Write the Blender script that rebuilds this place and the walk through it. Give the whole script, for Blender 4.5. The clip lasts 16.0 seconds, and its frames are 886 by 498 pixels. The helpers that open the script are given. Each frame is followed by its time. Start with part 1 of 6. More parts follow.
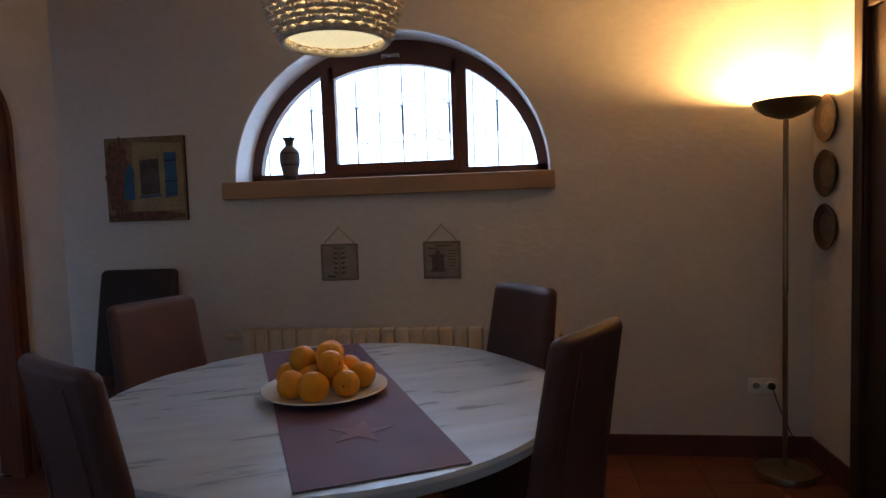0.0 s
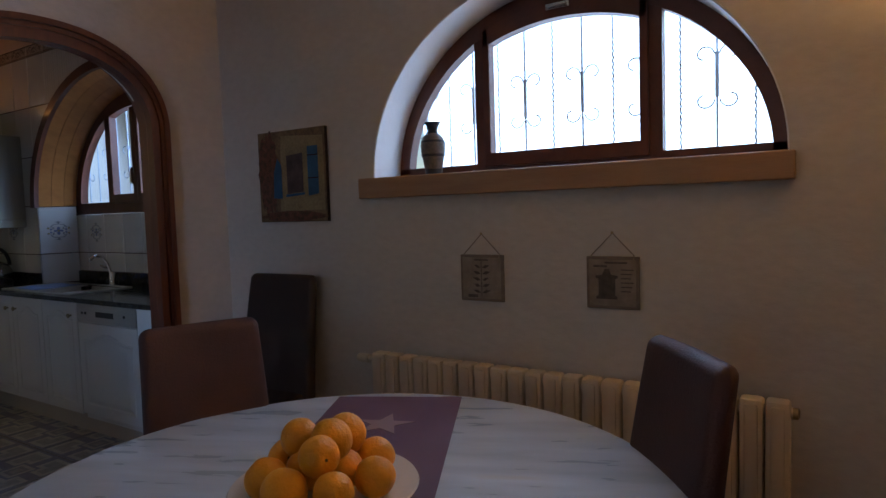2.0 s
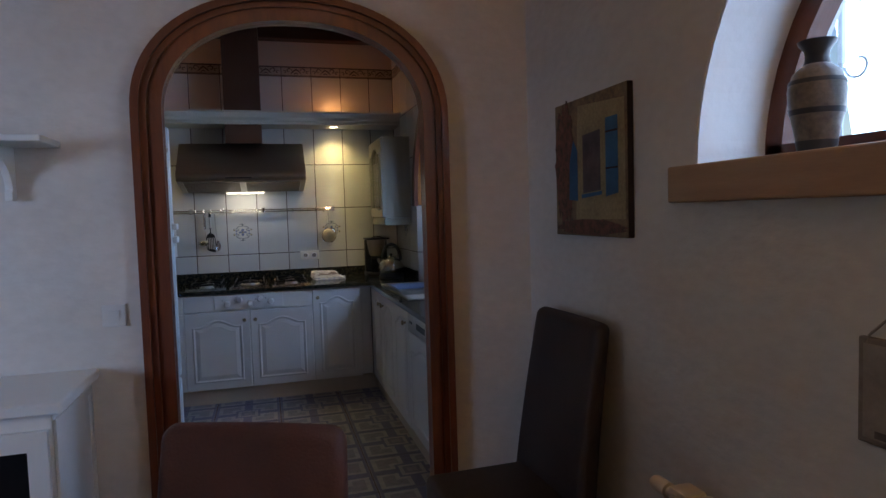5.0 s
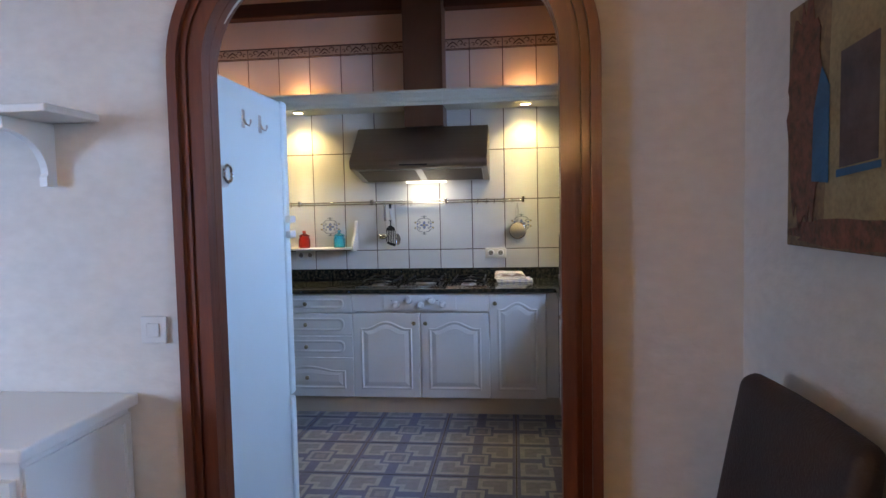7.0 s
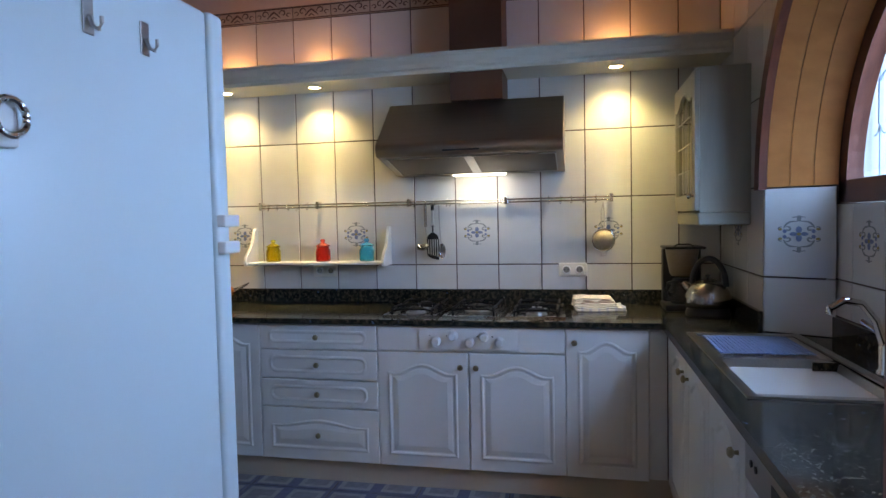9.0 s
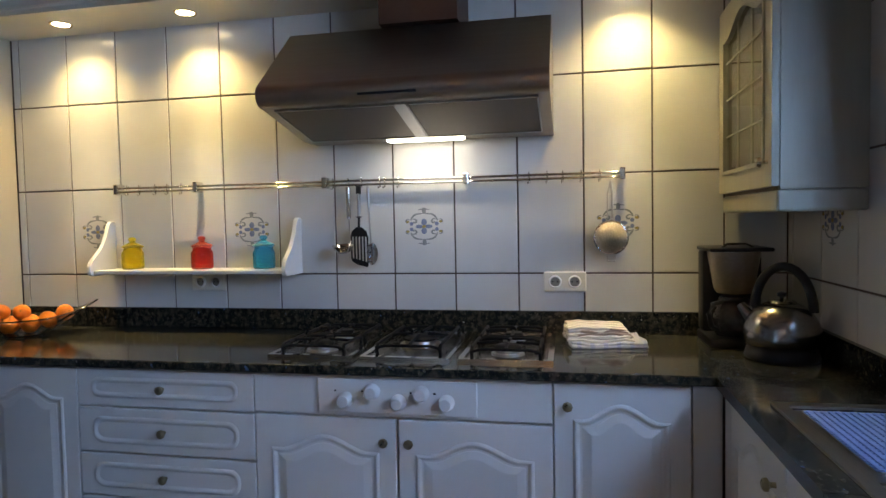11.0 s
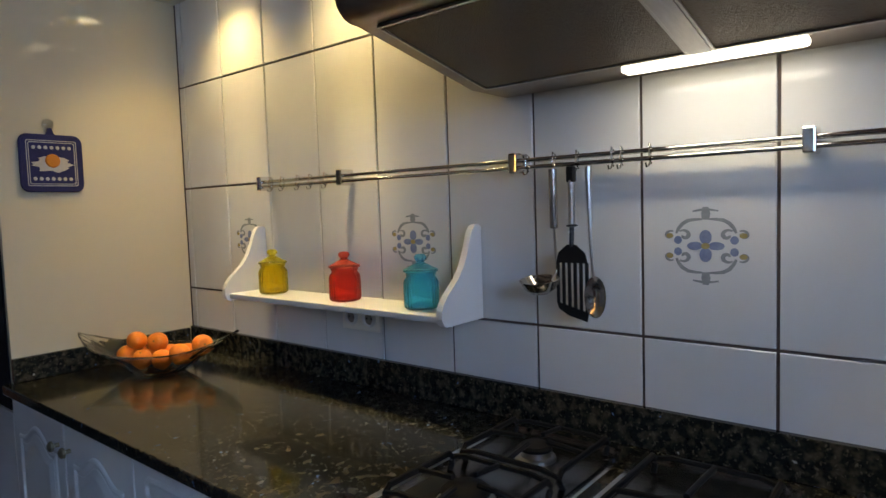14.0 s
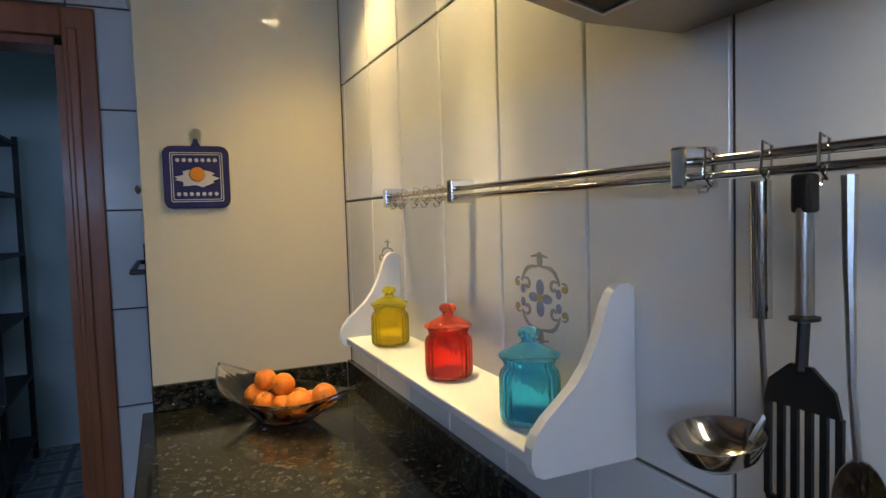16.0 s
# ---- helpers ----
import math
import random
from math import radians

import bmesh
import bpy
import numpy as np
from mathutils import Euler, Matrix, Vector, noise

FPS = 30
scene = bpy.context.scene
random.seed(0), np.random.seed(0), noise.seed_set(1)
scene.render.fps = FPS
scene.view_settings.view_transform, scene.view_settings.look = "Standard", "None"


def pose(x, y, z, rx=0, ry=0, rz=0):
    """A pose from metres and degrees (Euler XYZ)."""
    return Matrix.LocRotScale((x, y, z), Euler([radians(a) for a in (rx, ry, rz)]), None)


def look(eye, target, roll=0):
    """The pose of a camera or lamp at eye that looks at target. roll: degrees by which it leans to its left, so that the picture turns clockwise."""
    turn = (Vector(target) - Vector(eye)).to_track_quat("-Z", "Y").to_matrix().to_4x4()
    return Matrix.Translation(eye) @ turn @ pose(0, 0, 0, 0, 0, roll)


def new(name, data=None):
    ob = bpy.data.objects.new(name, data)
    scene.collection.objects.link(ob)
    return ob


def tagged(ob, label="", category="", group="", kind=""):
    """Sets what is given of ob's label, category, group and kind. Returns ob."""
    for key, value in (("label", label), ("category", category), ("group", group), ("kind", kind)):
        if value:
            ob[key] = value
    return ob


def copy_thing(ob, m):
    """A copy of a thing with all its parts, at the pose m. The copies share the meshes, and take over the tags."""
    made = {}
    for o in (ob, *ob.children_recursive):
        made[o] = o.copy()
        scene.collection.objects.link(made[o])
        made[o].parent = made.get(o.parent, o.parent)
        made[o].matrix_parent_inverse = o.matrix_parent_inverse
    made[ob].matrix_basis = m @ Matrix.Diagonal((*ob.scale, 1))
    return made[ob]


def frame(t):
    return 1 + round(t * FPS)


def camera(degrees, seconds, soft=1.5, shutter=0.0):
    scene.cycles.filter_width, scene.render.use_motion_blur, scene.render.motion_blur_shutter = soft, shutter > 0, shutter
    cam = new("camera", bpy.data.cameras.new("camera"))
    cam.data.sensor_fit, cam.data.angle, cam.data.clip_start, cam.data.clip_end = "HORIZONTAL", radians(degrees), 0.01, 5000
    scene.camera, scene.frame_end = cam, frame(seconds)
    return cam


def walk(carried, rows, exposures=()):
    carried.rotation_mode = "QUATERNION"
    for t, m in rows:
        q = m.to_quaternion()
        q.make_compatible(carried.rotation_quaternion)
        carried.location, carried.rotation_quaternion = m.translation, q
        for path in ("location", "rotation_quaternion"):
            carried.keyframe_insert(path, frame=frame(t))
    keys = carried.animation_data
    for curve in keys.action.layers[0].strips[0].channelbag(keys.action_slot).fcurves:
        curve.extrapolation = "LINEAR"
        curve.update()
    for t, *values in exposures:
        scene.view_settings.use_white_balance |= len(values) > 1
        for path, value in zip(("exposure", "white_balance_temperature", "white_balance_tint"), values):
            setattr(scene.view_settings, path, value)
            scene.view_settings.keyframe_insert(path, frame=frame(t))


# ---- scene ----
cam = camera(70.8, 16.0)
METRES, EYE, TURN = 8.0, 1.385, 7.6
ROWS = [
    (0.0, 0.0, 0.0, 0.0, -0.13, -3.8, 1.94),
    (0.5, 0.0172, 0.0261, 0.0014, 6.33, -3.72, 1.99),
    (1.0, 0.0341, 0.055, 0.0007, 15.02, -3.57, 1.99),
    (1.5, 0.0454, 0.0864, 0.0001, 20.52, -3.66, 1.94),
    (2.0, 0.0528, 0.1197, 0.0027, 24.85, -3.66, 1.82),
    (2.5, 0.0549, 0.1515, 0.0022, 31.69, -3.7, 1.85),
    (3.0, 0.0476, 0.1809, 0.002, 37.57, -3.75, 1.87),
    (3.5, 0.0401, 0.2108, 0.0078, 42.74, -3.66, 1.82),
    (4.0, 0.0334, 0.2389, 0.0106, 50.92, -3.67, 1.9),
    (4.5, 0.0246, 0.2639, 0.0098, 59.12, -3.51, 1.85),
    (10.5, -0.355, 0.3818, -0.0001, 94.69, -2.47, 1.15),
    (11.0, -0.3863, 0.392, -0.0029, 93.73, -2.61, 1.12),
    (11.5, -0.417, 0.4046, 0.0044, 93.42, -2.93, 1.19),
    (12.0, -0.4436, 0.4084, 0.0039, 94.71, -2.75, 1.12),
    (12.5, -0.4723, 0.4078, 0.0045, 98.75, -3.08, 1.22),
    (13.0, -0.4991, 0.4026, 0.0066, 105.6, -3.34, 1.35),
    (13.5, -0.5208, 0.3962, 0.0065, 114.43, -3.55, 1.5),
    (14.0, -0.543, 0.3863, 0.0061, 121.42, -3.9, 1.83),
    (14.5, -0.5658, 0.3808, 0.0101, 128.09, -3.41, 1.61),
    (15.0, -0.5919, 0.3786, 0.0128, 136.01, -3.51, 1.78),
    (15.5, -0.6158, 0.3725, 0.011, 142.19, -3.37, 1.74),
    (16.0, -0.6359, 0.3652, 0.0128, 148.28, -3.34, 1.75),
]
path = [(t, pose(0, 0, EYE, 0, 0, TURN) @ pose(METRES * x, METRES * y, METRES * z, 90 + pitch, roll, yaw)) for t, x, y, z, yaw, pitch, roll in ROWS]
# the doorway: eye, target, roll
doorway = [(t, look(e, g, r)) for t, e, g, r in (
    (6.8, (-0.94, 2.83, 1.462), (-2.928, 2.658, 1.341), -1.2),
    (7.0, (-1.032, 2.831, 1.453), (-3.016, 2.604, 1.33), -1.2),
    (7.5, (-1.286, 2.793, 1.453), (-3.253, 2.457, 1.325), -1.15),
    (8.0, (-1.559, 2.766, 1.446), (-3.516, 2.372, 1.327), -1.3),
    (8.2, (-1.687, 2.759, 1.439), (-3.641, 2.351, 1.328), -1.3),
)]
EXPOSURE = [(0.0, -0.42), (1.0, -0.72), (1.5, -0.58), (2.0, -0.55), (3.0, -1.0), (4.5, -0.7), (6.8, 0.78), (8.2, 0.7), (10.3, 0.55), (12.0, 0.38), (14.0, 0.03), (15.0, -0.12), (16.0, 0.15)]
walk(cam, sorted(path + doorway, key=lambda r: r[0]), EXPOSURE)

# ---- world, daylight and lamps ----
world = bpy.data.worlds.new("world")
scene.world = world
world.use_nodes = True
_n = world.node_tree.nodes
_bg = _n["Background"]
_sky = _n.new("ShaderNodeTexSky")
_sky.sky_type = "NISHITA"
_sky.sun_disc = False
_sky.sun_elevation, _sky.sun_rotation = radians(48), radians(150)
world.node_tree.links.new(_sky.outputs["Color"], _bg.inputs["Color"])
_bg.inputs["Strength"].default_value = 0.15


def lamp(name, kind, m, power, color, **kw):
    d = bpy.data.lights.new(name, kind)
    d.energy, d.color = power, color
    for k, v in kw.items():
        if k == "size":
            d.shape = "RECTANGLE"
            d.size, d.size_y = v
        elif k == "radius":
            d.shadow_soft_size = v
        elif k == "cone":
            d.spot_size, d.spot_blend = radians(v[0]), v[1]
        elif k == "spread":
            d.spread = radians(v)
        elif k == "angle":
            d.angle = radians(v)
    ob = new(name, d)
    ob.matrix_world = m
    return ob


DAY = (0.48, 0.66, 1.0)
KDAY = (0.37, 0.57, 1.0)
WARM = (1.0, 0.62, 0.28)
lamp("sun", "SUN", look((0, 0, 10), (2.5, 5.0, 3.5)), 3.5, (1.0, 0.95, 0.86), angle=0.5)
# sky light through the two arched windows, the pantry and the room behind
lamp("window_skylight", "AREA", look((-0.76, 4.02, 2.02), (-0.76, 2.0, 1.60)), 44, DAY, size=(2.0, 1.0))
lamp("kitchen_window_skylight", "AREA", look((-4.15, 4.10, 2.05), (-4.8, 2.4, 1.2)), 40, KDAY, size=(1.5, 0.9), spread=168)
lamp("pantry_skylight", "AREA", look((-5.65, -1.5, 1.9), (-4.6, -1.4, 1.2)), 1.9, (0.35, 0.7, 1.0), size=(0.8, 0.8))
lamp("rear_window_skylight", "AREA", look((-0.1, -2.3, 1.6), (-2.77, 0.3, 1.2)), 16, KDAY, size=(1.2, 1.2), spread=54)
# torchiere, pendant, cornice spots, hood strip
lamp("torchiere_bulb", "POINT", pose(1.245, 3.2, 1.795), 118, (1.0, 0.56, 0.20), radius=0.035)
lamp("pendant_bulb", "POINT", pose(-0.61, 2.05, 2.12), 4.5, (1.0, 0.76, 0.46), radius=0.05)
SPOT_Y = (0.55, 1.15, 2.93)
for _y in SPOT_Y:
    lamp("cornice_spot", "SPOT", look((-5.85, _y, 2.232), (-5.9, _y, 0.9)), 19, (1.0, 0.75, 0.31), cone=(124, 1.0), radius=0.022)
    lamp("cornice_spot_beam", "SPOT", look((-5.85, _y, 2.234), (-5.85, _y, 0.9)), 44, (1.0, 0.78, 0.38), cone=(42, 1.0), radius=0.022)
    lamp("cornice_spot_spill", "POINT", pose(-5.9, _y, 2.40), 1.1, (1.0, 0.42, 0.14), radius=0.03)
lamp("hood_strip", "AREA", look((-5.86, 2.15, 1.672), (-5.93, 2.15, 1.2)), 0.9, (1.0, 0.9, 0.72), size=(0.30, 0.04))


# ---- materials ----
def surface(name, c1, c2=None, rough=0.5, metal=0.0, scale=6.0, stretch=(1, 1, 1), bump=0.0, bump_scale=60.0, fine=0.25, rough2=None,
            coat=0.0, transmission=0.0, ior=1.45, emit=None, strength=0.0, sheen=0.0, random_tint=0.0):
    """Two-tone noise at a coarse and a fine scale, with fine relief."""
    m = bpy.data.materials.new(name)
    m.use_nodes = True
    nt = m.node_tree
    N, L = nt.nodes, nt.links
    b = N["Principled BSDF"]
    c2 = c2 or tuple(c * 0.8 for c in c1)
    tc = N.new("ShaderNodeTexCoord")
    mp = N.new("ShaderNodeMapping")
    mp.inputs["Scale"].default_value = stretch
    L.new(tc.outputs["Object"], mp.inputs["Vector"])
    big = N.new("ShaderNodeTexNoise")
    big.inputs["Scale"].default_value, big.inputs["Detail"].default_value = scale, 4
    L.new(mp.outputs["Vector"], big.inputs["Vector"])
    small = N.new("ShaderNodeTexNoise")
    small.inputs["Scale"].default_value, small.inputs["Detail"].default_value = bump_scale, 5
    L.new(mp.outputs["Vector"], small.inputs["Vector"])
    mixv = N.new("ShaderNodeMix")
    mixv.inputs[0].default_value = fine
    L.new(big.outputs["Fac"], mixv.inputs[2])
    L.new(small.outputs["Fac"], mixv.inputs[3])
    ramp = N.new("ShaderNodeValToRGB")
    ramp.color_ramp.elements[0].position, ramp.color_ramp.elements[1].position = 0.3, 0.7
    ramp.color_ramp.elements[0].color, ramp.color_ramp.elements[1].color = (*c2, 1), (*c1, 1)
    L.new(mixv.outputs[0], ramp.inputs["Fac"])
    col = ramp.outputs["Color"]
    if random_tint:
        oi = N.new("ShaderNodeObjectInfo")
        hs = N.new("ShaderNodeHueSaturation")
        mr = N.new("ShaderNodeMapRange")
        mr.inputs["To Min"].default_value, mr.inputs["To Max"].default_value = 1 - random_tint, 1 + random_tint
        L.new(oi.outputs["Random"], mr.inputs["Value"])
        L.new(mr.outputs["Result"], hs.inputs["Value"])
        L.new(col, hs.inputs["Color"])
        col = hs.outputs["Color"]
    L.new(col, b.inputs["Base Color"])
    b.inputs["Metallic"].default_value = metal
    b.inputs["IOR"].default_value = ior
    b.inputs["Transmission Weight"].default_value = transmission
    b.inputs["Coat Weight"].default_value = coat
    b.inputs["Coat Roughness"].default_value = 0.12
    b.inputs["Sheen Weight"].default_value = sheen
    rr = N.new("ShaderNodeMapRange")
    rr.inputs["To Min"].default_value = rough
    rr.inputs["To Max"].default_value = rough2 if rough2 is not None else min(1.0, rough * 1.25)
    L.new(small.outputs["Fac"], rr.inputs["Value"])
    L.new(rr.outputs["Result"], b.inputs["Roughness"])
    if bump:
        bp = N.new("ShaderNodeBump")
        bp.inputs["Strength"].default_value, bp.inputs["Distance"].default_value = bump, 0.01
        L.new(mixv.outputs[0] if fine > 0.4 else small.outputs["Fac"], bp.inputs["Height"])
        L.new(bp.outputs["Normal"], b.inputs["Normal"])
    if emit:
        b.inputs["Emission Color"].default_value = (*emit, 1)
        b.inputs["Emission Strength"].default_value = strength
    return m


def overlay(m, spots, stretch=(1, 1, 1)):
    """Sparse marks of noise laid over a material's base colour."""
    N, L = m.node_tree.nodes, m.node_tree.links
    b = N["Principled BSDF"]
    prev = b.inputs["Base Color"].links[0].from_socket
    tc = N.new("ShaderNodeTexCoord")
    mp = N.new("ShaderNodeMapping")
    mp.inputs["Scale"].default_value = stretch
    L.new(tc.outputs["Object"], mp.inputs["Vector"])
    for sc, lo, hi, colr in spots:
        v = N.new("ShaderNodeTexNoise")
        v.inputs["Scale"].default_value, v.inputs["Detail"].default_value = sc, 2
        L.new(mp.outputs["Vector"], v.inputs["Vector"])
        mr = N.new("ShaderNodeMapRange")
        mr.inputs["From Min"].default_value, mr.inputs["From Max"].default_value = lo, hi
        L.new(v.outputs["Fac"], mr.inputs["Value"])
        mx = N.new("ShaderNodeMix")
        mx.data_type = "RGBA"
        L.new(mr.outputs["Result"], mx.inputs["Factor"])
        L.new(prev, mx.inputs["A"])
        mx.inputs["B"].default_value = (*colr, 1)
        prev = mx.outputs["Result"]
    L.new(prev, b.inputs["Base Color"])
    return m


def floor_pattern_material():
    """Printed tile: nested squares and bars, repeating from tile to tile."""
    m = surface("patterned_floor_tile", (0.3, 0.3, 0.3), rough=0.22, rough2=0.4, scale=9, bump=0.03, bump_scale=60)
    N, L = m.node_tree.nodes, m.node_tree.links
    b = N["Principled BSDF"]
    tc = N.new("ShaderNodeTexCoord")
    sep = N.new("ShaderNodeSeparateXYZ")
    L.new(tc.outputs["Object"], sep.inputs["Vector"])

    def op(kind, a, c=None):
        n = N.new("ShaderNodeMath")
        n.operation = kind
        for i, v in enumerate((a, c)):
            if v is None:
                continue
            if isinstance(v, (int, float)):
                n.inputs[i].default_value = v
            else:
                L.new(v, n.inputs[i])
        return n.outputs[0]
    ax, ay = op("ABSOLUTE", sep.outputs["X"]), op("ABSOLUTE", sep.outputs["Y"])
    big, low = op("MAXIMUM", ax, ay), op("MINIMUM", ax, ay)
    # centre square, moat, four corner brackets between blue bars, blue joint band
    ramp = N.new("ShaderNodeValToRGB")
    ramp.color_ramp.interpolation = "CONSTANT"
    e = ramp.color_ramp.elements
    stops = ((0.0, (0.24, 0.235, 0.24)), (0.028, (0.16, 0.16, 0.20)), (0.048, (0.34, 0.335, 0.33)), (0.070, (0.11, 0.118, 0.20)))
    e[0].position, e[0].color = 0.0, (*stops[0][1], 1)
    e[1].position, e[1].color = stops[1][0] * 4, (*stops[1][1], 1)
    for p, c in stops[2:]:
        k = e.new(p * 4)
        k.color = (*c, 1)
    L.new(op("MULTIPLY", big, 4.0), ramp.inputs["Fac"])
    inner = op("MULTIPLY", op("GREATER_THAN", low, 0.03), op("MULTIPLY", op("GREATER_THAN", big, 0.088), op("LESS_THAN", big, 0.212)))
    core = op("MULTIPLY", op("GREATER_THAN", low, 0.055), op("MULTIPLY", op("GREATER_THAN", big, 0.115), op("LESS_THAN", big, 0.185)))
    line = op("GREATER_THAN", big, 0.2275)
    prev = ramp.outputs["Color"]
    for fac, colr in ((inner, (0.34, 0.335, 0.33, 1)), (core, (0.22, 0.22, 0.235, 1)), (line, (0.19, 0.19, 0.235, 1))):
        mx = N.new("ShaderNodeMix")
        mx.data_type = "RGBA"
        L.new(fac, mx.inputs["Factor"])
        L.new(prev, mx.inputs["A"])
        mx.inputs["B"].default_value = colr
        prev = mx.outputs["Result"]
    grain = N.new("ShaderNodeTexNoise")
    grain.inputs["Scale"].default_value, grain.inputs["Detail"].default_value = 28, 6
    L.new(tc.outputs["Object"], grain.inputs["Vector"])
    mr = N.new("ShaderNodeMapRange")
    mr.inputs["To Min"].default_value, mr.inputs["To Max"].default_value = 0.55, 1.35
    L.new(grain.outputs["Fac"], mr.inputs["Value"])
    hs = N.new("ShaderNodeHueSaturation")
    L.new(mr.outputs["Result"], hs.inputs["Value"])
    L.new(mx.outputs["Result"], hs.inputs["Color"])
    L.new(hs.outputs["Color"], b.inputs["Base Color"])
    return m


def striped(name, c1, c2, freq, axis="Y"):
    """Woven stripes across a cloth."""
    m = surface(name, c1, c1, rough=0.9, bump=0.3, bump_scale=400)
    N, L = m.node_tree.nodes, m.node_tree.links
    w = N.new("ShaderNodeTexWave")
    w.bands_direction = axis
    w.inputs["Scale"].default_value = freq
    w.inputs["Distortion"].default_value = 0.6
    tc = N.new("ShaderNodeTexCoord")
    L.new(tc.outputs["Object"], w.inputs["Vector"])
    r = N.new("ShaderNodeValToRGB")
    r.color_ramp.elements[0].position, r.color_ramp.elements[0].color = 0.18, (*c2, 1)
    r.color_ramp.elements[1].position, r.color_ramp.elements[1].color = 0.3, (*c1, 1)
    L.new(w.outputs["Fac"], r.inputs["Fac"])
    L.new(r.outputs["Color"], N["Principled BSDF"].inputs["Base Color"])
    return m


PLASTER = surface("plaster_wall", (0.66, 0.61, 0.55), (0.56, 0.51, 0.455), rough=0.85, scale=1.6, stretch=(1, 1, 1.8), bump=0.55, bump_scale=20, fine=0.5)
CEILING = surface("ceiling_paint", (0.72, 0.68, 0.62), (0.66, 0.62, 0.56), rough=0.9, scale=2, bump=0.15, bump_scale=30)
REVEAL = surface("reveal_paint", (0.80, 0.80, 0.80), (0.74, 0.74, 0.74), rough=0.8, scale=3, bump=0.15, bump_scale=40)
CREAM_WALL = surface("cream_paint", (0.74, 0.56, 0.42), (0.68, 0.5, 0.37), rough=0.8, scale=2, bump=0.15, bump_scale=40)
CASING = surface("mahogany_casing", (0.16, 0.042, 0.016), (0.085, 0.021, 0.009), rough=0.34, rough2=0.5, scale=7, stretch=(4, 4, 0.35), bump=0.08, bump_scale=60, coat=0.3)
WINDOW_WOOD = surface("window_wood", (0.15, 0.045, 0.022), (0.085, 0.024, 0.012), rough=0.4, scale=8, stretch=(1, 4, 1), bump=0.06, bump_scale=70)
PINE = surface("orange_pine", (0.66, 0.27, 0.075), (0.52, 0.19, 0.05), rough=0.35, scale=5, stretch=(3, 1, 3), bump=0.04, bump_scale=12, coat=0.2, fine=0.1)
DOOR_PINE = surface("orange_door_wood", (0.40, 0.13, 0.04), (0.27, 0.08, 0.024), rough=0.35, scale=6, stretch=(5, 5, 0.3), bump=0.06, bump_scale=50, coat=0.2)
SILL_WOOD = surface("sill_wood", (0.42, 0.25, 0.13), (0.31, 0.17, 0.085), rough=0.4, scale=5, stretch=(0.4, 4, 4), bump=0.05, bump_scale=60)
LEATHER = surface("brown_leather", (0.088, 0.036, 0.031), (0.050, 0.021, 0.019), rough=0.46, rough2=0.6, scale=5, bump=0.22, bump_scale=180)
DARK_LEATHER = surface("dark_leather", (0.034, 0.018, 0.014), (0.022, 0.012, 0.01), rough=0.42, rough2=0.65, scale=5, bump=0.22, bump_scale=180)
SEAM = surface("seam_thread", (0.085, 0.042, 0.036), rough=0.7)
DARK_WOOD = surface("dark_wood", (0.05, 0.022, 0.012), (0.03, 0.012, 0.007), rough=0.4, scale=8, stretch=(4, 4, 0.4))
TABLE_PAINT = overlay(surface("washed_tabletop", (0.54, 0.61, 0.68), (0.33, 0.385, 0.45), rough=0.2, rough2=0.4, scale=2.2, stretch=(1.0, 5.0, 1), bump=0.03, bump_scale=4.5, fine=0.18, coat=0.25), ((3, 0.76, 0.80, (0.36, 0.39, 0.40)), (2.2, 0.64, 0.8, (0.50, 0.47, 0.40))), (1.0, 4.5, 1))
RUNNER = surface("mauve_runner", (0.155, 0.078, 0.12), (0.12, 0.058, 0.092), rough=0.5, rough2=0.7, scale=6, bump=0.2, bump_scale=500)
RUNNER_STAR_MUTED = surface("muted_runner_star", (0.235, 0.14, 0.18), rough=0.7, bump=0.2, bump_scale=400)
RUNNER_STAR = surface("runner_star", (0.36, 0.25, 0.25), rough=0.7, bump=0.2, bump_scale=400)
CERAMIC = surface("white_ceramic", (0.72, 0.66, 0.58), (0.68, 0.62, 0.54), rough=0.15, scale=8, coat=0.4)
GRAPEFRUIT = surface("grapefruit_peel", (0.84, 0.38, 0.020), (0.76, 0.29, 0.014), rough=0.42, scale=14, bump=0.35, bump_scale=120, random_tint=0.08)
ORANGE = surface("orange_peel", (0.85, 0.25, 0.02), (0.75, 0.19, 0.012), rough=0.38, scale=14, bump=0.35, bump_scale=130, random_tint=0.08)
STALK = surface("dry_stalk", (0.16, 0.14, 0.05), rough=0.8)
TERRACOTTA = surface("terracotta_tile", (0.17, 0.052, 0.03), (0.10, 0.032, 0.02), rough=0.3, rough2=0.5, scale=7, bump=0.08, bump_scale=40, random_tint=0.12)
TERRA_GROUT = surface("terracotta_grout", (0.07, 0.04, 0.03), rough=0.9)
SKIRT = surface("terracotta_skirting", (0.12, 0.04, 0.025), (0.08, 0.028, 0.018), rough=0.4, scale=7)
RADIATOR = surface("cream_radiator_paint", (0.66, 0.55, 0.40), (0.62, 0.51, 0.37), rough=0.4, scale=4)
BRASS = surface("aged_brass", (0.42, 0.32, 0.18), (0.3, 0.22, 0.12), rough=0.3, metal=1.0, scale=20)
KNOB = surface("knob_brass", (0.40, 0.34, 0.22), (0.3, 0.25, 0.16), rough=0.25, metal=1.0, scale=20)
LAMP_METAL = surface("lamp_metal", (0.30, 0.24, 0.16), (0.24, 0.19, 0.12), rough=0.35, metal=1.0, scale=12)
BULB = surface("lamp_glow", (1, 0.9, 0.7), rough=0.5, emit=(1.0, 0.72, 0.36), strength=14)
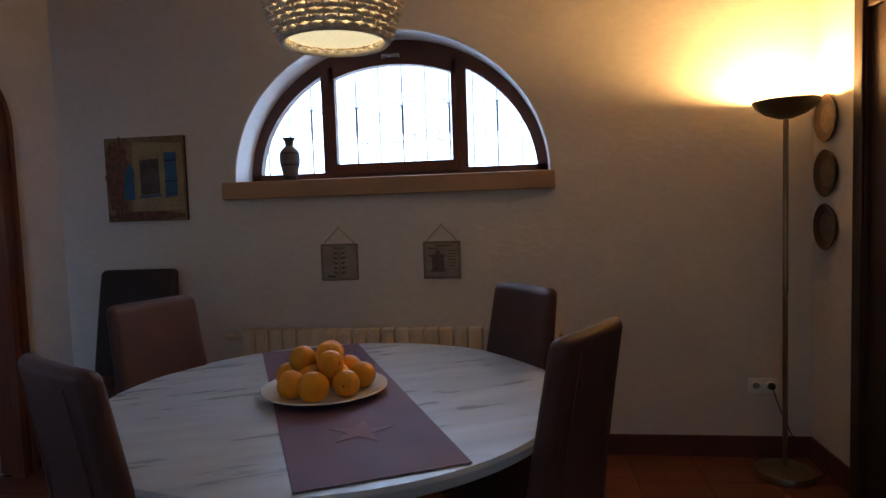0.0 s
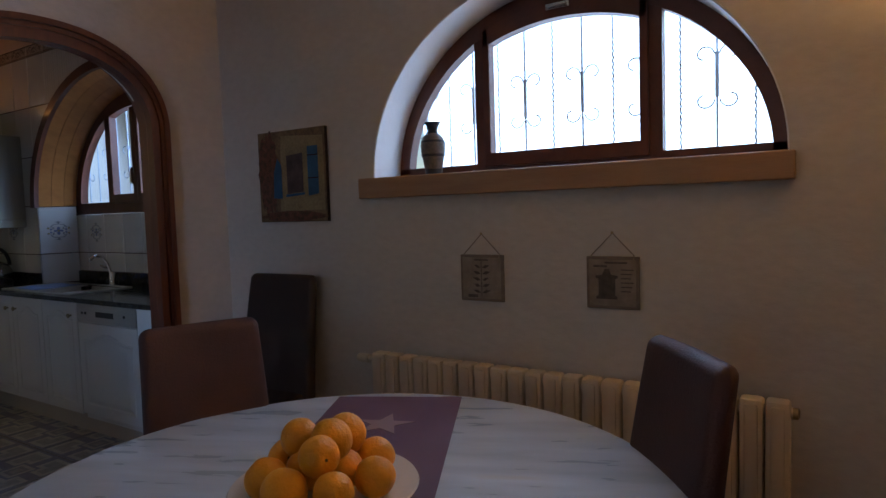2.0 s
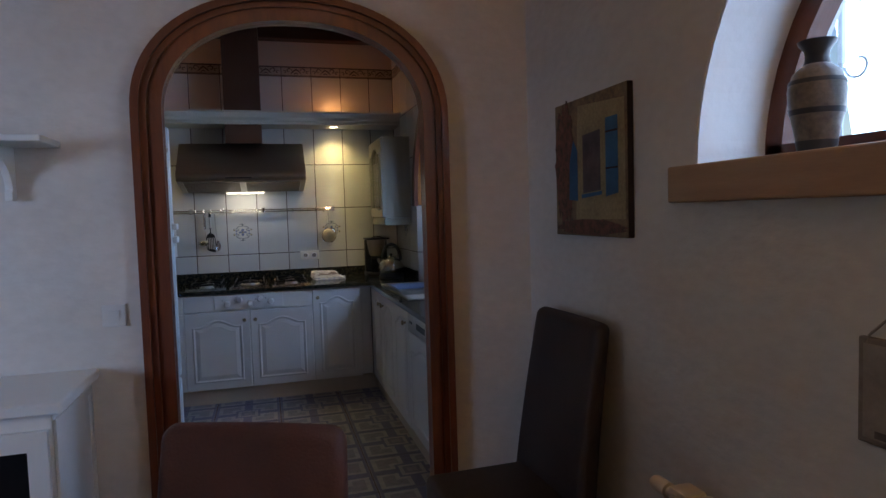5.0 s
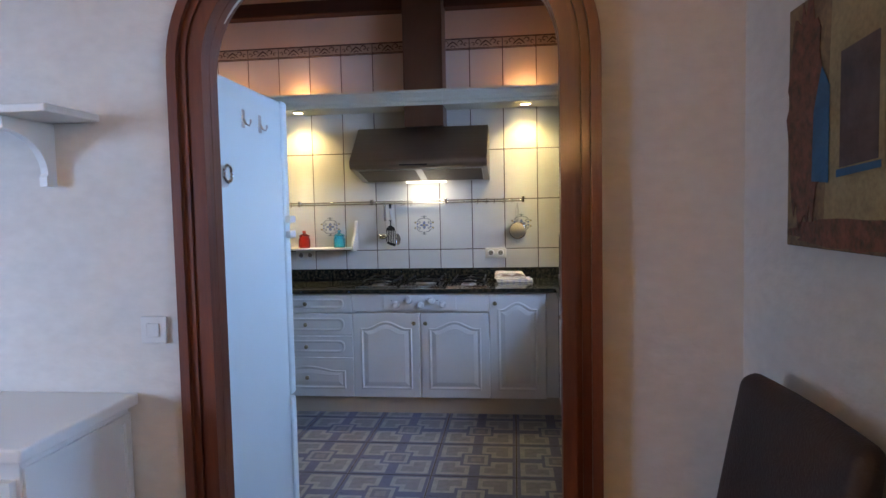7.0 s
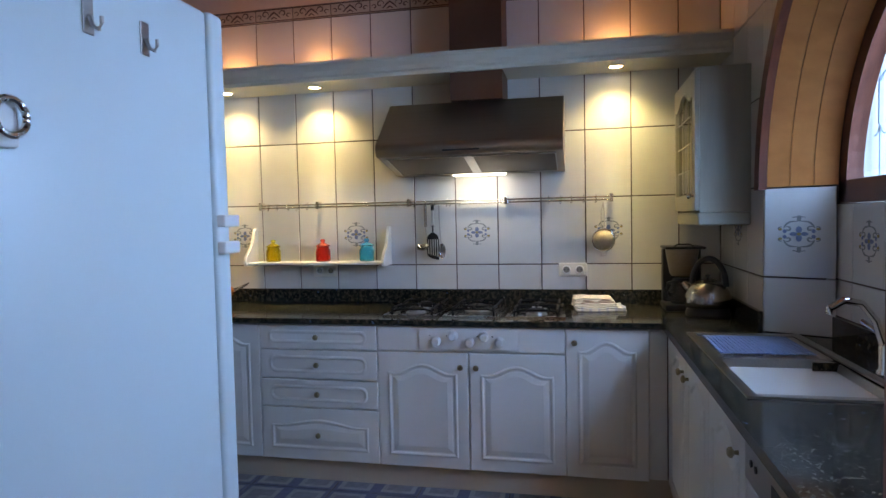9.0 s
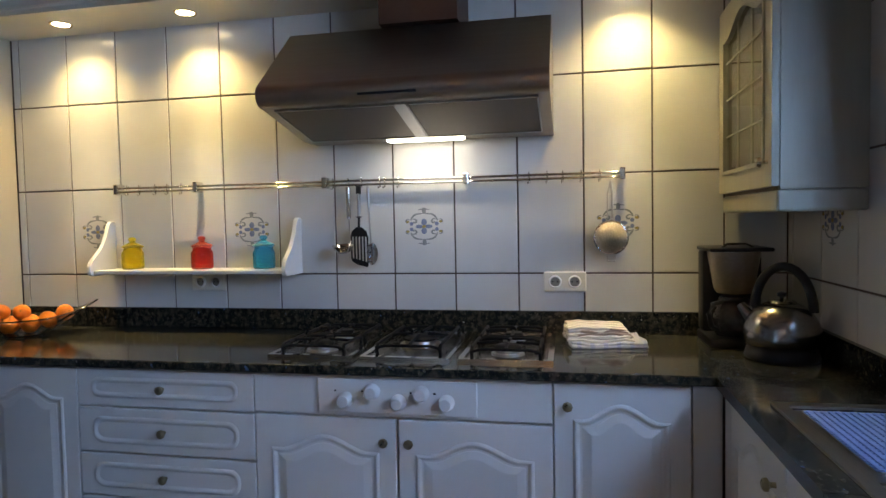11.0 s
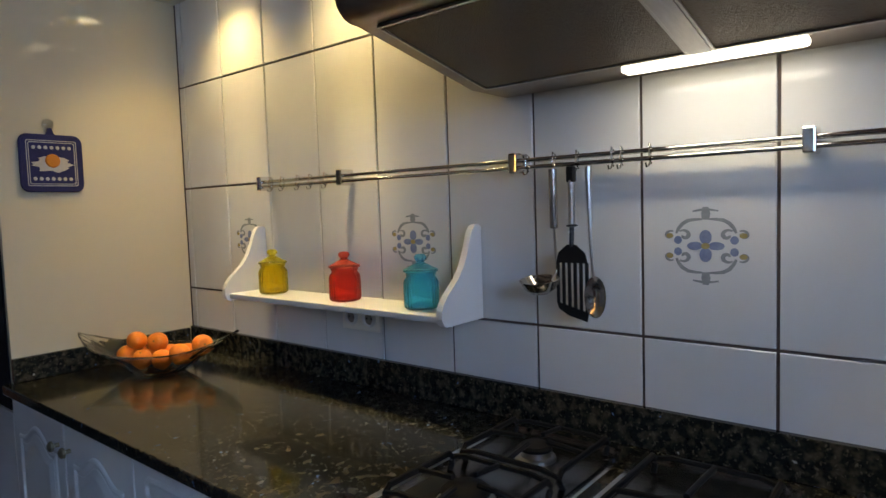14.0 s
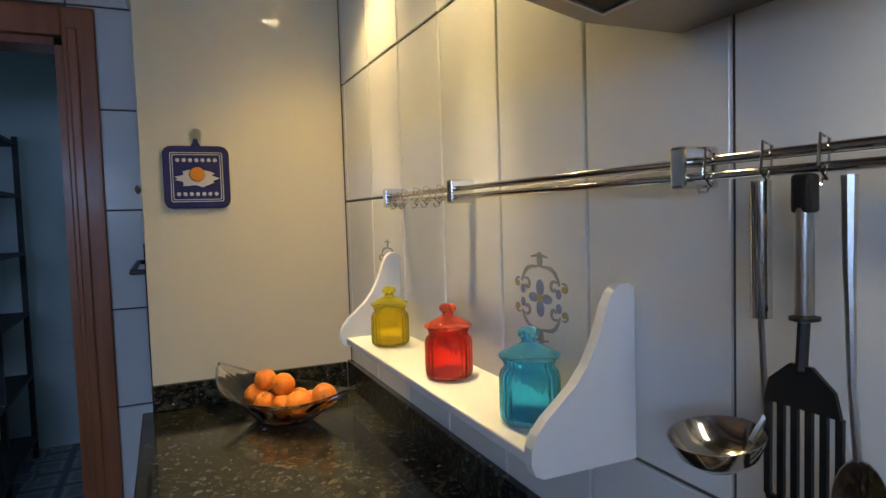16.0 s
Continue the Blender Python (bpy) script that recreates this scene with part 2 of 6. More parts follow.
SPOT_GLOW = surface("spot_glow", (1, 0.9, 0.7), rough=0.5, emit=(1.0, 0.80, 0.45), strength=22)
STRIP_GLOW = surface("strip_glow", (1, 0.95, 0.85), rough=0.5, emit=(1.0, 0.93, 0.75), strength=4)
PAPER = surface("paper_diffuser", (0.86, 0.80, 0.66), (0.72, 0.62, 0.44), rough=0.9, scale=30, bump=0.4, bump_scale=70, emit=(1.0, 0.84, 0.50), strength=1.1)
WICKER = surface("pale_wicker", (0.80, 0.74, 0.64), (0.56, 0.48, 0.37), rough=0.7, scale=30, bump=0.3, bump_scale=120, random_tint=0.0)
ROPE = surface("grey_rope", (0.28, 0.23, 0.19), rough=0.9, bump=0.3, bump_scale=300)
PLAQUE = surface("weathered_plaque", (0.25, 0.20, 0.165), (0.14, 0.11, 0.09), rough=0.8, scale=9, stretch=(1, 1, 4), bump=0.2, bump_scale=60)
PLAQUE_PALE = surface("plaque_print_ground", (0.35, 0.30, 0.25), (0.20, 0.165, 0.135), rough=0.8, scale=14, bump=0.1, bump_scale=80)
INK = surface("plaque_ink", (0.13, 0.108, 0.09), (0.07, 0.058, 0.048), scale=40, rough=0.85)
CANVAS = surface("canvas_ochre", (0.30, 0.20, 0.10), (0.07, 0.045, 0.035), rough=0.75, scale=9, bump=0.3, bump_scale=70, fine=0.5)
CANVAS_WALL = surface("canvas_pale_wall", (0.38, 0.30, 0.16), (0.20, 0.15, 0.08), rough=0.75, scale=12, bump=0.3, bump_scale=80, fine=0.5)
CANVAS_FLOWERS = surface("canvas_flowers", (0.24, 0.09, 0.06), (0.035, 0.035, 0.02), rough=0.75, scale=34, bump=0.3, bump_scale=90, fine=0.4)
CANVAS_BLUE = surface("canvas_blue_paint", (0.04, 0.14, 0.27), (0.025, 0.08, 0.16), rough=0.7, scale=12, bump=0.25, bump_scale=80)
CANVAS_DARK = surface("canvas_dark_pane", (0.12, 0.09, 0.085), (0.05, 0.035, 0.035), rough=0.7, scale=18, bump=0.2, bump_scale=80)
CANVAS_EDGE = surface("canvas_edge", (0.03, 0.018, 0.016), rough=0.8)
VASE = surface("vase_glaze", (0.20, 0.17, 0.14), (0.08, 0.07, 0.065), rough=0.35, scale=38, bump=0.15, bump_scale=90, fine=0.5)
VASE_DARK = surface("vase_dark_band", (0.035, 0.036, 0.045), (0.02, 0.02, 0.026), rough=0.35, scale=20)
# grille bars: glare of the bright sky is put into the pale blue colour
IRON = surface("iron_in_glare", (0.60, 0.68, 0.76), (0.52, 0.60, 0.68), rough=0.5, metal=0.0, scale=30)
PLATE_BROWN = surface("plate_brown_rim", (0.06, 0.032, 0.02), (0.04, 0.022, 0.013), rough=0.4, scale=25)
PLATE_PALE = surface("plate_painted_centre", (0.17, 0.115, 0.085), (0.07, 0.042, 0.034), rough=0.4, scale=40, fine=0.4)
WHITE_PLASTIC = surface("white_plastic", (0.74, 0.73, 0.70), (0.72, 0.71, 0.68), rough=0.35, scale=5)
CREAM_PLASTIC = surface("cream_plastic", (0.78, 0.75, 0.66), (0.74, 0.71, 0.62), rough=0.35, scale=5)
DARK_HOLE = surface("socket_hole", (0.02, 0.02, 0.02), rough=0.7)
LACQUER = surface("white_lacquer", (0.74, 0.73, 0.70), (0.70, 0.69, 0.66), rough=0.28, rough2=0.4, scale=3, bump=0.02, bump_scale=30)
CREAM_LACQUER = surface("cream_lacquer", (0.72, 0.68, 0.55), (0.68, 0.64, 0.51), rough=0.32, scale=3)
PLINTH = surface("cream_plinth", (0.56, 0.48, 0.38), (0.50, 0.43, 0.34), rough=0.5, scale=3)
PANEL = surface("cream_side_panel", (0.70, 0.61, 0.42), (0.68, 0.59, 0.40), rough=0.06, rough2=0.09, scale=3)
GRANITE = overlay(surface("granite", (0.017, 0.020, 0.017), (0.005, 0.006, 0.007), rough=0.07, rough2=0.14, scale=40, bump_scale=160, fine=0.5, ior=1.38), ((45, 0.46, 0.72, (0.075, 0.066, 0.045)), (130, 0.59, 0.76, (0.12, 0.105, 0.075)), (48, 0.715, 0.745, (0.10, 0.17, 0.32)), (62, 0.735, 0.77, (0.34, 0.34, 0.30))))
TILE = surface("white_wall_tile", (0.70, 0.69, 0.65), (0.66, 0.65, 0.61), rough=0.10, rough2=0.2, scale=5, bump=0.015, bump_scale=14, random_tint=0.025)
GROUT = surface("dark_grout", (0.13, 0.10, 0.085), (0.09, 0.068, 0.058), rough=0.9, scale=20)
ORNAMENT = surface("ornament_grey_green", (0.34, 0.35, 0.33), (0.24, 0.25, 0.25), rough=0.2, scale=60)
ORNAMENT_BLUE = surface("ornament_blue", (0.25, 0.29, 0.40), (0.18, 0.21, 0.33), rough=0.2, scale=60)
ORNAMENT_OCHRE = surface("ornament_ochre", (0.42, 0.34, 0.14), (0.34, 0.26, 0.1), rough=0.2, scale=60)
BORDER_TILE = surface("border_tile", (0.55, 0.46, 0.36), (0.48, 0.39, 0.30), rough=0.2, scale=14, random_tint=0.05)
BORDER_BROWN = surface("border_brown", (0.10, 0.05, 0.03), (0.07, 0.035, 0.02), rough=0.3, scale=30)
STEEL = surface("brushed_steel", (0.52, 0.50, 0.47), (0.44, 0.42, 0.39), rough=0.24, rough2=0.36, metal=1.0, scale=5, stretch=(1, 30, 30), bump=0.03, bump_scale=30)
KETTLE_STEEL = surface("kettle_steel", (0.40, 0.37, 0.33), (0.32, 0.30, 0.27), rough=0.16, rough2=0.26, metal=1.0, scale=6, stretch=(1, 1, 30))
UTENSIL_STEEL = surface("polished_utensil_steel", (0.58, 0.55, 0.50), (0.50, 0.47, 0.43), rough=0.10, rough2=0.18, metal=1.0, scale=8)
SWITCH_PLASTIC = surface("switch_plastic", (0.58, 0.56, 0.53), (0.55, 0.53, 0.50), rough=0.4, scale=5)
# cream-olive lacquer, darkened to hold the weak light on the wall cabinet
DIMMED_CREAM = surface("dimmed_cream_lacquer", (0.40, 0.385, 0.30), (0.34, 0.33, 0.255), rough=0.34, rough2=0.46, scale=4, stretch=(6, 6, 0.6), bump=0.03, bump_scale=40)
SOCKET_GREY = surface("socket_shadow_grey", (0.30, 0.28, 0.24), rough=0.5, scale=5)
# the shade behind the leaded glass is put into this dark beige
CABINET_DIM_INSIDE = surface("dim_cabinet_interior", (0.24, 0.21, 0.15), (0.20, 0.175, 0.125), rough=0.6, scale=4)
TRAY_STEEL = surface("dark_polished_steel", (0.24, 0.23, 0.22), (0.18, 0.17, 0.165), rough=0.2, rough2=0.3, metal=1.0, scale=9)
HOOD_STEEL = surface("hood_steel", (0.36, 0.30, 0.245), (0.31, 0.255, 0.205), rough=0.30, rough2=0.42, metal=1.0, scale=3, stretch=(30, 1, 30), bump=0.02, bump_scale=30)
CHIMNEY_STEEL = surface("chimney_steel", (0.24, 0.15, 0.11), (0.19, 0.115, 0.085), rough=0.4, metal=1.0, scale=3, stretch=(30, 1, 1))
MESH_FILTER = surface("filter_mesh", (0.20, 0.165, 0.13), (0.13, 0.105, 0.085), rough=0.45, metal=0.9, scale=180, bump=0.5, bump_scale=420, fine=0.5)
CHROME = surface("chrome", (0.72, 0.70, 0.67), (0.68, 0.66, 0.63), rough=0.10, metal=1.0, scale=5)
BLACK_PLASTIC = surface("black_plastic", (0.012, 0.012, 0.013), (0.009, 0.009, 0.01), rough=0.34, rough2=0.4, scale=10)
BLACK_ENAMEL = surface("black_enamel", (0.010, 0.010, 0.011), (0.007, 0.007, 0.008), rough=0.45, rough2=0.6, ior=1.18, scale=12)
GLASS = surface("clear_glass", (0.99, 1.0, 1.0), (0.99, 1.0, 1.0), rough=0.0, rough2=0.01, transmission=1.0, ior=1.42)
BOWL_GLASS = surface("pressed_clear_glass", (1.0, 1.0, 1.0), (1.0, 1.0, 1.0), rough=0.0, rough2=0.01, transmission=1.0, ior=1.36, scale=3, bump=0.05, bump_scale=30)
PANE_GLASS = surface("window_glass", (0.96, 0.98, 0.98), (0.96, 0.98, 0.98), rough=0.0, rough2=0.005, transmission=1.0, ior=1.05)
YELLOW_GLASS = surface("yellow_glass", (1.0, 0.84, 0.07), (1.0, 0.82, 0.06), rough=0.0, rough2=0.01, transmission=0.90, ior=1.36)
RED_GLASS = surface("red_glass", (1.0, 0.18, 0.11), (1.0, 0.15, 0.09), rough=0.0, rough2=0.01, transmission=0.90, ior=1.36)
BLUE_GLASS = surface("turquoise_glass", (0.20, 0.73, 1.0), (0.18, 0.71, 1.0), rough=0.0, rough2=0.01, transmission=0.90, ior=1.36)
FLOOR_TILE = floor_pattern_material()
FRIDGE = surface("fridge_enamel", (0.64, 0.72, 0.73), (0.62, 0.70, 0.71), rough=0.3, scale=3, bump=0.03, bump_scale=200)
TOWEL = striped("striped_towel", (0.76, 0.71, 0.60), (0.34, 0.26, 0.20), 13.0, "X")
TOWEL_BLUE = striped("blue_striped_towel", (0.60, 0.57, 0.54), (0.46, 0.45, 0.52), 7.0, "Y")
MAT_BLUE = surface("blue_dish_mat", (0.20, 0.30, 0.56), (0.15, 0.24, 0.48), rough=0.5, scale=30)
FELT_BLUE = surface("navy_cloth", (0.035, 0.035, 0.13), (0.025, 0.025, 0.095), rough=0.9, scale=40, bump=0.4, bump_scale=300)
FELT_WHITE = surface("white_cloth", (0.66, 0.62, 0.54), rough=0.9, bump=0.3, bump_scale=300)
YOLK = surface("yolk_cloth", (0.75, 0.26, 0.03), rough=0.8, bump=0.3, bump_scale=300)
RACK = surface("dark_rack", (0.05, 0.05, 0.055), (0.035, 0.035, 0.04), rough=0.5, scale=10)
PANTRY_WALL = surface("pantry_paint", (0.62, 0.66, 0.68), (0.56, 0.60, 0.62), rough=0.8, scale=2, bump=0.1, bump_scale=40)
BEAM = surface("ceiling_beam_wood", (0.07, 0.025, 0.014), (0.045, 0.016, 0.009), rough=0.5, scale=6, stretch=(5, 0.4, 5))
GROUND = surface("garden_ground", (0.35, 0.31, 0.24), (0.2, 0.2, 0.12), rough=0.95, scale=0.8, bump=0.4, bump_scale=6)
STUCCO = surface("outdoor_stucco", (0.78, 0.74, 0.64), (0.72, 0.68, 0.58), rough=0.9, scale=2, bump=0.3, bump_scale=30)
LEAF = surface("hedge_leaf", (0.07, 0.12, 0.05), (0.04, 0.075, 0.03), rough=0.6, scale=8)
BARK = surface("bark", (0.12, 0.09, 0.06), rough=0.9, bump=0.5, bump_scale=30)


# ---- mesh helpers ----
def link(name, bm, mat, parent=None, label="", smooth=False):
    me = bpy.data.meshes.new(name)
    bmesh.ops.recalc_face_normals(bm, faces=bm.faces)
    bm.to_mesh(me)
    bm.free()
    me.materials.append(mat)
    if smooth:
        for p in me.polygons:
            p.use_smooth = True
        me.set_sharp_from_angle(angle=radians(38))
    ob = new(name, me)
    if parent:
        ob.parent = parent
    if label:
        ob["label"] = label
    return ob


def part(name, bm, mat, parent, label="", smooth=False):
    return link(name, bm, mat, parent, label, smooth)


def thing(name, m, label, category, group="", kind=""):
    ob = new(name)
    ob.matrix_world = m
    ob.empty_display_size = 0.1
    return tagged(ob, label, category, group, kind)


def box(x0, x1, y0, y1, z0, z1, bev=0.0, bm=None, seg=2):
    own = bmesh.new()
    bmesh.ops.create_cube(own, size=1.0, matrix=Matrix.Translation(((x0 + x1) / 2, (y0 + y1) / 2, (z0 + z1) / 2)) @ Matrix.Diagonal((abs(x1 - x0), abs(y1 - y0), abs(z1 - z0), 1)))
    if bev:
        bmesh.ops.bevel(own, geom=own.edges[:], offset=bev, segments=seg, profile=0.5, affect="EDGES")
    return join(bm, own)


def join(bm, own):
    if bm is None:
        return own
    me = bpy.data.meshes.new("tmp")
    own.to_mesh(me)
    own.free()
    bm.from_mesh(me)
    bpy.data.meshes.remove(me)
    return bm


def lathe(profile, seg=32, flute=0, depth=0.0, m=None, bm=None):
    """A solid of revolution about z from (radius, z) pairs; flute: ribs round it."""
    own = bmesh.new()
    rings = []
    for r, z in profile:
        if r < 1e-6:
            rings.append([own.verts.new((0, 0, z))])
            continue
        ring = []
        for i in range(seg):
            a = 2 * math.pi * i / seg
            k = r * (1 - depth * (0.5 + 0.5 * math.cos(flute * a))) if flute else r
            ring.append(own.verts.new((k * math.cos(a), k * math.sin(a), z)))
        rings.append(ring)
    for p, q in zip(rings, rings[1:]):
        for i in range(seg):
            j = (i + 1) % seg
            vs = [p[i % len(p)], p[j % len(p)], q[j % len(q)], q[i % len(q)]]
            vs = list(dict.fromkeys(vs))
            if len(vs) > 2:
                own.faces.new(vs)
    if m is not None:
        own.transform(m)
    return join(bm, own)


def tube(points, r, seg=8, bm=None, closed=False, taper=None):
    """A round bar along points."""
    own = bmesh.new()
    pts = [Vector(p) for p in points]
    n = len(pts)
    rings = []
    up = Vector((0.13, 0.31, 0.94))
    for i, p in enumerate(pts):
        a = pts[(i - 1) % n] if closed or i else pts[0]
        b = pts[(i + 1) % n] if closed or i < n - 1 else pts[-1]
        d = (b - a).normalized()
        s = d.cross(up)
        if s.length < 0.05:
            s = d.cross(Vector((1, 0.2, 0)))
        s.normalize()
        u = s.cross(d)
        rr = r * (taper[i] if taper else 1)
        rings.append([own.verts.new(p + rr * (math.cos(2 * math.pi * k / seg) * s + math.sin(2 * math.pi * k / seg) * u)) for k in range(seg)])
    for i in range(n if closed else n - 1):
        p, q = rings[i], rings[(i + 1) % n]
        for k in range(seg):
            own.faces.new((p[k], p[(k + 1) % seg], q[(k + 1) % seg], q[k]))
    if not closed:
        own.faces.new(rings[0][::-1])
        own.faces.new(rings[-1])
    return join(bm, own)


def prism(outline, d0, d1, axes="xyz", bev=0.0, bm=None):
    """An outline in the plane of the first two axes, as thick as d0..d1 along the third."""
    own = bmesh.new()
    order = ["xyz".index(a) for a in axes]

    def at(u, v, w):
        c = [0, 0, 0]
        c[order[0]], c[order[1]], c[order[2]] = u, v, w
        return c
    low = [own.verts.new(at(u, v, d0)) for u, v in outline]
    top = [own.verts.new(at(u, v, d1)) for u, v in outline]
    own.faces.new(low[::-1])
    cap = own.faces.new(top)
    n = len(outline)
    for i in range(n):
        own.faces.new((low[i], low[(i + 1) % n], top[(i + 1) % n], top[i]))
    if bev:
        bmesh.ops.bevel(own, geom=list(cap.edges), offset=bev, segments=2, profile=0.5, affect="EDGES")
    return join(bm, own)


def ring(outer, inner, d0, d1, axes="xyz", bm=None, closed=True):
    """The band between two outlines of equal count, as thick as d0..d1."""
    own = bmesh.new()
    order = ["xyz".index(a) for a in axes]

    def at(p, w):
        c = [0, 0, 0]
        c[order[0]], c[order[1]], c[order[2]] = p[0], p[1], w
        return own.verts.new(c)
    A, B = [at(p, d0) for p in outer], [at(p, d0) for p in inner]
    C, D = [at(p, d1) for p in outer], [at(p, d1) for p in inner]
    n = len(outer)
    for i in range(n if closed else n - 1):
        j = (i + 1) % n
        own.faces.new((A[i], A[j], B[j], B[i]))
        own.faces.new((C[i], D[i], D[j], C[j]))
        own.faces.new((A[i], C[i], C[j], A[j]))
        own.faces.new((B[i], B[j], D[j], D[i]))
    if not closed:
        own.faces.new((A[0], B[0], D[0], C[0]))
        own.faces.new((A[-1], C[-1], D[-1], B[-1]))
    return join(bm, own)


def arch_line(c, a, b, zs, z0, n=40, p=2.0):
    """Up one jamb from z0 to the spring zs, over the half ellipse, and down the other."""
    pts = [(c - a, z0)] if z0 < zs else []
    for i in range(n + 1):
        u, v = math.cos(math.pi * i / n), max(0.0, math.sin(math.pi * i / n))
        pts.append((c - math.copysign(a * abs(u) ** (2 / p), u), zs + b * v ** (2 / p)))
    return pts + ([(c + a, z0)] if z0 < zs else [])


def arch_wall(u0, u1, top, c, a, b, zs, z0, w0, w1, axes):
    """A wall u0..u1 wide and w0..w1 thick with an arched opening through it."""
    bm = bmesh.new()
    for p in ([(u0, 0), (c - a, 0), (c - a, top), (u0, top)], [(c + a, 0), (u1, 0), (u1, top), (c + a, top)]):
        prism(p, w0, w1, axes, bm=bm)
    if z0 > 0:
        prism([(c - a, 0), (c + a, 0), (c + a, z0), (c - a, z0)], w0, w1, axes, bm=bm)
    n = 40
    line = [(c - a * math.cos(math.pi * i / n), zs + b * math.sin(math.pi * i / n)) for i in range(n + 1)]
    ring([(u, top) for u, v in line], line, w0, w1, axes, bm=bm, closed=False)
    return bm


def rounded(w, h, r, n=6):
    out = []
    for cx, cy, a0 in ((w / 2 - r, h / 2 - r, 0), (-w / 2 + r, h / 2 - r, 90), (-w / 2 + r, -h / 2 + r, 180), (w / 2 - r, -h / 2 + r, 270)):
        out += [(cx + r * math.cos(radians(a0 + 90 * i / n)), cy + r * math.sin(radians(a0 + 90 * i / n))) for i in range(n + 1)]
    return out


def ball(r, m=None, bm=None, u=20, v=12):
    own = bmesh.new()
    bmesh.ops.create_uvsphere(own, u_segments=u, v_segments=v, radius=r, matrix=m or Matrix())
    return join(bm, own)


def structure(name, bm, mat, label, category):
    return tagged(link(name, bm, mat), label, category, kind="structure")


# ---- the shell: dining room x -2.77..1.47, kitchen x -6.0..-3.03, pantry behind the kitchen ----
DOOR_C, DOOR_A = 2.462, 0.497
WIN_C, WIN_A = -0.757, 0.897
KWIN_C, KWIN_A = -4.11, 1.06
TOP = 2.95

wall_window = structure("wall_window", arch_wall(-3.03, 1.72, TOP, WIN_C, WIN_A + 0.006, 0.812, 1.57, 1.47, 3.44, 3.80, "xzy"), PLASTER, "rough cream plaster wall around the arched dining window", "wall")
part("reveal", ring(arch_line(WIN_C, WIN_A + 0.008, 0.814, 1.57, 1.57), arch_line(WIN_C, WIN_A, 0.806, 1.57, 1.57), 3.443, 3.802, "xzy", closed=False), REVEAL, wall_window, "white painted window reveal")
wall_door = structure("wall_door", arch_wall(-2.6, 3.44, 3.3, DOOR_C, DOOR_A + 0.045, 0.40, 1.86, 0, -2.87, -2.77, "yzx"), PLASTER, "rough cream plaster wall with an arched doorway", "wall")
structure("wall_right", box(1.47, 1.72, -2.4, 3.44, 0, TOP), PLASTER, "rough cream plaster wall beside the torchiere", "wall")
wall_rear = arch_wall(-3.03, 1.72, TOP, -0.1, 0.9, 0.01, 2.3, 0.85, -2.6, -2.4, "xzy")
structure("wall_rear", wall_rear, PLASTER, "plaster wall with a wide window opening", "wall")
floor_dining = structure("floor_dining", box(-2.9, 1.72, -2.6, 3.44, -0.12, -0.004), TERRA_GROUT, "dark red terracotta tiled floor", "floor")
structure("ceiling_dining", box(-2.77, 1.72, -2.4, 3.44, TOP, TOP + 0.1), CEILING, "plain off-white ceiling", "ceiling")
skirting = structure("baseboard_window", box(-2.77, 1.47, 3.425, 3.4395, 0, 0.115, 0.003), SKIRT, "dark red tile skirting", "baseboard")
structure("baseboard_right", box(1.455, 1.4695, 2.965, 3.424, 0, 0.115, 0.003), SKIRT, "dark red tile skirting", "baseboard")
structure("baseboard_door", box(-2.7695, -2.755, 3.05, 3.424, 0, 0.115, 0.003), SKIRT, "dark red tile skirting", "baseboard")

# kitchen shell
wall_kitchen_back = structure("wall_kitchen_back", box(-6.25, -6.006, -0.55, 3.75, 0, 3.3), GROUT, "white tiled kitchen wall with dark grout and ornaments", "wall")
wall_kitchen_window = structure("wall_kitchen_window", arch_wall(-6.006, -2.87, 3.3, KWIN_C, KWIN_A, 0.96, 1.53, 0.87, 3.506, 3.86, "xzy"), GROUT, "white tiled kitchen wall around a deep arched window", "wall")
wall_pantry_door = structure("wall_pantry_door", prism([(-6.006, 0), (-5.113, 0), (-5.113, 2.195), (-4.3, 2.195), (-4.3, 0), (-2.87, 0), (-2.87, 3.3), (-6.006, 3.3)], -0.7, -0.556, "xzy"), GROUT, "white tiled wall beside the pantry doorway", "wall")
structure("ceiling_kitchen", box(-6.25, -2.78, -0.75, 3.86, 3.3, 3.4), CREAM_WALL, "warm cream kitchen ceiling", "ceiling")
for x in (-5.35, -4.5, -3.65):
    b = structure("ceiling_beam", box(x - 0.07, x + 0.07, -0.55, 3.5, 3.12, 3.298, 0.01), BEAM, "dark stained wooden ceiling beam", "beam")
for y0, y1 in ((0.14, 2.018), (2.317, 3.496)):
    structure("wall_beam", box(-5.997, -5.88, y0, y1, 3.01, 3.118, 0.008), BEAM, "dark stained wooden beam along the top of the wall", "beam")
structure("wall_kitchen_upper", box(-6.004, -5.998, 0.13, 3.5, 2.80, 3.3), CREAM_WALL, "warm cream painted wall above the tiles", "wall")
structure("wall_kitchen_upper_side", box(-5.997, -2.87, 3.498, 3.504, 2.80, 3.3), CREAM_WALL, "warm cream painted wall above the tiles", "wall")
structure("wall_over_doorway", box(-2.876, -2.871, -0.55, 3.5, 2.4, 3.3), CREAM_WALL, "warm cream painted wall over the doorway", "wall")
floor_kitchen = structure("floor_kitchen", box(-6.25, -2.9, -2.6, 3.86, -0.12, -0.004), GROUT, "blue-grey floor of patterned tiles", "floor")
structure("door_threshold", box(-2.87, -2.78, DOOR_C - DOOR_A, DOOR_C + DOOR_A, -0.003, 0.004), TERRACOTTA, "dark red tile threshold", "threshold")

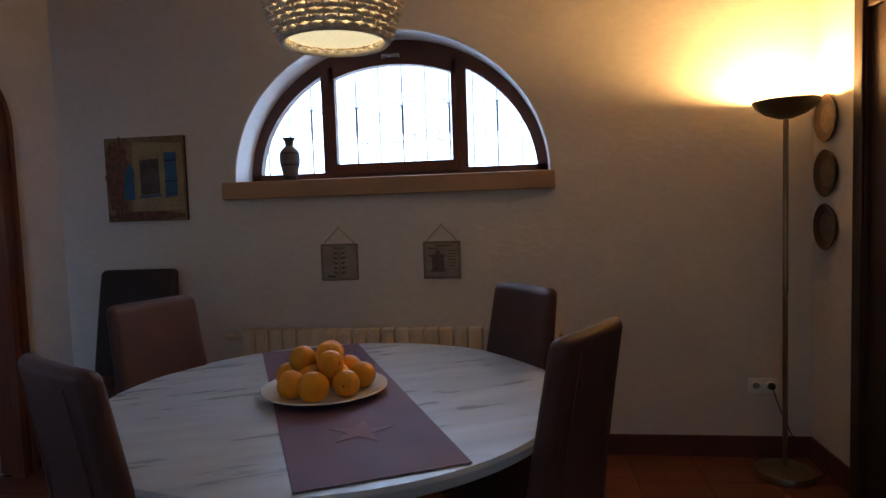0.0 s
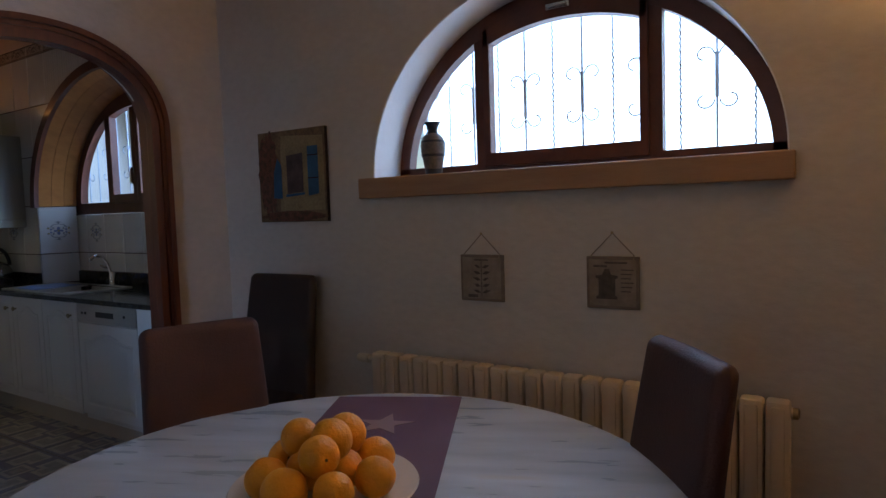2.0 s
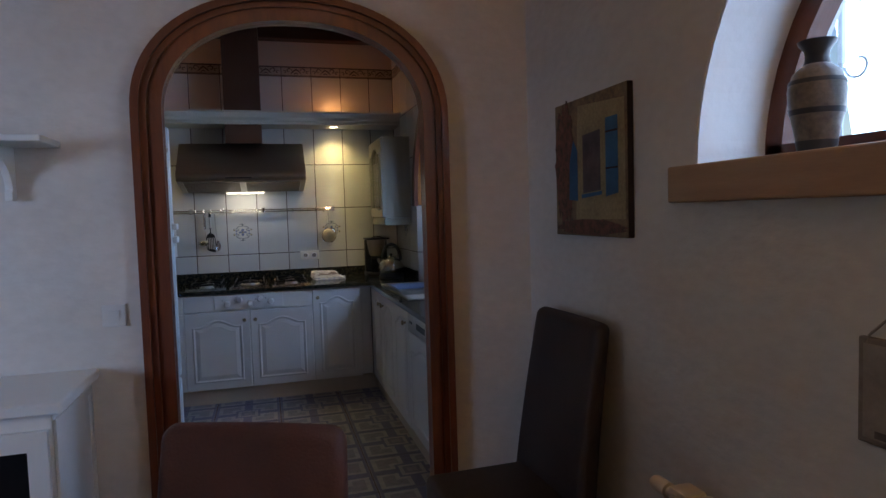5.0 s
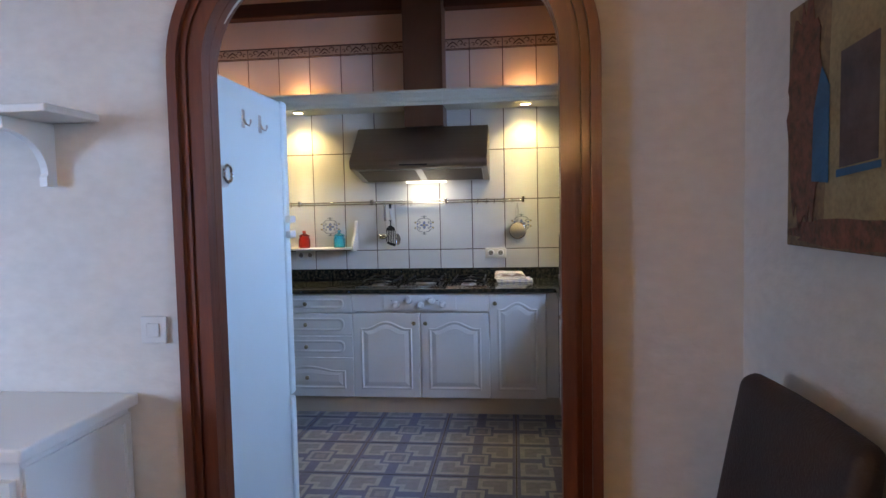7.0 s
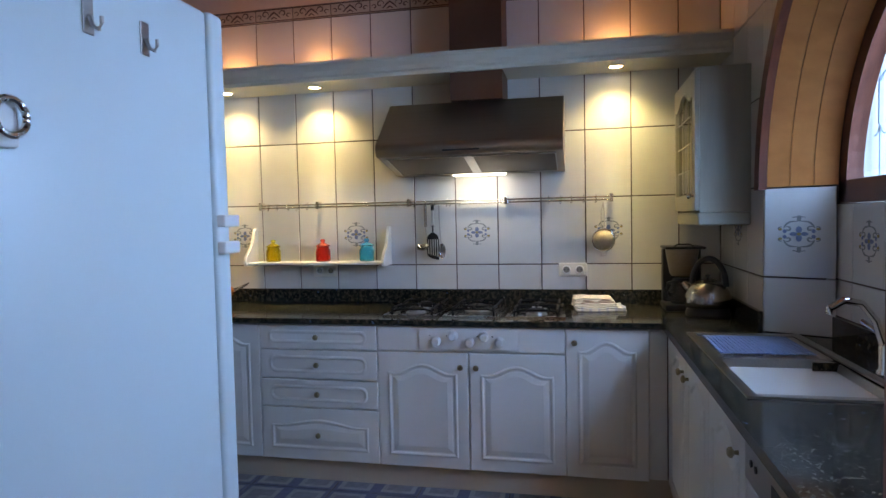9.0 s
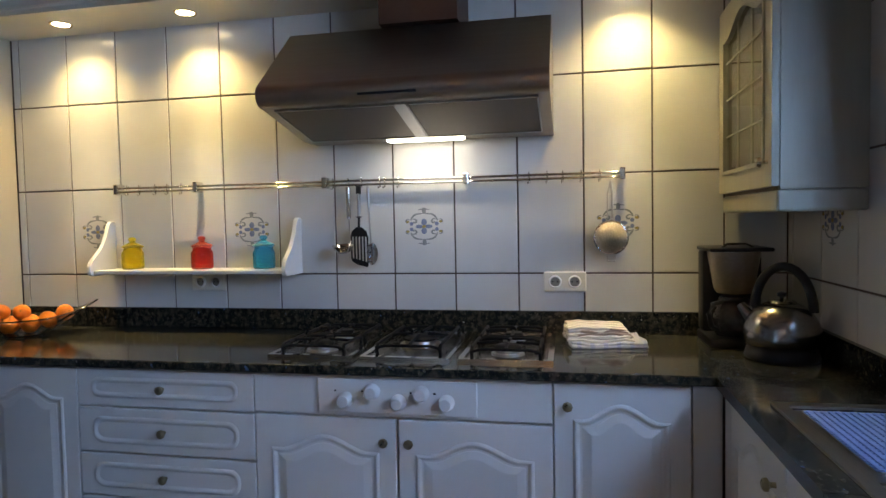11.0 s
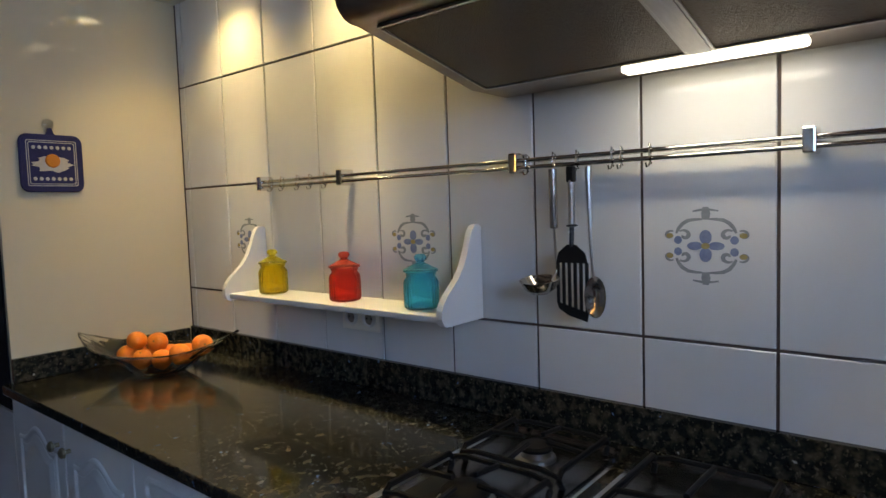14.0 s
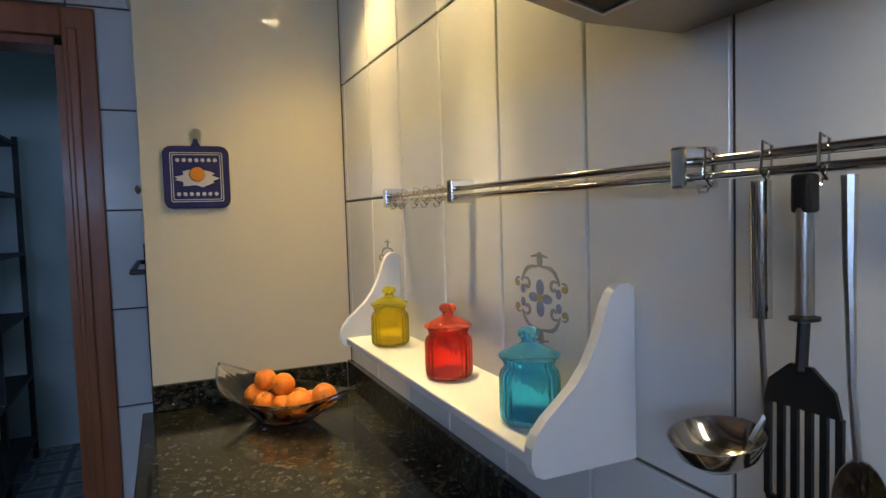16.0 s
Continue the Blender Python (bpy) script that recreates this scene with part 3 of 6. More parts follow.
# pantry
structure("wall_pantry_far", box(-6.0, -3.9, -2.75, -2.6, 0, 2.6), PANTRY_WALL, "pale blue-lit pantry wall", "wall")
structure("wall_pantry_side", box(-4.15, -4.0, -2.6, -0.7, 0, 2.6), PANTRY_WALL, "pale pantry side wall", "wall")
structure("wall_pantry_window", box(-6.0, -5.85, -2.6, -0.7, 0, 2.6), PANTRY_WALL, "pale pantry side wall", "wall")
structure("ceiling_pantry", box(-6.0, -4.0, -2.75, -0.7, 2.6, 2.7), CEILING, "plain pantry ceiling", "ceiling")


# ---- door casing, windows ----
def arched_casing():
    d = tagged(new("door_1"), "arched mahogany door casing between dining room and kitchen", "door frame", kind="structure")

    def band(name, o, i, x0, x1):
        part(name, ring(arch_line(DOOR_C, o, o - 0.14, 1.86, 0.0, p=2.2), arch_line(DOOR_C, i, i - 0.14, 1.86, 0.0, p=2.2), x0, x1, "yzx", closed=False), CASING, d, smooth=True)
    band("casing_board", 0.602, DOOR_A, -2.7695, -2.738)
    band("outer_moulding", 0.602, 0.574, -2.7375, -2.722)
    band("centre_bead", 0.558, 0.549, -2.7375, -2.729)
    band("inner_moulding", 0.532, DOOR_A - 0.003, -2.7375, -2.717)
    band("jamb_lining", DOOR_A + 0.044, DOOR_A - 0.001, -2.80, -2.7697)
    band("rebate_lining", DOOR_A + 0.044, DOOR_A + 0.034, -2.874, -2.8005)
    band("rear_casing", 0.60, DOOR_A + 0.04, -2.90, -2.875)


arched_casing()


def arch_pane(c, a, b, zs, x0, x1, zb, n=24):
    """The outline of one light of an arched window between x0 and x1."""
    xs = [x0 + (x1 - x0) * i / n for i in range(n + 1)]
    top = [(x, zs + b * math.sqrt(max(0.0, 1 - ((x - c) / a) ** 2))) for x in xs]
    top = [(x, max(z, zb + 0.002)) for x, z in top]
    return [(x0, zb), (x1, zb)] + top[::-1]


def dining_window():
    w = tagged(new("window_1"), "half-round brown wooden window with three panes", "window", kind="structure")
    y0, y1 = 3.66, 3.72
    fr = ring(arch_line(WIN_C, WIN_A - 0.001, 0.804, 1.571, 1.571), arch_line(WIN_C, WIN_A - 0.06, 0.724, 1.571, 1.571), y0, y1, "xzy", closed=False)
    box(WIN_C - WIN_A + 0.01, WIN_C + WIN_A - 0.01, y0, y1, 1.572, 1.618, bm=fr)
    part("window_frame", fr, WINDOW_WOOD, w)
    for x in (-1.165, -0.35):
        part("mullion", box(x - 0.028, x + 0.028, y0 + 0.002, y1 - 0.002, 1.60, 2.28 if x < -1 else 2.275), WINDOW_WOOD, w)
    sash = box(-1.14, -0.375, y0 - 0.018, y1 - 0.02, 1.60, 1.665, 0.004)
    for x in (-1.14, -0.41):
        box(x, x + 0.035, y0 - 0.018, y1 - 0.02, 1.66, 2.24, 0.004, bm=sash)
    xs = [-1.14 + 0.765 * i / 20 for i in range(21)]
    hi = [(x, 1.571 + 0.735 * math.sqrt(1 - ((x - WIN_C) / 0.86) ** 2)) for x in xs]
    lo = [(x, 1.571 + 0.66 * math.sqrt(1 - ((x - WIN_C) / 0.82) ** 2)) for x in xs]
    ring(hi, lo, y0 - 0.018, y1 - 0.02, "xzy", bm=sash, closed=False)
    s = part("sash", sash, WINDOW_WOOD, w)
    hd = box(-0.81, -0.70, y0 - 0.034, y0 - 0.018, 2.262, 2.29, 0.004)
    box(-0.80, -0.71, y0 - 0.05, y0 - 0.034, 2.268, 2.284, 0.005, bm=hd)
    part("window_handle", hd, CHROME, s, "pale metal window handle")
    for x0, x1, zb in ((WIN_C - 0.84, -1.19, 1.615), (-1.112, -0.404, 1.66), (-0.325, WIN_C + 0.84, 1.615)):
        g = part("pane", prism(arch_pane(WIN_C, 0.845, 0.73, 1.571, x0, x1, zb), 3.69, 3.694, "xzy"), PANE_GLASS, w)
        g.visible_shadow = False
    structure("window_sill", box(-1.722, 0.165, 3.395, 3.657, 1.470, 1.569, 0.006), SILL_WOOD, "thick tan wooden window sill board", "window sill")


dining_window()


def kitchen_window():
    w = tagged(new("window_2"), "half-round brown wooden kitchen window with casements", "window", kind="structure")
    y0, y1 = 3.75, 3.81
    c, a, b, zs = KWIN_C - 0.015, 0.925, 0.835, 1.53
    fr = ring(arch_line(c, a, b, zs, 1.47), arch_line(c, a - 0.07, b - 0.07, zs, 1.47), y0, y1, "xzy", closed=False)
    box(c - a, c + a, y0, y1, 1.455, 1.545, 0.004, bm=fr)
    part("window_frame", fr, WINDOW_WOOD, w)
    part("frame_surround", ring(arch_line(c, KWIN_A + 0.02, 0.97, zs, 1.46), arch_line(c, a - 0.004, b - 0.004, zs, 1.46), y1 + 0.002, y1 + 0.03, "xzy", closed=False), STUCCO, w, "plastered outer reveal")
    for x in (-4.538, -3.715):
        part("mullion", box(x - 0.028, x + 0.028, y0 + 0.002, y1 - 0.002, 1.53, 2.27), WINDOW_WOOD, w)
    for x0, x1 in ((-4.508, -4.146), (-4.142, -3.745)):
        s = box(x0, x1, y0 - 0.02, y1 - 0.02, 1.53, 1.60, 0.004)
        for x in (x0, x1 - 0.045):
            box(x, x + 0.045, y0 - 0.02, y1 - 0.02, 1.595, 2.24, 0.004, bm=s)
        xs = [x0 + (x1 - x0) * i / 12 for i in range(13)]
        ring([(x, zs + 0.79 * math.sqrt(1 - ((x - c) / 0.90) ** 2)) for x in xs], [(x, zs + 0.72 * math.sqrt(1 - ((x - c) / 0.86) ** 2)) for x in xs], y0 - 0.02, y1 - 0.02, "xzy", bm=s, closed=False)
        so = part("sash", s, WINDOW_WOOD, w)
        if x0 < -4.3:
            h = box(-4.180, -4.158, y0 - 0.032, y0 - 0.02, 1.75, 1.80, 0.003)
            box(-4.176, -4.162, y0 - 0.05, y0 - 0.03, 1.67, 1.79, 0.004, bm=h)
            part("window_handle", h, CHROME, so, "pale metal window handle")
    for x0, x1 in ((c - 0.87, -4.567), (-4.465, -4.19), (-4.10, -3.79), (-3.687, c + 0.87)):
        g = part("pane", prism(arch_pane(c, 0.88, 0.79, zs, x0, x1, 1.57), 3.78, 3.784, "xzy"), PANE_GLASS, w)
        g.visible_shadow = False
    # wood lining of the arch, board by board
    lining = tagged(new("window_lining"), "orange varnished wooden boards lining the window arch", "window lining", kind="structure")
    for k in range(3):
        bm = bmesh.new()
        rows = []
        for f, t in ((k / 3 + 0.006, 0.0), ((k + 1) / 3 - 0.006, 0.0), ((k + 1) / 3 - 0.006, 0.018), (k / 3 + 0.006, 0.018)):
            line = arch_line(KWIN_C - 0.015 * f, KWIN_A - 0.004 - 0.135 * f + t, 0.956 - 0.125 * f + t, zs, zs)
            rows.append([bm.verts.new((x, 3.512 + 0.236 * f, z)) for x, z in line])
        for p, q in zip(rows, rows[1:] + rows[:1]):
            for j in range(len(p) - 1):
                bm.faces.new((p[j], p[j + 1], q[j + 1], q[j]))
        for j in (0, -1):
            bm.faces.new([row[j] for row in rows])
        part("board", bm, PINE, lining, smooth=True)
    o, i = arch_line(KWIN_C, KWIN_A + 0.06, 1.015, zs, zs - 0.01), arch_line(KWIN_C, KWIN_A - 0.01, 0.948, zs, zs - 0.01)
    part("front_trim", ring(o, i, 3.478, 3.511, "xzy", closed=False), CASING, lining)


kitchen_window()


def grille(x0, x1, y, z0, z1, name):
    g = thing(name, pose(0, y, 0), "iron window grille with twisted bars and scrolls, coloured pale for the window glare", "window grille")
    n = round((x1 - x0) / 0.149)
    step = (x1 - x0) / n
    for z in (z0, z1):
        part("rail", box(x0, x1, -0.006, 0.006, z - 0.012, z + 0.012), IRON, g)
    for k in range(n + 1):
        x = x0 + step * k
        if k % 2:
            pts = [(x + 0.0025 * math.cos(j * 1.6), 0.0025 * math.sin(j * 1.6), z0 + (z1 - z0) * j / 150) for j in range(151)]
            part("twisted_bar", tube(pts, 0.0048, 5), IRON, g)
        else:
            bar = tube([(x, 0, z0), (x, 0, z1)], 0.0055, 6)
            box(x - 0.008, x + 0.008, -0.008, 0.008, z0 + 0.43, z0 + 0.62, 0.003, bm=bar)
            b = part("bar", bar, IRON, g)
            for s in (-1, 1):
                for zc, up in ((z0 + 0.42, -1), (z0 + 0.61, 1)):
                    pts = []
                    for j in range(19):
                        a = j / 18 * 4.6
                        r = 0.042 * (1 - 0.12 * a)
                        pts.append((x + s * (0.052 - r * math.cos(a)), 0, zc + up * r * math.sin(a)))
                    part("scroll", tube(pts, 0.0038, 5), IRON, b)
    for x in (x0, x1):
        for z in (z0, z1):
            part("wall_fixing", box(x - 0.01, x + 0.01, 3.80 - y if y < 3.95 else 3.86 - y, 0.0, z - 0.01, z + 0.01), IRON, g)
    return g


grille(-1.943, 0.441, 3.92, 1.42, 2.52, "window_grille")
grille(-5.25, -2.95, 3.98, 1.36, 2.62, "window_grille")


# ---- outdoors, seen through the windows ----
structure("ground", box(-60, 60, 3.87, 120, -0.3, -0.02), GROUND, "dry garden ground", "ground")
structure("terrace_wall", box(-6.6, -5.3, 3.87, 5.2, -0.02, 3.4), STUCCO, "sunlit pale stucco terrace wall", "garden wall")


def hedge(x, y, h, r):
    t = thing("tree", pose(x, y, -0.02), "dense green garden tree behind the kitchen window", "tree", "garden trees")
    part("trunk", tube([(0, 0, 0), (0.05, 0.03, h * 0.3), (0, 0, h * 0.6), (0.06, 0, h * 0.85)], 0.09, 8, taper=[1.2, 0.9, 0.6, 0.25]), BARK, t)
    rng = random.Random(int(x * 100))
    verts, faces = [], []
    for _ in range(2600):
        v = Vector((rng.gauss(0, 1), rng.gauss(0, 1), rng.gauss(0, 1))).normalized() * r * (0.45 + 0.55 * rng.random() ** 0.5)
        v *= 0.8 + 0.35 * noise.noise(v * 1.7 + Vector((x, y, 0)))
        c = Vector((v.x, v.y, h * 0.62 + v.z * h * 0.36 / r))
        e = Euler((rng.random() * 6, rng.random() * 6, rng.random() * 6)).to_matrix()
        s = 0.05 + 0.04 * rng.random()
        k = len(verts)
        verts += [c + e @ Vector(q) * s for q in ((-1, 0, 0), (0, -0.5, 0.1), (1, 0, 0), (0, 0.5, 0.1))]
        faces.append((k, k + 1, k + 2, k + 3))
    me = bpy.data.meshes.new("crown")
    me.from_pydata([tuple(v) for v in verts], [], faces)
    me.materials.append(LEAF)
    o = new("crown", me)
    o.parent = t
    o["kind"] = "stuff"


for x, y in ((-6.5, 5.9), (-7.6, 6.4), (-8.6, 7.0), (-5.6, 6.9)):
    hedge(x, y, 4.4, 1.0)


# ---- dining room ----
def dining_chair(name, leather, label, top=1.06, wide=1.01):
    """Origin on the floor under the top of the back; the sitter looks along +y."""
    c = thing(name, Matrix(), label, "chair", "upholstered dining chairs")
    bm = bmesh.new()
    n, k = 10, 6
    grid = {}
    for side in (0, 1):
        for i in range(n + 1):
            z = 0.40 + (top - 0.40) * i / n
            yc = 0.085 - 0.085 * (i / n) ** 1.25
            th = 0.075 - 0.018 * i / n
            for j in range(k + 1):
                x = -0.205 + 0.41 * j / k
                bow = 0.012 * (1 - (2 * j / k - 1) ** 2)
                grid[side, i, j] = bm.verts.new((x * wide * (1 - 0.10 * i / n), yc + (th if side else 0) - bow, z))
    for side in (0, 1):
        for i in range(n):
            for j in range(k):
                bm.faces.new((grid[side, i, j], grid[side, i, j + 1], grid[side, i + 1, j + 1], grid[side, i + 1, j]))
    edge = [(i, 0) for i in range(n)] + [(n, j) for j in range(k)] + [(i, k) for i in range(n, 0, -1)] + [(0, j) for j in range(k, 0, -1)]
    for p, q in zip(edge, edge[1:] + edge[:1]):
        bm.faces.new((grid[0, p[0], p[1]], grid[0, q[0], q[1]], grid[1, q[0], q[1]], grid[1, p[0], p[1]]))
    bmesh.ops.recalc_face_normals(bm, faces=bm.faces)
    sharp = [e for e in bm.edges if e.calc_face_angle(0) > radians(50)]
    bmesh.ops.bevel(bm, geom=sharp, offset=0.03, segments=5, profile=0.5, affect="EDGES")
    b = part("backrest", bm, leather, c, smooth=True)
    for x in (-0.135, 0.135):
        pts = [(x * wide * (1 - 0.10 * i / n), 0.0838 - 0.085 * (i / n) ** 1.25 - 0.012 * (1 - (x / 0.205) ** 2), 0.42 + 0.6 * i / n) for i in range(n + 1)]
        part("seam", tube(pts, 0.0022, 5), SEAM, b, "pale stitched seam")
    part("seat", box(-0.225, 0.225, 0.09, 0.53, 0.36, 0.485, 0.025, seg=3), leather, c, smooth=True)
    for x in (-0.19, 0.19):
        for y in (0.11, 0.49):
            part("leg", prism([(x - 0.02, y - 0.02), (x + 0.02, y - 0.02), (x + 0.02, y + 0.02), (x - 0.02, y + 0.02)], 0, 0.375), DARK_WOOD, c)
    return c


def facing(x, y, fx, fy):
    return pose(x, y, 0, 0, 0, math.degrees(math.atan2(-fx, fy)))


chair = dining_chair("dining_chair", LEATHER, "brown leather high-backed dining chair drawn up to the round table")
chair.matrix_world = facing(-1.50, 2.29, 0.92, -0.39)
for x, y, fx, fy in ((0.015, 2.56, -0.79, -0.62), (0.185, 1.65, -0.86, 0.5), (-1.11, 1.28, 0.5, 0.87)):
    copy_thing(chair, facing(x, y, fx, fy))
spare = dining_chair("dining_chair", DARK_LEATHER, "dark brown leather dining chair standing against the plaster wall", 1.085, 1.26)
spare.matrix_world = facing(-2.235, 3.385, 0.03, -1.0)


def round_table():
    t = thing("round_table", pose(-0.665, 2.03, 0, 0, 0, 24), "large round dining table with a whitewashed streaky top", "table")
    part("tabletop", lathe([(0, 0.725), (0.778, 0.725), (0.788, 0.732), (0.790, 0.755), (0.781, 0.765), (0, 0.765)], 96), TABLE_PAINT, t, smooth=True)
    part("apron", lathe([(0.60, 0.65), (0.62, 0.65), (0.62, 0.724), (0.60, 0.724)], 64), TABLE_PAINT, t, smooth=True)
    part("pedestal", lathe([(0, 0.06), (0.16, 0.06), (0.17, 0.1), (0.09, 0.2), (0.075, 0.35), (0.11, 0.5), (0.09, 0.6), (0.2, 0.65), (0, 0.65)], 32), TABLE_PAINT, t, smooth=True)
    for k in range(4):
        a = math.pi / 2 * k + 0.4
        part("foot", tube([(0.1 * math.cos(a), 0.1 * math.sin(a), 0.12), (0.3 * math.cos(a), 0.3 * math.sin(a), 0.07), (0.46 * math.cos(a), 0.46 * math.sin(a), 0.035)], 0.035, 8), TABLE_PAINT, t, smooth=True)


round_table()


def runner():
    r = thing("table_runner", pose(-0.655, 2.03, 0.7655, 0, 0, math.degrees(math.atan2(0.65, 1.33))), "mauve cloth table runner with pale stars lying across the table", "table runner")
    bm = bmesh.new()
    bmesh.ops.create_grid(bm, x_segments=14, y_segments=50, size=0.5)
    for v in bm.verts:
        x, y = v.co.x * 0.425, v.co.y * 1.47
        v.co = (x, y, 0.0024 + 0.0004 * noise.noise(Vector((x * 6, y * 5, 0))))
    geo = bmesh.ops.extrude_face_region(bm, geom=bm.faces[:])
    for e in geo["geom"]:
        if isinstance(e, bmesh.types.BMVert):
            e.co.z += 0.0015
    part("cloth", bm, RUNNER, r, smooth=True)
    # the near star has a duller colour than the far one
    for y, rot in ((-0.42, 0.3), (0.46, 0.1)):
        pts = [((0.095 if k % 2 == 0 else 0.038) * math.sin(math.pi * k / 5 + rot), y + (0.095 if k % 2 == 0 else 0.038) * math.cos(math.pi * k / 5 + rot)) for k in range(10)]
        part("star", prism(pts, 0.0046, 0.0056), RUNNER_STAR if y > 0 else RUNNER_STAR_MUTED, r, "pale star on the cloth" if y > 0 else "muted star on the cloth")


runner()


def fruit(name, mat, r, label, m, group, seedv):
    f = thing(name, m, label, "fruit", group)
    b = ball(r, u=24, v=16)
    for v in b.verts:
        n = v.co.normalized()
        v.co *= 1 + 0.035 * noise.noise(n * 1.6 + Vector((seedv, 0, 0)))
        v.co.z *= 0.95
        if n.z > 0.9:
            v.co.z -= r * 0.10 * (n.z - 0.9) / 0.1
    part("peel", b, mat, f, smooth=True)
    part("stalk_scar", lathe([(0, 0.0), (r * 0.09, 0.0), (r * 0.07, r * 0.05), (0, r * 0.05)], 8, m=pose(0, 0, r * 0.85)), STALK, f)
    return f


platter = thing("fruit_platter", pose(-0.69, 2.015, 0.7695), "large cream ceramic platter holding grapefruit", "platter")
part("dish", lathe([(0, 0.004), (0.13, 0.0), (0.135, 0.004), (0.205, 0.020), (0.214, 0.024), (0.211, 0.028), (0.135, 0.012), (0, 0.010)], 64), CERAMIC, platter, smooth=True)
_rng = random.Random(7)
spots = [(0.128, a, 0.048) for a in (10, 62, 115, 167, 222, 272, 320)] + [(0.045, a, 0.047) for a in (30, 200)] + [(0.075, a, 0.108) for a in (85, 175, 300)] + [(0.02, 20, 0.118)]
for k, (d, a, z) in enumerate(spots):
    r = 0.043 + 0.008 * _rng.random()
    a = radians(a + 10 * _rng.random())
    fruit("grapefruit", GRAPEFRUIT, r, "ripe orange-yellow grapefruit piled on the platter", pose(-0.69 + d * math.cos(a), 2.015 + d * math.sin(a), 0.7695 + z + 0.008, 300 * _rng.random(), 300 * _rng.random(), 0), "grapefruit on the platter", k * 3.1)


def pendant():
    p = thing("pendant_lamp", pose(-0.61, 2.05, 1.945), "woven pale wicker pendant lamp, lit, hanging over the table", "lamp")

    def prof(t):
        return 0.172 + 0.066 * math.sin(min(1.0, t * 1.7) * math.pi / 2) - 0.12 * max(0.0, t - 0.62) ** 1.5 * 3
    ribs = 26
    H = 0.36
    for k in range(21):
        t = (k + 0.5) / 21
        pts = []
        for i in range(ribs * 4):
            a = 2 * math.pi * i / (ribs * 4)
            r = prof(t) + 0.008 * math.cos(ribs * a + math.pi * k) + 0.003 * noise.noise(Vector((a * 3, k, 0)))
            pts.append((r * math.cos(a), r * math.sin(a), H * t + 0.004 * noise.noise(Vector((a * 5, k * 2.3, 1)))))
        part("wicker_strand", tube(pts, 0.0078, 6, closed=True), WICKER, p, smooth=True)
    for k in range(ribs):
        a = 2 * math.pi * k / ribs
        part("rib", tube([((prof(t / 8)) * math.cos(a), (prof(t / 8)) * math.sin(a), H * t / 8) for t in range(9)], 0.004, 5), WICKER, p)
    rim = tube([(0.172 * math.cos(a * math.pi / 32), 0.172 * math.sin(a * math.pi / 32), 0.0) for a in range(64)], 0.009, 8, closed=True)
    part("rim", rim, WICKER, p, smooth=True)
    part("diffuser", lathe([(0, 0.012), (0.08, 0.013), (0.158, 0.02), (0.158, 0.022), (0.08, 0.015), (0, 0.014)], 40), PAPER, p, "glowing paper diffuser")
    part("bulb", ball(0.04, pose(0, 0, 0.20)), BULB, p, "glowing bulb")
    part("socket", lathe([(0, 0.235), (0.022, 0.235), (0.022, 0.31), (0.01, 0.345), (0, 0.345)], 16), WHITE_PLASTIC, p)
    part("cord", tube([(0, 0, 0.34), (0, 0, 1.02)], 0.004, 6), WHITE_PLASTIC, p)


pendant()


def floor_lamp():
    f = thing("floor_lamp", pose(1.245, 3.2, 0), "tall brass torchiere floor lamp, lit, in the corner", "lamp")
    part("base", lathe([(0, 0.0), (0.14, 0.0), (0.143, 0.012), (0.135, 0.035), (0.10, 0.045), (0.03, 0.052), (0, 0.052)], 48), LAMP_METAL, f, smooth=True)
    part("pole", lathe([(0, 0.05), (0.012, 0.05), (0.012, 0.92), (0.0135, 0.925), (0.0135, 0.945), (0.012, 0.95), (0.012, 1.755), (0, 1.755)], 16), LAMP_METAL, f, smooth=True)
    part("bowl", lathe([(0, 1.75), (0.03, 1.752), (0.09, 1.775), (0.135, 1.81), (0.147, 1.838), (0.143, 1.838), (0.13, 1.814), (0.086, 1.781), (0.028, 1.759), (0, 1.757)], 48), LAMP_METAL, f, smooth=True)
    part("bulb", lathe([(0, 1.76), (0.014, 1.76), (0.014, 1.785), (0, 1.788)], 12), BULB, f, "glowing halogen bulb")
    cable = [(0.02, 0.205, 0.385), (0.03, 0.19, 0.33), (0.055, 0.16, 0.24), (0.09, 0.12, 0.14), (0.14, 0.07, 0.07), (0.18, -0.02, 0.02), (0.12, -0.06, 0.006), (0.06, -0.1, 0.006), (0.03, -0.13, 0.01)]
    part("cable", tube(cable, 0.0035, 6), BLACK_PLASTIC, f, "black mains cable")
    part("plug", lathe([(0, 0), (0.016, 0), (0.02, 0.02), (0.012, 0.035), (0, 0.035)], 14, m=pose(0.02, 0.236, 0.388, 90, 0, 0)), BLACK_PLASTIC, f, "black plug")


floor_lamp()


def socket_face(parent, at, normal_m):
    part("socket_recess", lathe([(0, 0.001), (0.0188, 0.001), (0.0188, 0.0002), (0, 0.0002)], 24, m=normal_m), SOCKET_GREY, parent, "shaded socket recess", smooth=True)
    part("socket_ring", lathe([(0.019, 0.0), (0.0192, 0.008), (0.0215, 0.010), (0.026, 0.0)], 28, m=normal_m), WHITE_PLASTIC, parent, smooth=True)
    for d in (-0.0095, 0.0095):
        part("pin_hole", lathe([(0, 0.0012), (0.0032, 0.0012), (0.0032, 0.002), (0, 0.002)], 8, m=normal_m @ pose(d, 0, 0)), DARK_HOLE, parent)


wall_socket = thing("wall_socket", pose(1.225, 3.44, 0.388), "white double wall socket low on the plaster wall", "socket")
part("plate", box(-0.075, 0.075, -0.010, -0.0005, -0.04, 0.04, 0.004), WHITE_PLASTIC, wall_socket)
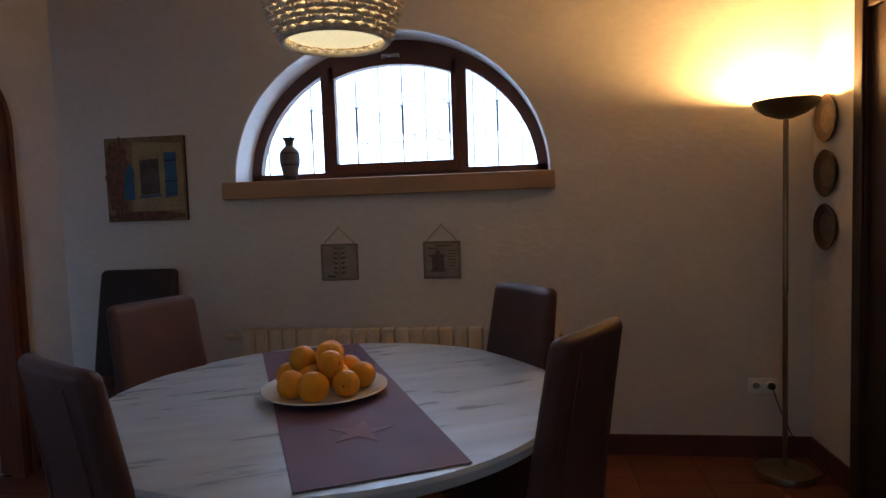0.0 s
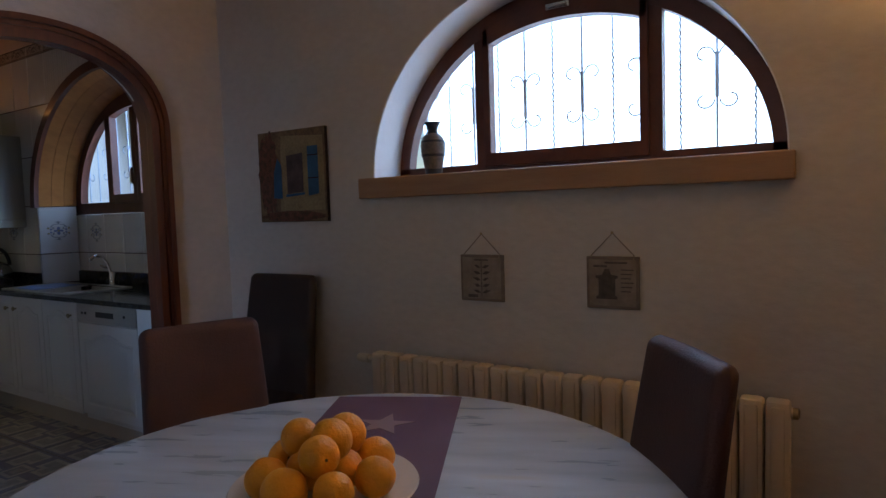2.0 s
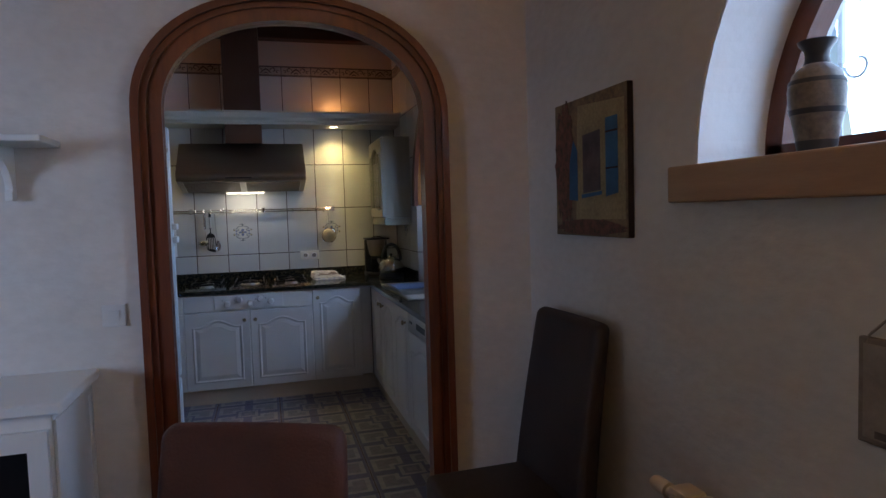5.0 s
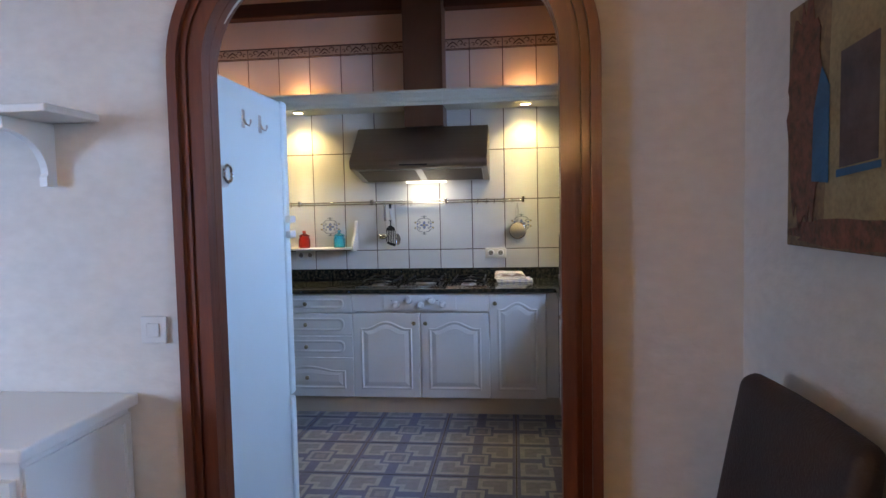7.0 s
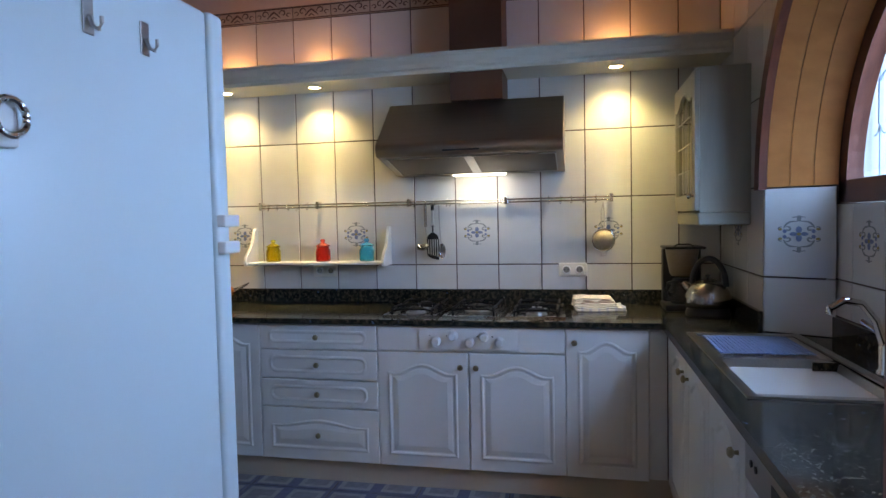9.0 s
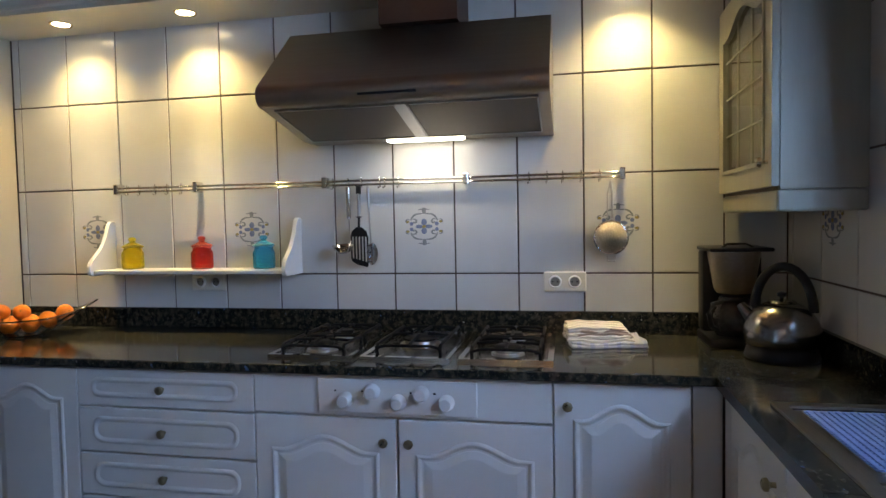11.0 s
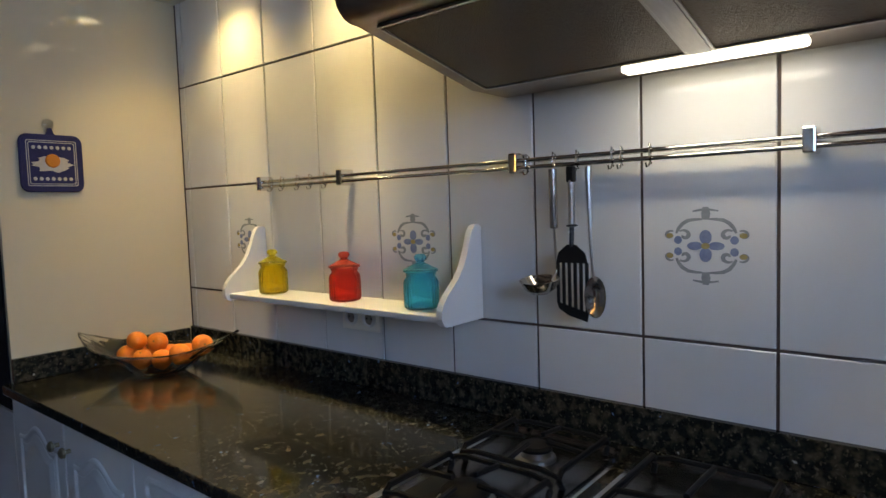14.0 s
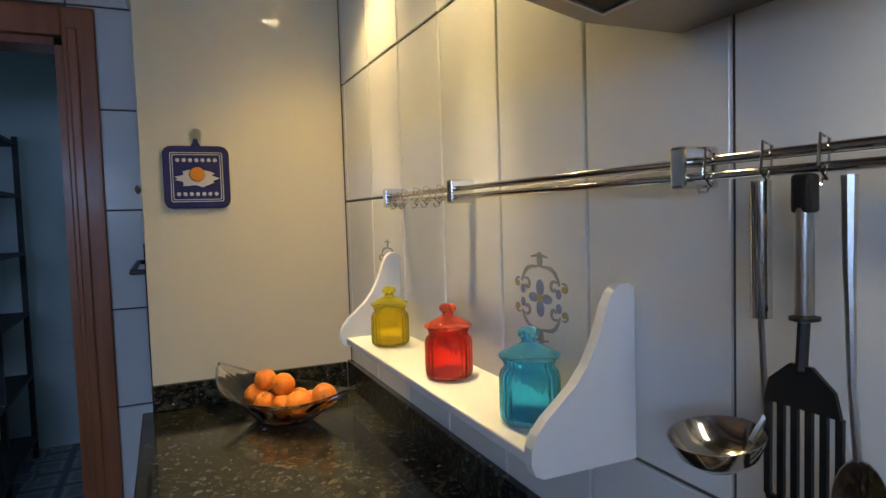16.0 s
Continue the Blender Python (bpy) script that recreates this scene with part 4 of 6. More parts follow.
for dx in (-0.036, 0.036):
    socket_face(wall_socket, dx, pose(dx, -0.0102, 0, 90, 0, 0))


def wall_plate(z):
    p = thing("wall_plate", pose(1.4695, 3.268, z, 0, -90, 0), "small brown decorative plate hung on the plaster wall", "plate", "three wall plates")
    part("rim", lathe([(0.07, 0.010), (0.095, 0.014), (0.112, 0.024), (0.115, 0.021), (0.10, 0.006), (0.07, 0.001)], 40), PLATE_BROWN, p, smooth=True)
    part("centre", lathe([(0, 0.008), (0.05, 0.008), (0.07, 0.010), (0.07, 0.001), (0, 0.001)], 40), PLATE_PALE, p, "pale painted plate centre", smooth=True)


for z in (1.755, 1.49, 1.228):
    wall_plate(z)


def side_door():
    d = tagged(new("door_2"), "dark wooden door with a moulded casing, closed", "door", kind="structure")
    for y0, y1 in ((2.86, 2.96), (1.96, 2.06)):
        part("casing_board", box(1.425, 1.4695, y0, y1, 0, 2.28, 0.006), DARK_WOOD, d)
        part("inner_moulding", box(1.412, 1.424, y0 + 0.06 if y0 < 2.5 else y0, y1 if y0 < 2.5 else y1 - 0.06, 0, 2.24, 0.004), DARK_WOOD, d)
    part("head_board", box(1.425, 1.4695, 2.062, 2.858, 2.15, 2.28, 0.006), DARK_WOOD, d)
    leaf = part("leaf", box(1.445, 1.4695, 2.064, 2.856, 0.01, 2.146), DARK_WOOD, d)
    for z0, z1 in ((0.15, 0.95), (1.1, 2.0)):
        for y0, y1 in ((2.14, 2.42), (2.50, 2.78)):
            part("panel", box(1.436, 1.4445, y0, y1, z0, z1, 0.006), DARK_WOOD, leaf)
    part("door_handle", tube([(1.444, 2.12, 1.03), (1.40, 2.12, 1.03), (1.395, 2.14, 1.03), (1.395, 2.24, 1.03)], 0.009, 8), BRASS, d, smooth=True)


side_door()


def painting():
    p = thing("painting", pose(-2.2, 3.4395, 1.61), "square canvas painting of a rustic window with blue shutters", "painting")
    part("canvas", box(-0.25, 0.25, -0.022, -0.0005, -0.246, 0.246, 0.002), CANVAS_EDGE, p, "dark painted canvas edge")
    part("ground_paint", box(-0.249, 0.249, -0.0235, -0.022, -0.245, 0.245), CANVAS, p)
    rng = random.Random(3)

    def blot(cx, cz, w, h, n=22):
        return [(cx + w * math.cos(2 * math.pi * i / n) * (0.85 + 0.3 * rng.random()), cz + h * math.sin(2 * math.pi * i / n) * (0.85 + 0.3 * rng.random())) for i in range(n)]
    part("painted_wall", prism([(-0.09, -0.19), (0.24, -0.185), (0.235, 0.2), (-0.07, 0.22)], -0.0246, -0.0236, "xzy"), CANVAS_WALL, p)
    part("painted_foliage", prism(blot(-0.17, 0.02, 0.075, 0.22, 40), -0.0258, -0.0247, "xzy"), CANVAS_FLOWERS, p)
    part("painted_foliage", prism(blot(0.0, -0.215, 0.235, 0.028, 40), -0.0258, -0.0247, "xzy"), CANVAS_FLOWERS, p)
    part("painted_frame", prism([(-0.045, -0.115), (0.105, -0.105), (0.105, 0.135), (-0.045, 0.125)], -0.0266, -0.0259, "xzy"), CANVAS_WALL, p)
    part("painted_pane", prism([(-0.03, -0.095), (0.09, -0.087), (0.09, 0.118), (-0.03, 0.11)], -0.0274, -0.0267, "xzy"), CANVAS_DARK, p)
    part("painted_sill", prism([(-0.04, -0.112), (0.10, -0.102), (0.10, -0.09), (-0.04, -0.098)], -0.0282, -0.0275, "xzy"), CANVAS_BLUE, p)
    part("painted_shutter", prism([(0.125, -0.11), (0.20, -0.10), (0.20, 0.15), (0.125, 0.15)], -0.0274, -0.0267, "xzy"), CANVAS_BLUE, p)
    part("painted_shutter", prism([(-0.135, -0.115), (-0.07, -0.12), (-0.07, 0.06), (-0.10, 0.10), (-0.13, 0.02)], -0.0274, -0.0267, "xzy"), CANVAS_BLUE, p)
    for z in (-0.02, 0.1):
        part("painted_batten", box(0.125, 0.20, -0.0282, -0.0275, z, z + 0.006), CANVAS_EDGE, p)


painting()


def hanging_plaque(x0, x1, kind, label):
    xc = (x0 + x1) / 2
    w, h = x1 - x0, 0.208
    p = thing("hanging_plaque", pose(xc, 3.4395, 1.095), label, "wall plaque", "two hanging plaques")
    b = part("board", box(-w / 2, w / 2, -0.016, -0.0015, -h / 2, h / 2, 0.003), PLAQUE, p)
    part("print", box(-w / 2 + 0.012, w / 2 - 0.012, -0.0172, -0.016, -h / 2 + 0.012, h / 2 - 0.012), PLAQUE_PALE, b)
    part("rope", tube([(-w / 2 + 0.02, -0.018, h / 2 - 0.012), (-w / 2 + 0.02, -0.012, h / 2 + 0.004), (0, -0.008, h / 2 + 0.092), (w / 2 - 0.02, -0.012, h / 2 + 0.004), (w / 2 - 0.02, -0.018, h / 2 - 0.012)], 0.0028, 6), ROPE, p)
    part("nail", lathe([(0, 0), (0.003, 0), (0.003, 0.012), (0.006, 0.013), (0, 0.015)], 8, m=pose(0, -0.0005, h / 2 + 0.094, 90, 0, 0)), BRASS, p)
    y0, y1 = -0.0184, -0.0173
    if kind == "leaf":
        for k in range(5):
            z = 0.055 - 0.028 * k
            for s in (-1, 1):
                part("printed_leaf", prism([(s * 0.004, z - 0.008), (s * (0.02 + 0.004 * (k % 2)), z - 0.011), (s * (0.036 + 0.005 * ((k + (s > 0)) % 3)), z + 0.003), (s * 0.02, z + 0.004)], y0, y1, "xzy"), INK, b)
        part("printed_stem", box(-0.0015, 0.0015, y0, y1, -0.08, 0.075), INK, b)
        part("text_bar", box(-0.07, -0.02, y0, y1, -0.088, -0.074), INK, b)
        part("text_bar", box(-0.035, 0.035, y0, y1, 0.078, 0.084), INK, b)
    else:
        part("printed_mill", prism([(-0.065, -0.065), (0.02, -0.065), (0.02, -0.055), (0.012, -0.05), (0.012, 0.015), (0.022, 0.02), (0.022, 0.028), (-0.005, 0.032), (-0.012, 0.055), (-0.03, 0.055), (-0.04, 0.032), (-0.067, 0.028), (-0.067, 0.02), (-0.055, 0.015), (-0.055, -0.05), (-0.065, -0.055)], y0, y1, "xzy"), INK, b)
        part("printed_handle", box(-0.075, -0.02, y0, y1, 0.062, 0.07), INK, b)
        for k in range(6):
            part("text_bar", box(0.035, 0.085 - 0.006 * (k % 3), y0, y1, 0.05 - 0.017 * k, 0.054 - 0.017 * k), INK, b)
        part("text_bar", box(-0.03, 0.06, y0, y1, 0.076, 0.083), INK, b)


hanging_plaque(-1.161, -0.945, "leaf", "weathered square plaque with a leaf print hanging on rope")
hanging_plaque(-0.570, -0.360, "mill", "weathered square plaque with a coffee mill print hanging on rope")


def vase():
    v = thing("vase", pose(-1.355, 3.525, 1.569), "small dark patterned ceramic vase on the window sill", "vase")
    part("body", lathe([(0, 0.0), (0.036, 0.0), (0.038, 0.01), (0.046, 0.05), (0.058, 0.11), (0.060, 0.145), (0.05, 0.18), (0.030, 0.198), (0.027, 0.2), (0, 0.2)], 32), VASE, v, smooth=True)
    part("neck", lathe([(0.027, 0.198), (0.024, 0.215), (0.026, 0.23), (0.038, 0.246), (0.040, 0.252), (0.034, 0.252), (0.022, 0.232), (0.02, 0.2)], 32), VASE_DARK, v, "dark glazed neck", smooth=True)
    for z0, z1, r0, r1 in ((0.088, 0.1, 0.0545, 0.0572), (0.155, 0.165, 0.0588, 0.0562), (0.004, 0.03, 0.038, 0.0428)):
        part("band", lathe([(r0, z0), (r0 + 0.0008, z0), (r1 + 0.0008, z1), (r1, z1)], 32), VASE_DARK, v, "dark glazed band", smooth=True)


vase()


def radiator():
    r = thing("radiator", pose(-1.61, 3.34, 0), "long cream sectional radiator on the wall below the window", "radiator")
    n, wd = 22, 0.0805
    sec = bmesh.new()
    box(0.003, wd - 0.003, -0.035, 0.035, 0.17, 0.73, 0.012, bm=sec)
    box(0.018, wd - 0.018, -0.043, 0.043, 0.14, 0.715, 0.01, bm=sec)
    first = part("section", sec, RADIATOR, r, smooth=True)
    for k in range(1, n):
        o = new("section", first.data)
        o.parent = r
        o.location = (wd * k, 0, 0)
    for z in (0.2, 0.69):
        part("manifold", tube([(-0.004, 0, z), (n * wd + 0.004, 0, z)], 0.02, 12), RADIATOR, r, smooth=True)
    part("valve", lathe([(0, 0), (0.014, 0), (0.014, 0.03), (0.022, 0.032), (0.022, 0.085), (0.017, 0.098), (0, 0.098)], 16, m=pose(-0.005, 0, 0.69, 0, -90, 0)), RADIATOR, r, smooth=True)
    part("vent_plug", lathe([(0, 0), (0.02, 0), (0.02, 0.015), (0.01, 0.02), (0, 0.02)], 12, m=pose(n * wd + 0.004, 0, 0.69, 0, 90, 0)), BRASS, r, smooth=True)
    for x in (0.3, 1.55):
        part("bracket", box(x, x + 0.03, 0.04, 0.0995, 0.62, 0.65), RADIATOR, r)
    part("pipe", tube([(n * wd + 0.01, 0, 0.2), (n * wd + 0.05, 0, 0.2), (n * wd + 0.06, 0, 0.15), (n * wd + 0.06, 0, 0.0)], 0.009, 8), RADIATOR, r, smooth=True)


radiator()

# light switch, white sideboard, wall shelf on the door wall
sw = thing("light_switch", pose(-2.77, 1.761, 1.116), "white square light switch beside the doorway", "switch")
part("plate", box(0.0005, 0.010, -0.041, 0.041, -0.041, 0.041, 0.004), SWITCH_PLASTIC, sw)
part("rocker", box(0.010, 0.014, -0.02, 0.02, -0.021, 0.021, 0.003), SWITCH_PLASTIC, sw)


def sideboard():
    s = thing("sideboard", pose(0, 0, 0), "white painted sideboard with glazed doors against the wall", "sideboard")
    part("body", box(-2.765, -2.345, 0.42, 1.665, 0.06, 0.888, 0.003), LACQUER, s)
    part("worktop", box(-2.765, -2.31, 0.38, 1.70, 0.89, 0.925, 0.006), LACQUER, s)
    for y0 in (0.44, 0.85, 1.26):
        d = ring([(y0, 0.12), (y0 + 0.395, 0.12), (y0 + 0.395, 0.84), (y0, 0.84)], [(y0 + 0.055, 0.18), (y0 + 0.34, 0.18), (y0 + 0.34, 0.78), (y0 + 0.055, 0.78)], -2.343, -2.322, "yzx")
        o = part("door", d, LACQUER, s)
        part("door_pane", box(-2.338, -2.333, y0 + 0.055, y0 + 0.34, 0.18, 0.78), BLACK_ENAMEL, o, "dark glass pane")
        part("knob", lathe([(0, 0), (0.006, 0), (0.006, 0.01), (0.013, 0.018), (0.008, 0.026), (0, 0.027)], 16, m=pose(-2.322, y0 + 0.365, 0.5, 0, 90, 0)), KNOB, o, smooth=True)
    part("side_frame", ring([(-2.76, 0.08), (-2.35, 0.08), (-2.35, 0.865), (-2.76, 0.865)], [(-2.735, 0.14), (-2.40, 0.14), (-2.40, 0.84), (-2.735, 0.84)], 1.666, 1.674, "xzy"), LACQUER, s)
    for y in (0.46, 1.62):
        for x in (-2.72, -2.39):
            part("foot", box(x - 0.025, x + 0.025, y - 0.025, y + 0.025, 0, 0.06), LACQUER, s)


sideboard()


def wall_shelf():
    s = thing("wall_shelf", pose(0, 0, 0), "small white wall shelf with scrolled brackets", "shelf")
    part("board", box(-2.7695, -2.55, 0.75, 1.62, 1.735, 1.757, 0.004), LACQUER, s)
    for y in (0.86, 1.46):
        pts = [(-2.7695, 1.733), (-2.575, 1.733), (-2.577, 1.715)]
        pts += [(-2.58 - 0.155 * math.sin(a * math.pi / 20) ** 1.1, 1.70 - 0.115 * (1 - math.cos(a * math.pi / 20))) for a in range(11)]
        pts += [(-2.728, 1.575), (-2.728, 1.548), (-2.7695, 1.548)]
        part("bracket", prism(pts, y - 0.012, y + 0.012, "xzy"), LACQUER, s)


wall_shelf()


# ---- kitchen ----
FRONT = -5.36      # face of the back run's doors
SIDE = 3.13        # face of the window run's doors


def cathedral(w, h, rise, n=16):
    """A door panel outline with a raised middle to its top, centred on x, from z 0 to h."""
    pts = [(-w / 2, 0), (w / 2, 0), (w / 2, h - rise)]
    for i in range(n + 1):
        t = i / n
        x = w / 2 - w * t
        s = max(0.0, 1 - abs(2 * t - 1) / 0.78)
        pts.append((x, h - rise + rise * (math.sin(s * math.pi / 2) ** 1.6 if s else 0)))
    return pts


def inset(pts, cx, cz, d, w, h):
    return [(cx + (x - cx) * (w - 2 * d) / w, cz + (z - cz) * (h - 2 * d) / h) for x, z in pts]


BEAD = ((0.0, 0.0004), (0.003, -0.0035), (0.008, -0.006), (0.013, -0.005), (0.021, 0.0004), (0.023, 0.0006))


def relief(outline, cz, w, h, steps, cap=False):
    """A moulding run round an outline: (distance in from it, height towards -y) pairs."""
    bm = bmesh.new()
    rows = [[bm.verts.new((x, y, z)) for x, z in inset(outline, 0, cz, d, w, h)] for d, y in steps]
    n = len(outline)
    for p, q in zip(rows, rows[1:]):
        for k in range(n):
            bm.faces.new((p[k], p[(k + 1) % n], q[(k + 1) % n], q[k]))
    if cap:
        bm.faces.new(rows[-1])
    bmesh.ops.recalc_face_normals(bm, faces=bm.faces)
    return bm


def panel_door(parent, m, w, h, rise, knob, name="door"):
    """A lacquered front in the local x-z plane facing -y, its middle at x 0, its foot at z 0."""
    d = part(name, box(-w / 2 + 0.0015, w / 2 - 0.0015, 0, 0.02, 0.0015, h - 0.0015, 0.004), LACQUER, parent)
    d.matrix_basis = m
    pw, ph = w - 0.115, h - (0.12 if h > 0.25 else 0.062)
    z0 = (h - ph) / 2
    if h < 0.2:
        o = [(x, z + h / 2) for x, z in rounded(pw, ph, ph * 0.42)]
        part("panel_moulding", relief(o, h / 2, pw, ph, BEAD[:5]), LACQUER, d)
    else:
        o = [(x, z + z0) for x, z in cathedral(pw, ph, rise)]
        part("panel_moulding", relief(o, z0 + ph / 2, pw, ph, BEAD), LACQUER, d)
        part("panel_field", relief(o, z0 + ph / 2, pw, ph, ((0.027, 0.0004), (0.030, -0.0015), (0.050, -0.0062), (0.054, -0.007)), cap=True), LACQUER, d)
    if knob:
        part("knob", lathe([(0, 0.0), (0.007, 0.0), (0.006, 0.01), (0.010, 0.014), (0.0155, 0.017), (0.0155, 0.024), (0.009, 0.029), (0, 0.03)], 8, m=pose(knob[0], -0.0005, knob[1], 90, 0, 0)), KNOB, d, "small brass knob")
    return d


def back_front(parent, y0, y1, z0, z1, rise=0.05, knob=None, name="door"):
    return panel_door(parent, pose(FRONT, (y0 + y1) / 2, z0, 0, 0, 90), y1 - y0, z1 - z0, rise, knob, name)


def side_front(parent, x0, x1, z0, z1, rise=0.05, knob=None, name="door"):
    return panel_door(parent, pose((x0 + x1) / 2, SIDE, z0, 0, 0, 0), x1 - x0, z1 - z0, rise, knob, name)


def base_unit(y0, y1, label):
    u = thing("base_cabinet", Matrix(), label, "cabinet", "white base cabinets")
    part("body", box(-5.995, FRONT - 0.021, y0 + 0.001, y1 - 0.001, 0.13, 0.872), LACQUER, u)
    return u


u = base_unit(0.15, 0.99, "white base cabinet with two arched panel doors")
back_front(u, 0.15, 0.568, 0.122, 0.87, knob=(0.17, 0.67))
back_front(u, 0.572, 0.99, 0.122, 0.87, knob=(-0.17, 0.67))
u = base_unit(0.99, 1.67, "white base cabinet with four drawers")
for z0, z1 in ((0.735, 0.87), (0.572, 0.731), (0.415, 0.568), (0.122, 0.411)):
    back_front(u, 0.99, 1.67, z0, z1, rise=0.035, knob=(0.0, (z1 - z0) / 2), name="drawer")
u = base_unit(1.67, 2.65, "white hob cabinet with two arched panel doors")
back_front(u, 1.67, 2.158, 0.122, 0.735, knob=(0.205, 0.54))
back_front(u, 2.162, 2.65, 0.122, 0.735, knob=(-0.205, 0.54))
part("top_rail", box(FRONT - 0.02, FRONT, 1.672, 2.648, 0.74, 0.87, 0.004), LACQUER, u)
ctl = part("control_panel", box(FRONT + 0.0005, FRONT + 0.008, 1.90, 2.42, 0.752, 0.862, 0.003), WHITE_PLASTIC, u)
for k, (y, z) in enumerate(((1.995, 0.795), (2.085, 0.825), (2.17, 0.793), (2.245, 0.823), (2.325, 0.797))):
    part("control_knob", lathe([(0, 0), (0.025, 0), (0.025, 0.008), (0.022, 0.012), (0.021, 0.026), (0.017, 0.031), (0, 0.032)], 24, m=pose(FRONT + 0.0085, y, z, 0, 90, 0)), WHITE_PLASTIC, ctl, "white round control knob", smooth=True)
for y in (1.96, 2.05, 2.21, 2.285, 2.288):
    part("mark", box(FRONT + 0.008, FRONT + 0.0086, y - 0.003, y + 0.003, 0.82, 0.826), DARK_HOLE, ctl)
u = base_unit(2.65, 3.105, "white base cabinet with one arched panel door")
back_front(u, 2.65, 3.045, 0.122, 0.87, knob=(-0.155, 0.68))
part("filler", box(FRONT - 0.02, FRONT - 0.002, 3.048, 3.128, 0.135, 0.87), LACQUER, u)

u = thing("base_cabinet", Matrix(), "white corner sink cabinet with an arched panel door", "cabinet", "white base cabinets")
part("body", box(-5.33, -3.94, SIDE + 0.021, 3.74, 0.13, 0.872), LACQUER, u)
part("filler", box(-5.338, -5.28, SIDE, SIDE + 0.02, 0.135, 0.87), LACQUER, u)
side_front(u, -5.28, -4.84, 0.122, 0.87, knob=(0.16, 0.66))
side_front(u, -4.836, -4.40, 0.122, 0.87, knob=(-0.16, 0.66))
side_front(u, -4.396, -3.94, 0.122, 0.87, knob=(0.16, 0.66))
dw = thing("dishwasher", Matrix(), "built-in dishwasher with a steel control strip and white panel", "dishwasher")
part("body", box(-3.93, -3.26, SIDE + 0.021, 3.74, 0.10, 0.872), LACQUER, dw)
side_front(dw, -3.93, -3.26, 0.135, 0.745, rise=0.05)
cs = part("control_strip", box(-3.928, -3.262, SIDE - 0.004, SIDE + 0.02, 0.75, 0.87, 0.004), STEEL, dw, "brushed steel control strip")
part("grip", box(-3.70, -3.50, SIDE - 0.006, SIDE - 0.0045, 0.79, 0.825, 0.0), BLACK_PLASTIC, cs)
for x in (-3.86, -3.82, -3.38):
    part("button", lathe([(0, 0), (0.009, 0), (0.009, 0.004), (0, 0.005)], 12, m=pose(x, SIDE - 0.0045, 0.81, 90, 0, 0)), BLACK_PLASTIC, cs)
fp = thing("filler_panel", Matrix(), "narrow white cabinet filler panel at the doorway", "panel")
part("board", box(-3.255, -2.89, SIDE, SIDE + 0.02, 0.135, 0.87, 0.003), LACQUER, fp)
part("cheek", box(-3.255, -2.89, SIDE + 0.021, 3.49, 0.0, 0.87), LACQUER, fp)
structure("plinth_back", box(-5.42, -5.40, 0.15, 3.19, 0, 0.120), PLINTH, "cream kitchen plinth board", "plinth")
structure("plinth_side", box(-5.399, -3.26, 3.17, 3.19, 0, 0.128), PLINTH, "cream kitchen plinth board", "plinth")

# granite worktop with upstands
wt = thing("worktop", Matrix(), "polished black granite worktop with pale and blue flecks", "worktop")
part("slab", box(-5.999, -5.34, 0.135, 3.4985, 0.875, 0.905, 0.004), GRANITE, wt)
part("side_slab", prism([(-5.338, 3.105), (-4.58, 3.105), (-4.58, 3.195), (-5.05, 3.195), (-5.05, 3.60), (-4.58, 3.60), (-4.58, 3.4985), (-4.578, 3.4985), (-4.578, 3.745), (-5.165, 3.745), (-5.165, 3.4985), (-5.338, 3.4985)], 0.875, 0.905, "xyz"), GRANITE, wt)
part("side_slab", prism([(-4.578, 3.105), (-2.877, 3.105), (-2.877, 3.745), (-4.06, 3.745), (-4.578, 3.745), (-4.578, 3.60), (-4.11, 3.60), (-4.11, 3.195), (-4.578, 3.195)], 0.875, 0.905, "xyz"), GRANITE, wt)
part("upstand", box(-5.998, -5.98, 0.15, 3.4985, 0.906, 0.993, 0.002), GRANITE, wt)
part("upstand", box(-5.979, -5.165, 3.478, 3.4985, 0.906, 0.993, 0.002), GRANITE, wt)
part("upstand", box(-5.165, -3.06, 3.725, 3.7445, 0.906, 0.993, 0.002), GRANITE, wt)
part("upstand", box(-5.979, -5.37, 0.135, 0.152, 0.906, 0.985, 0.002), GRANITE, wt)


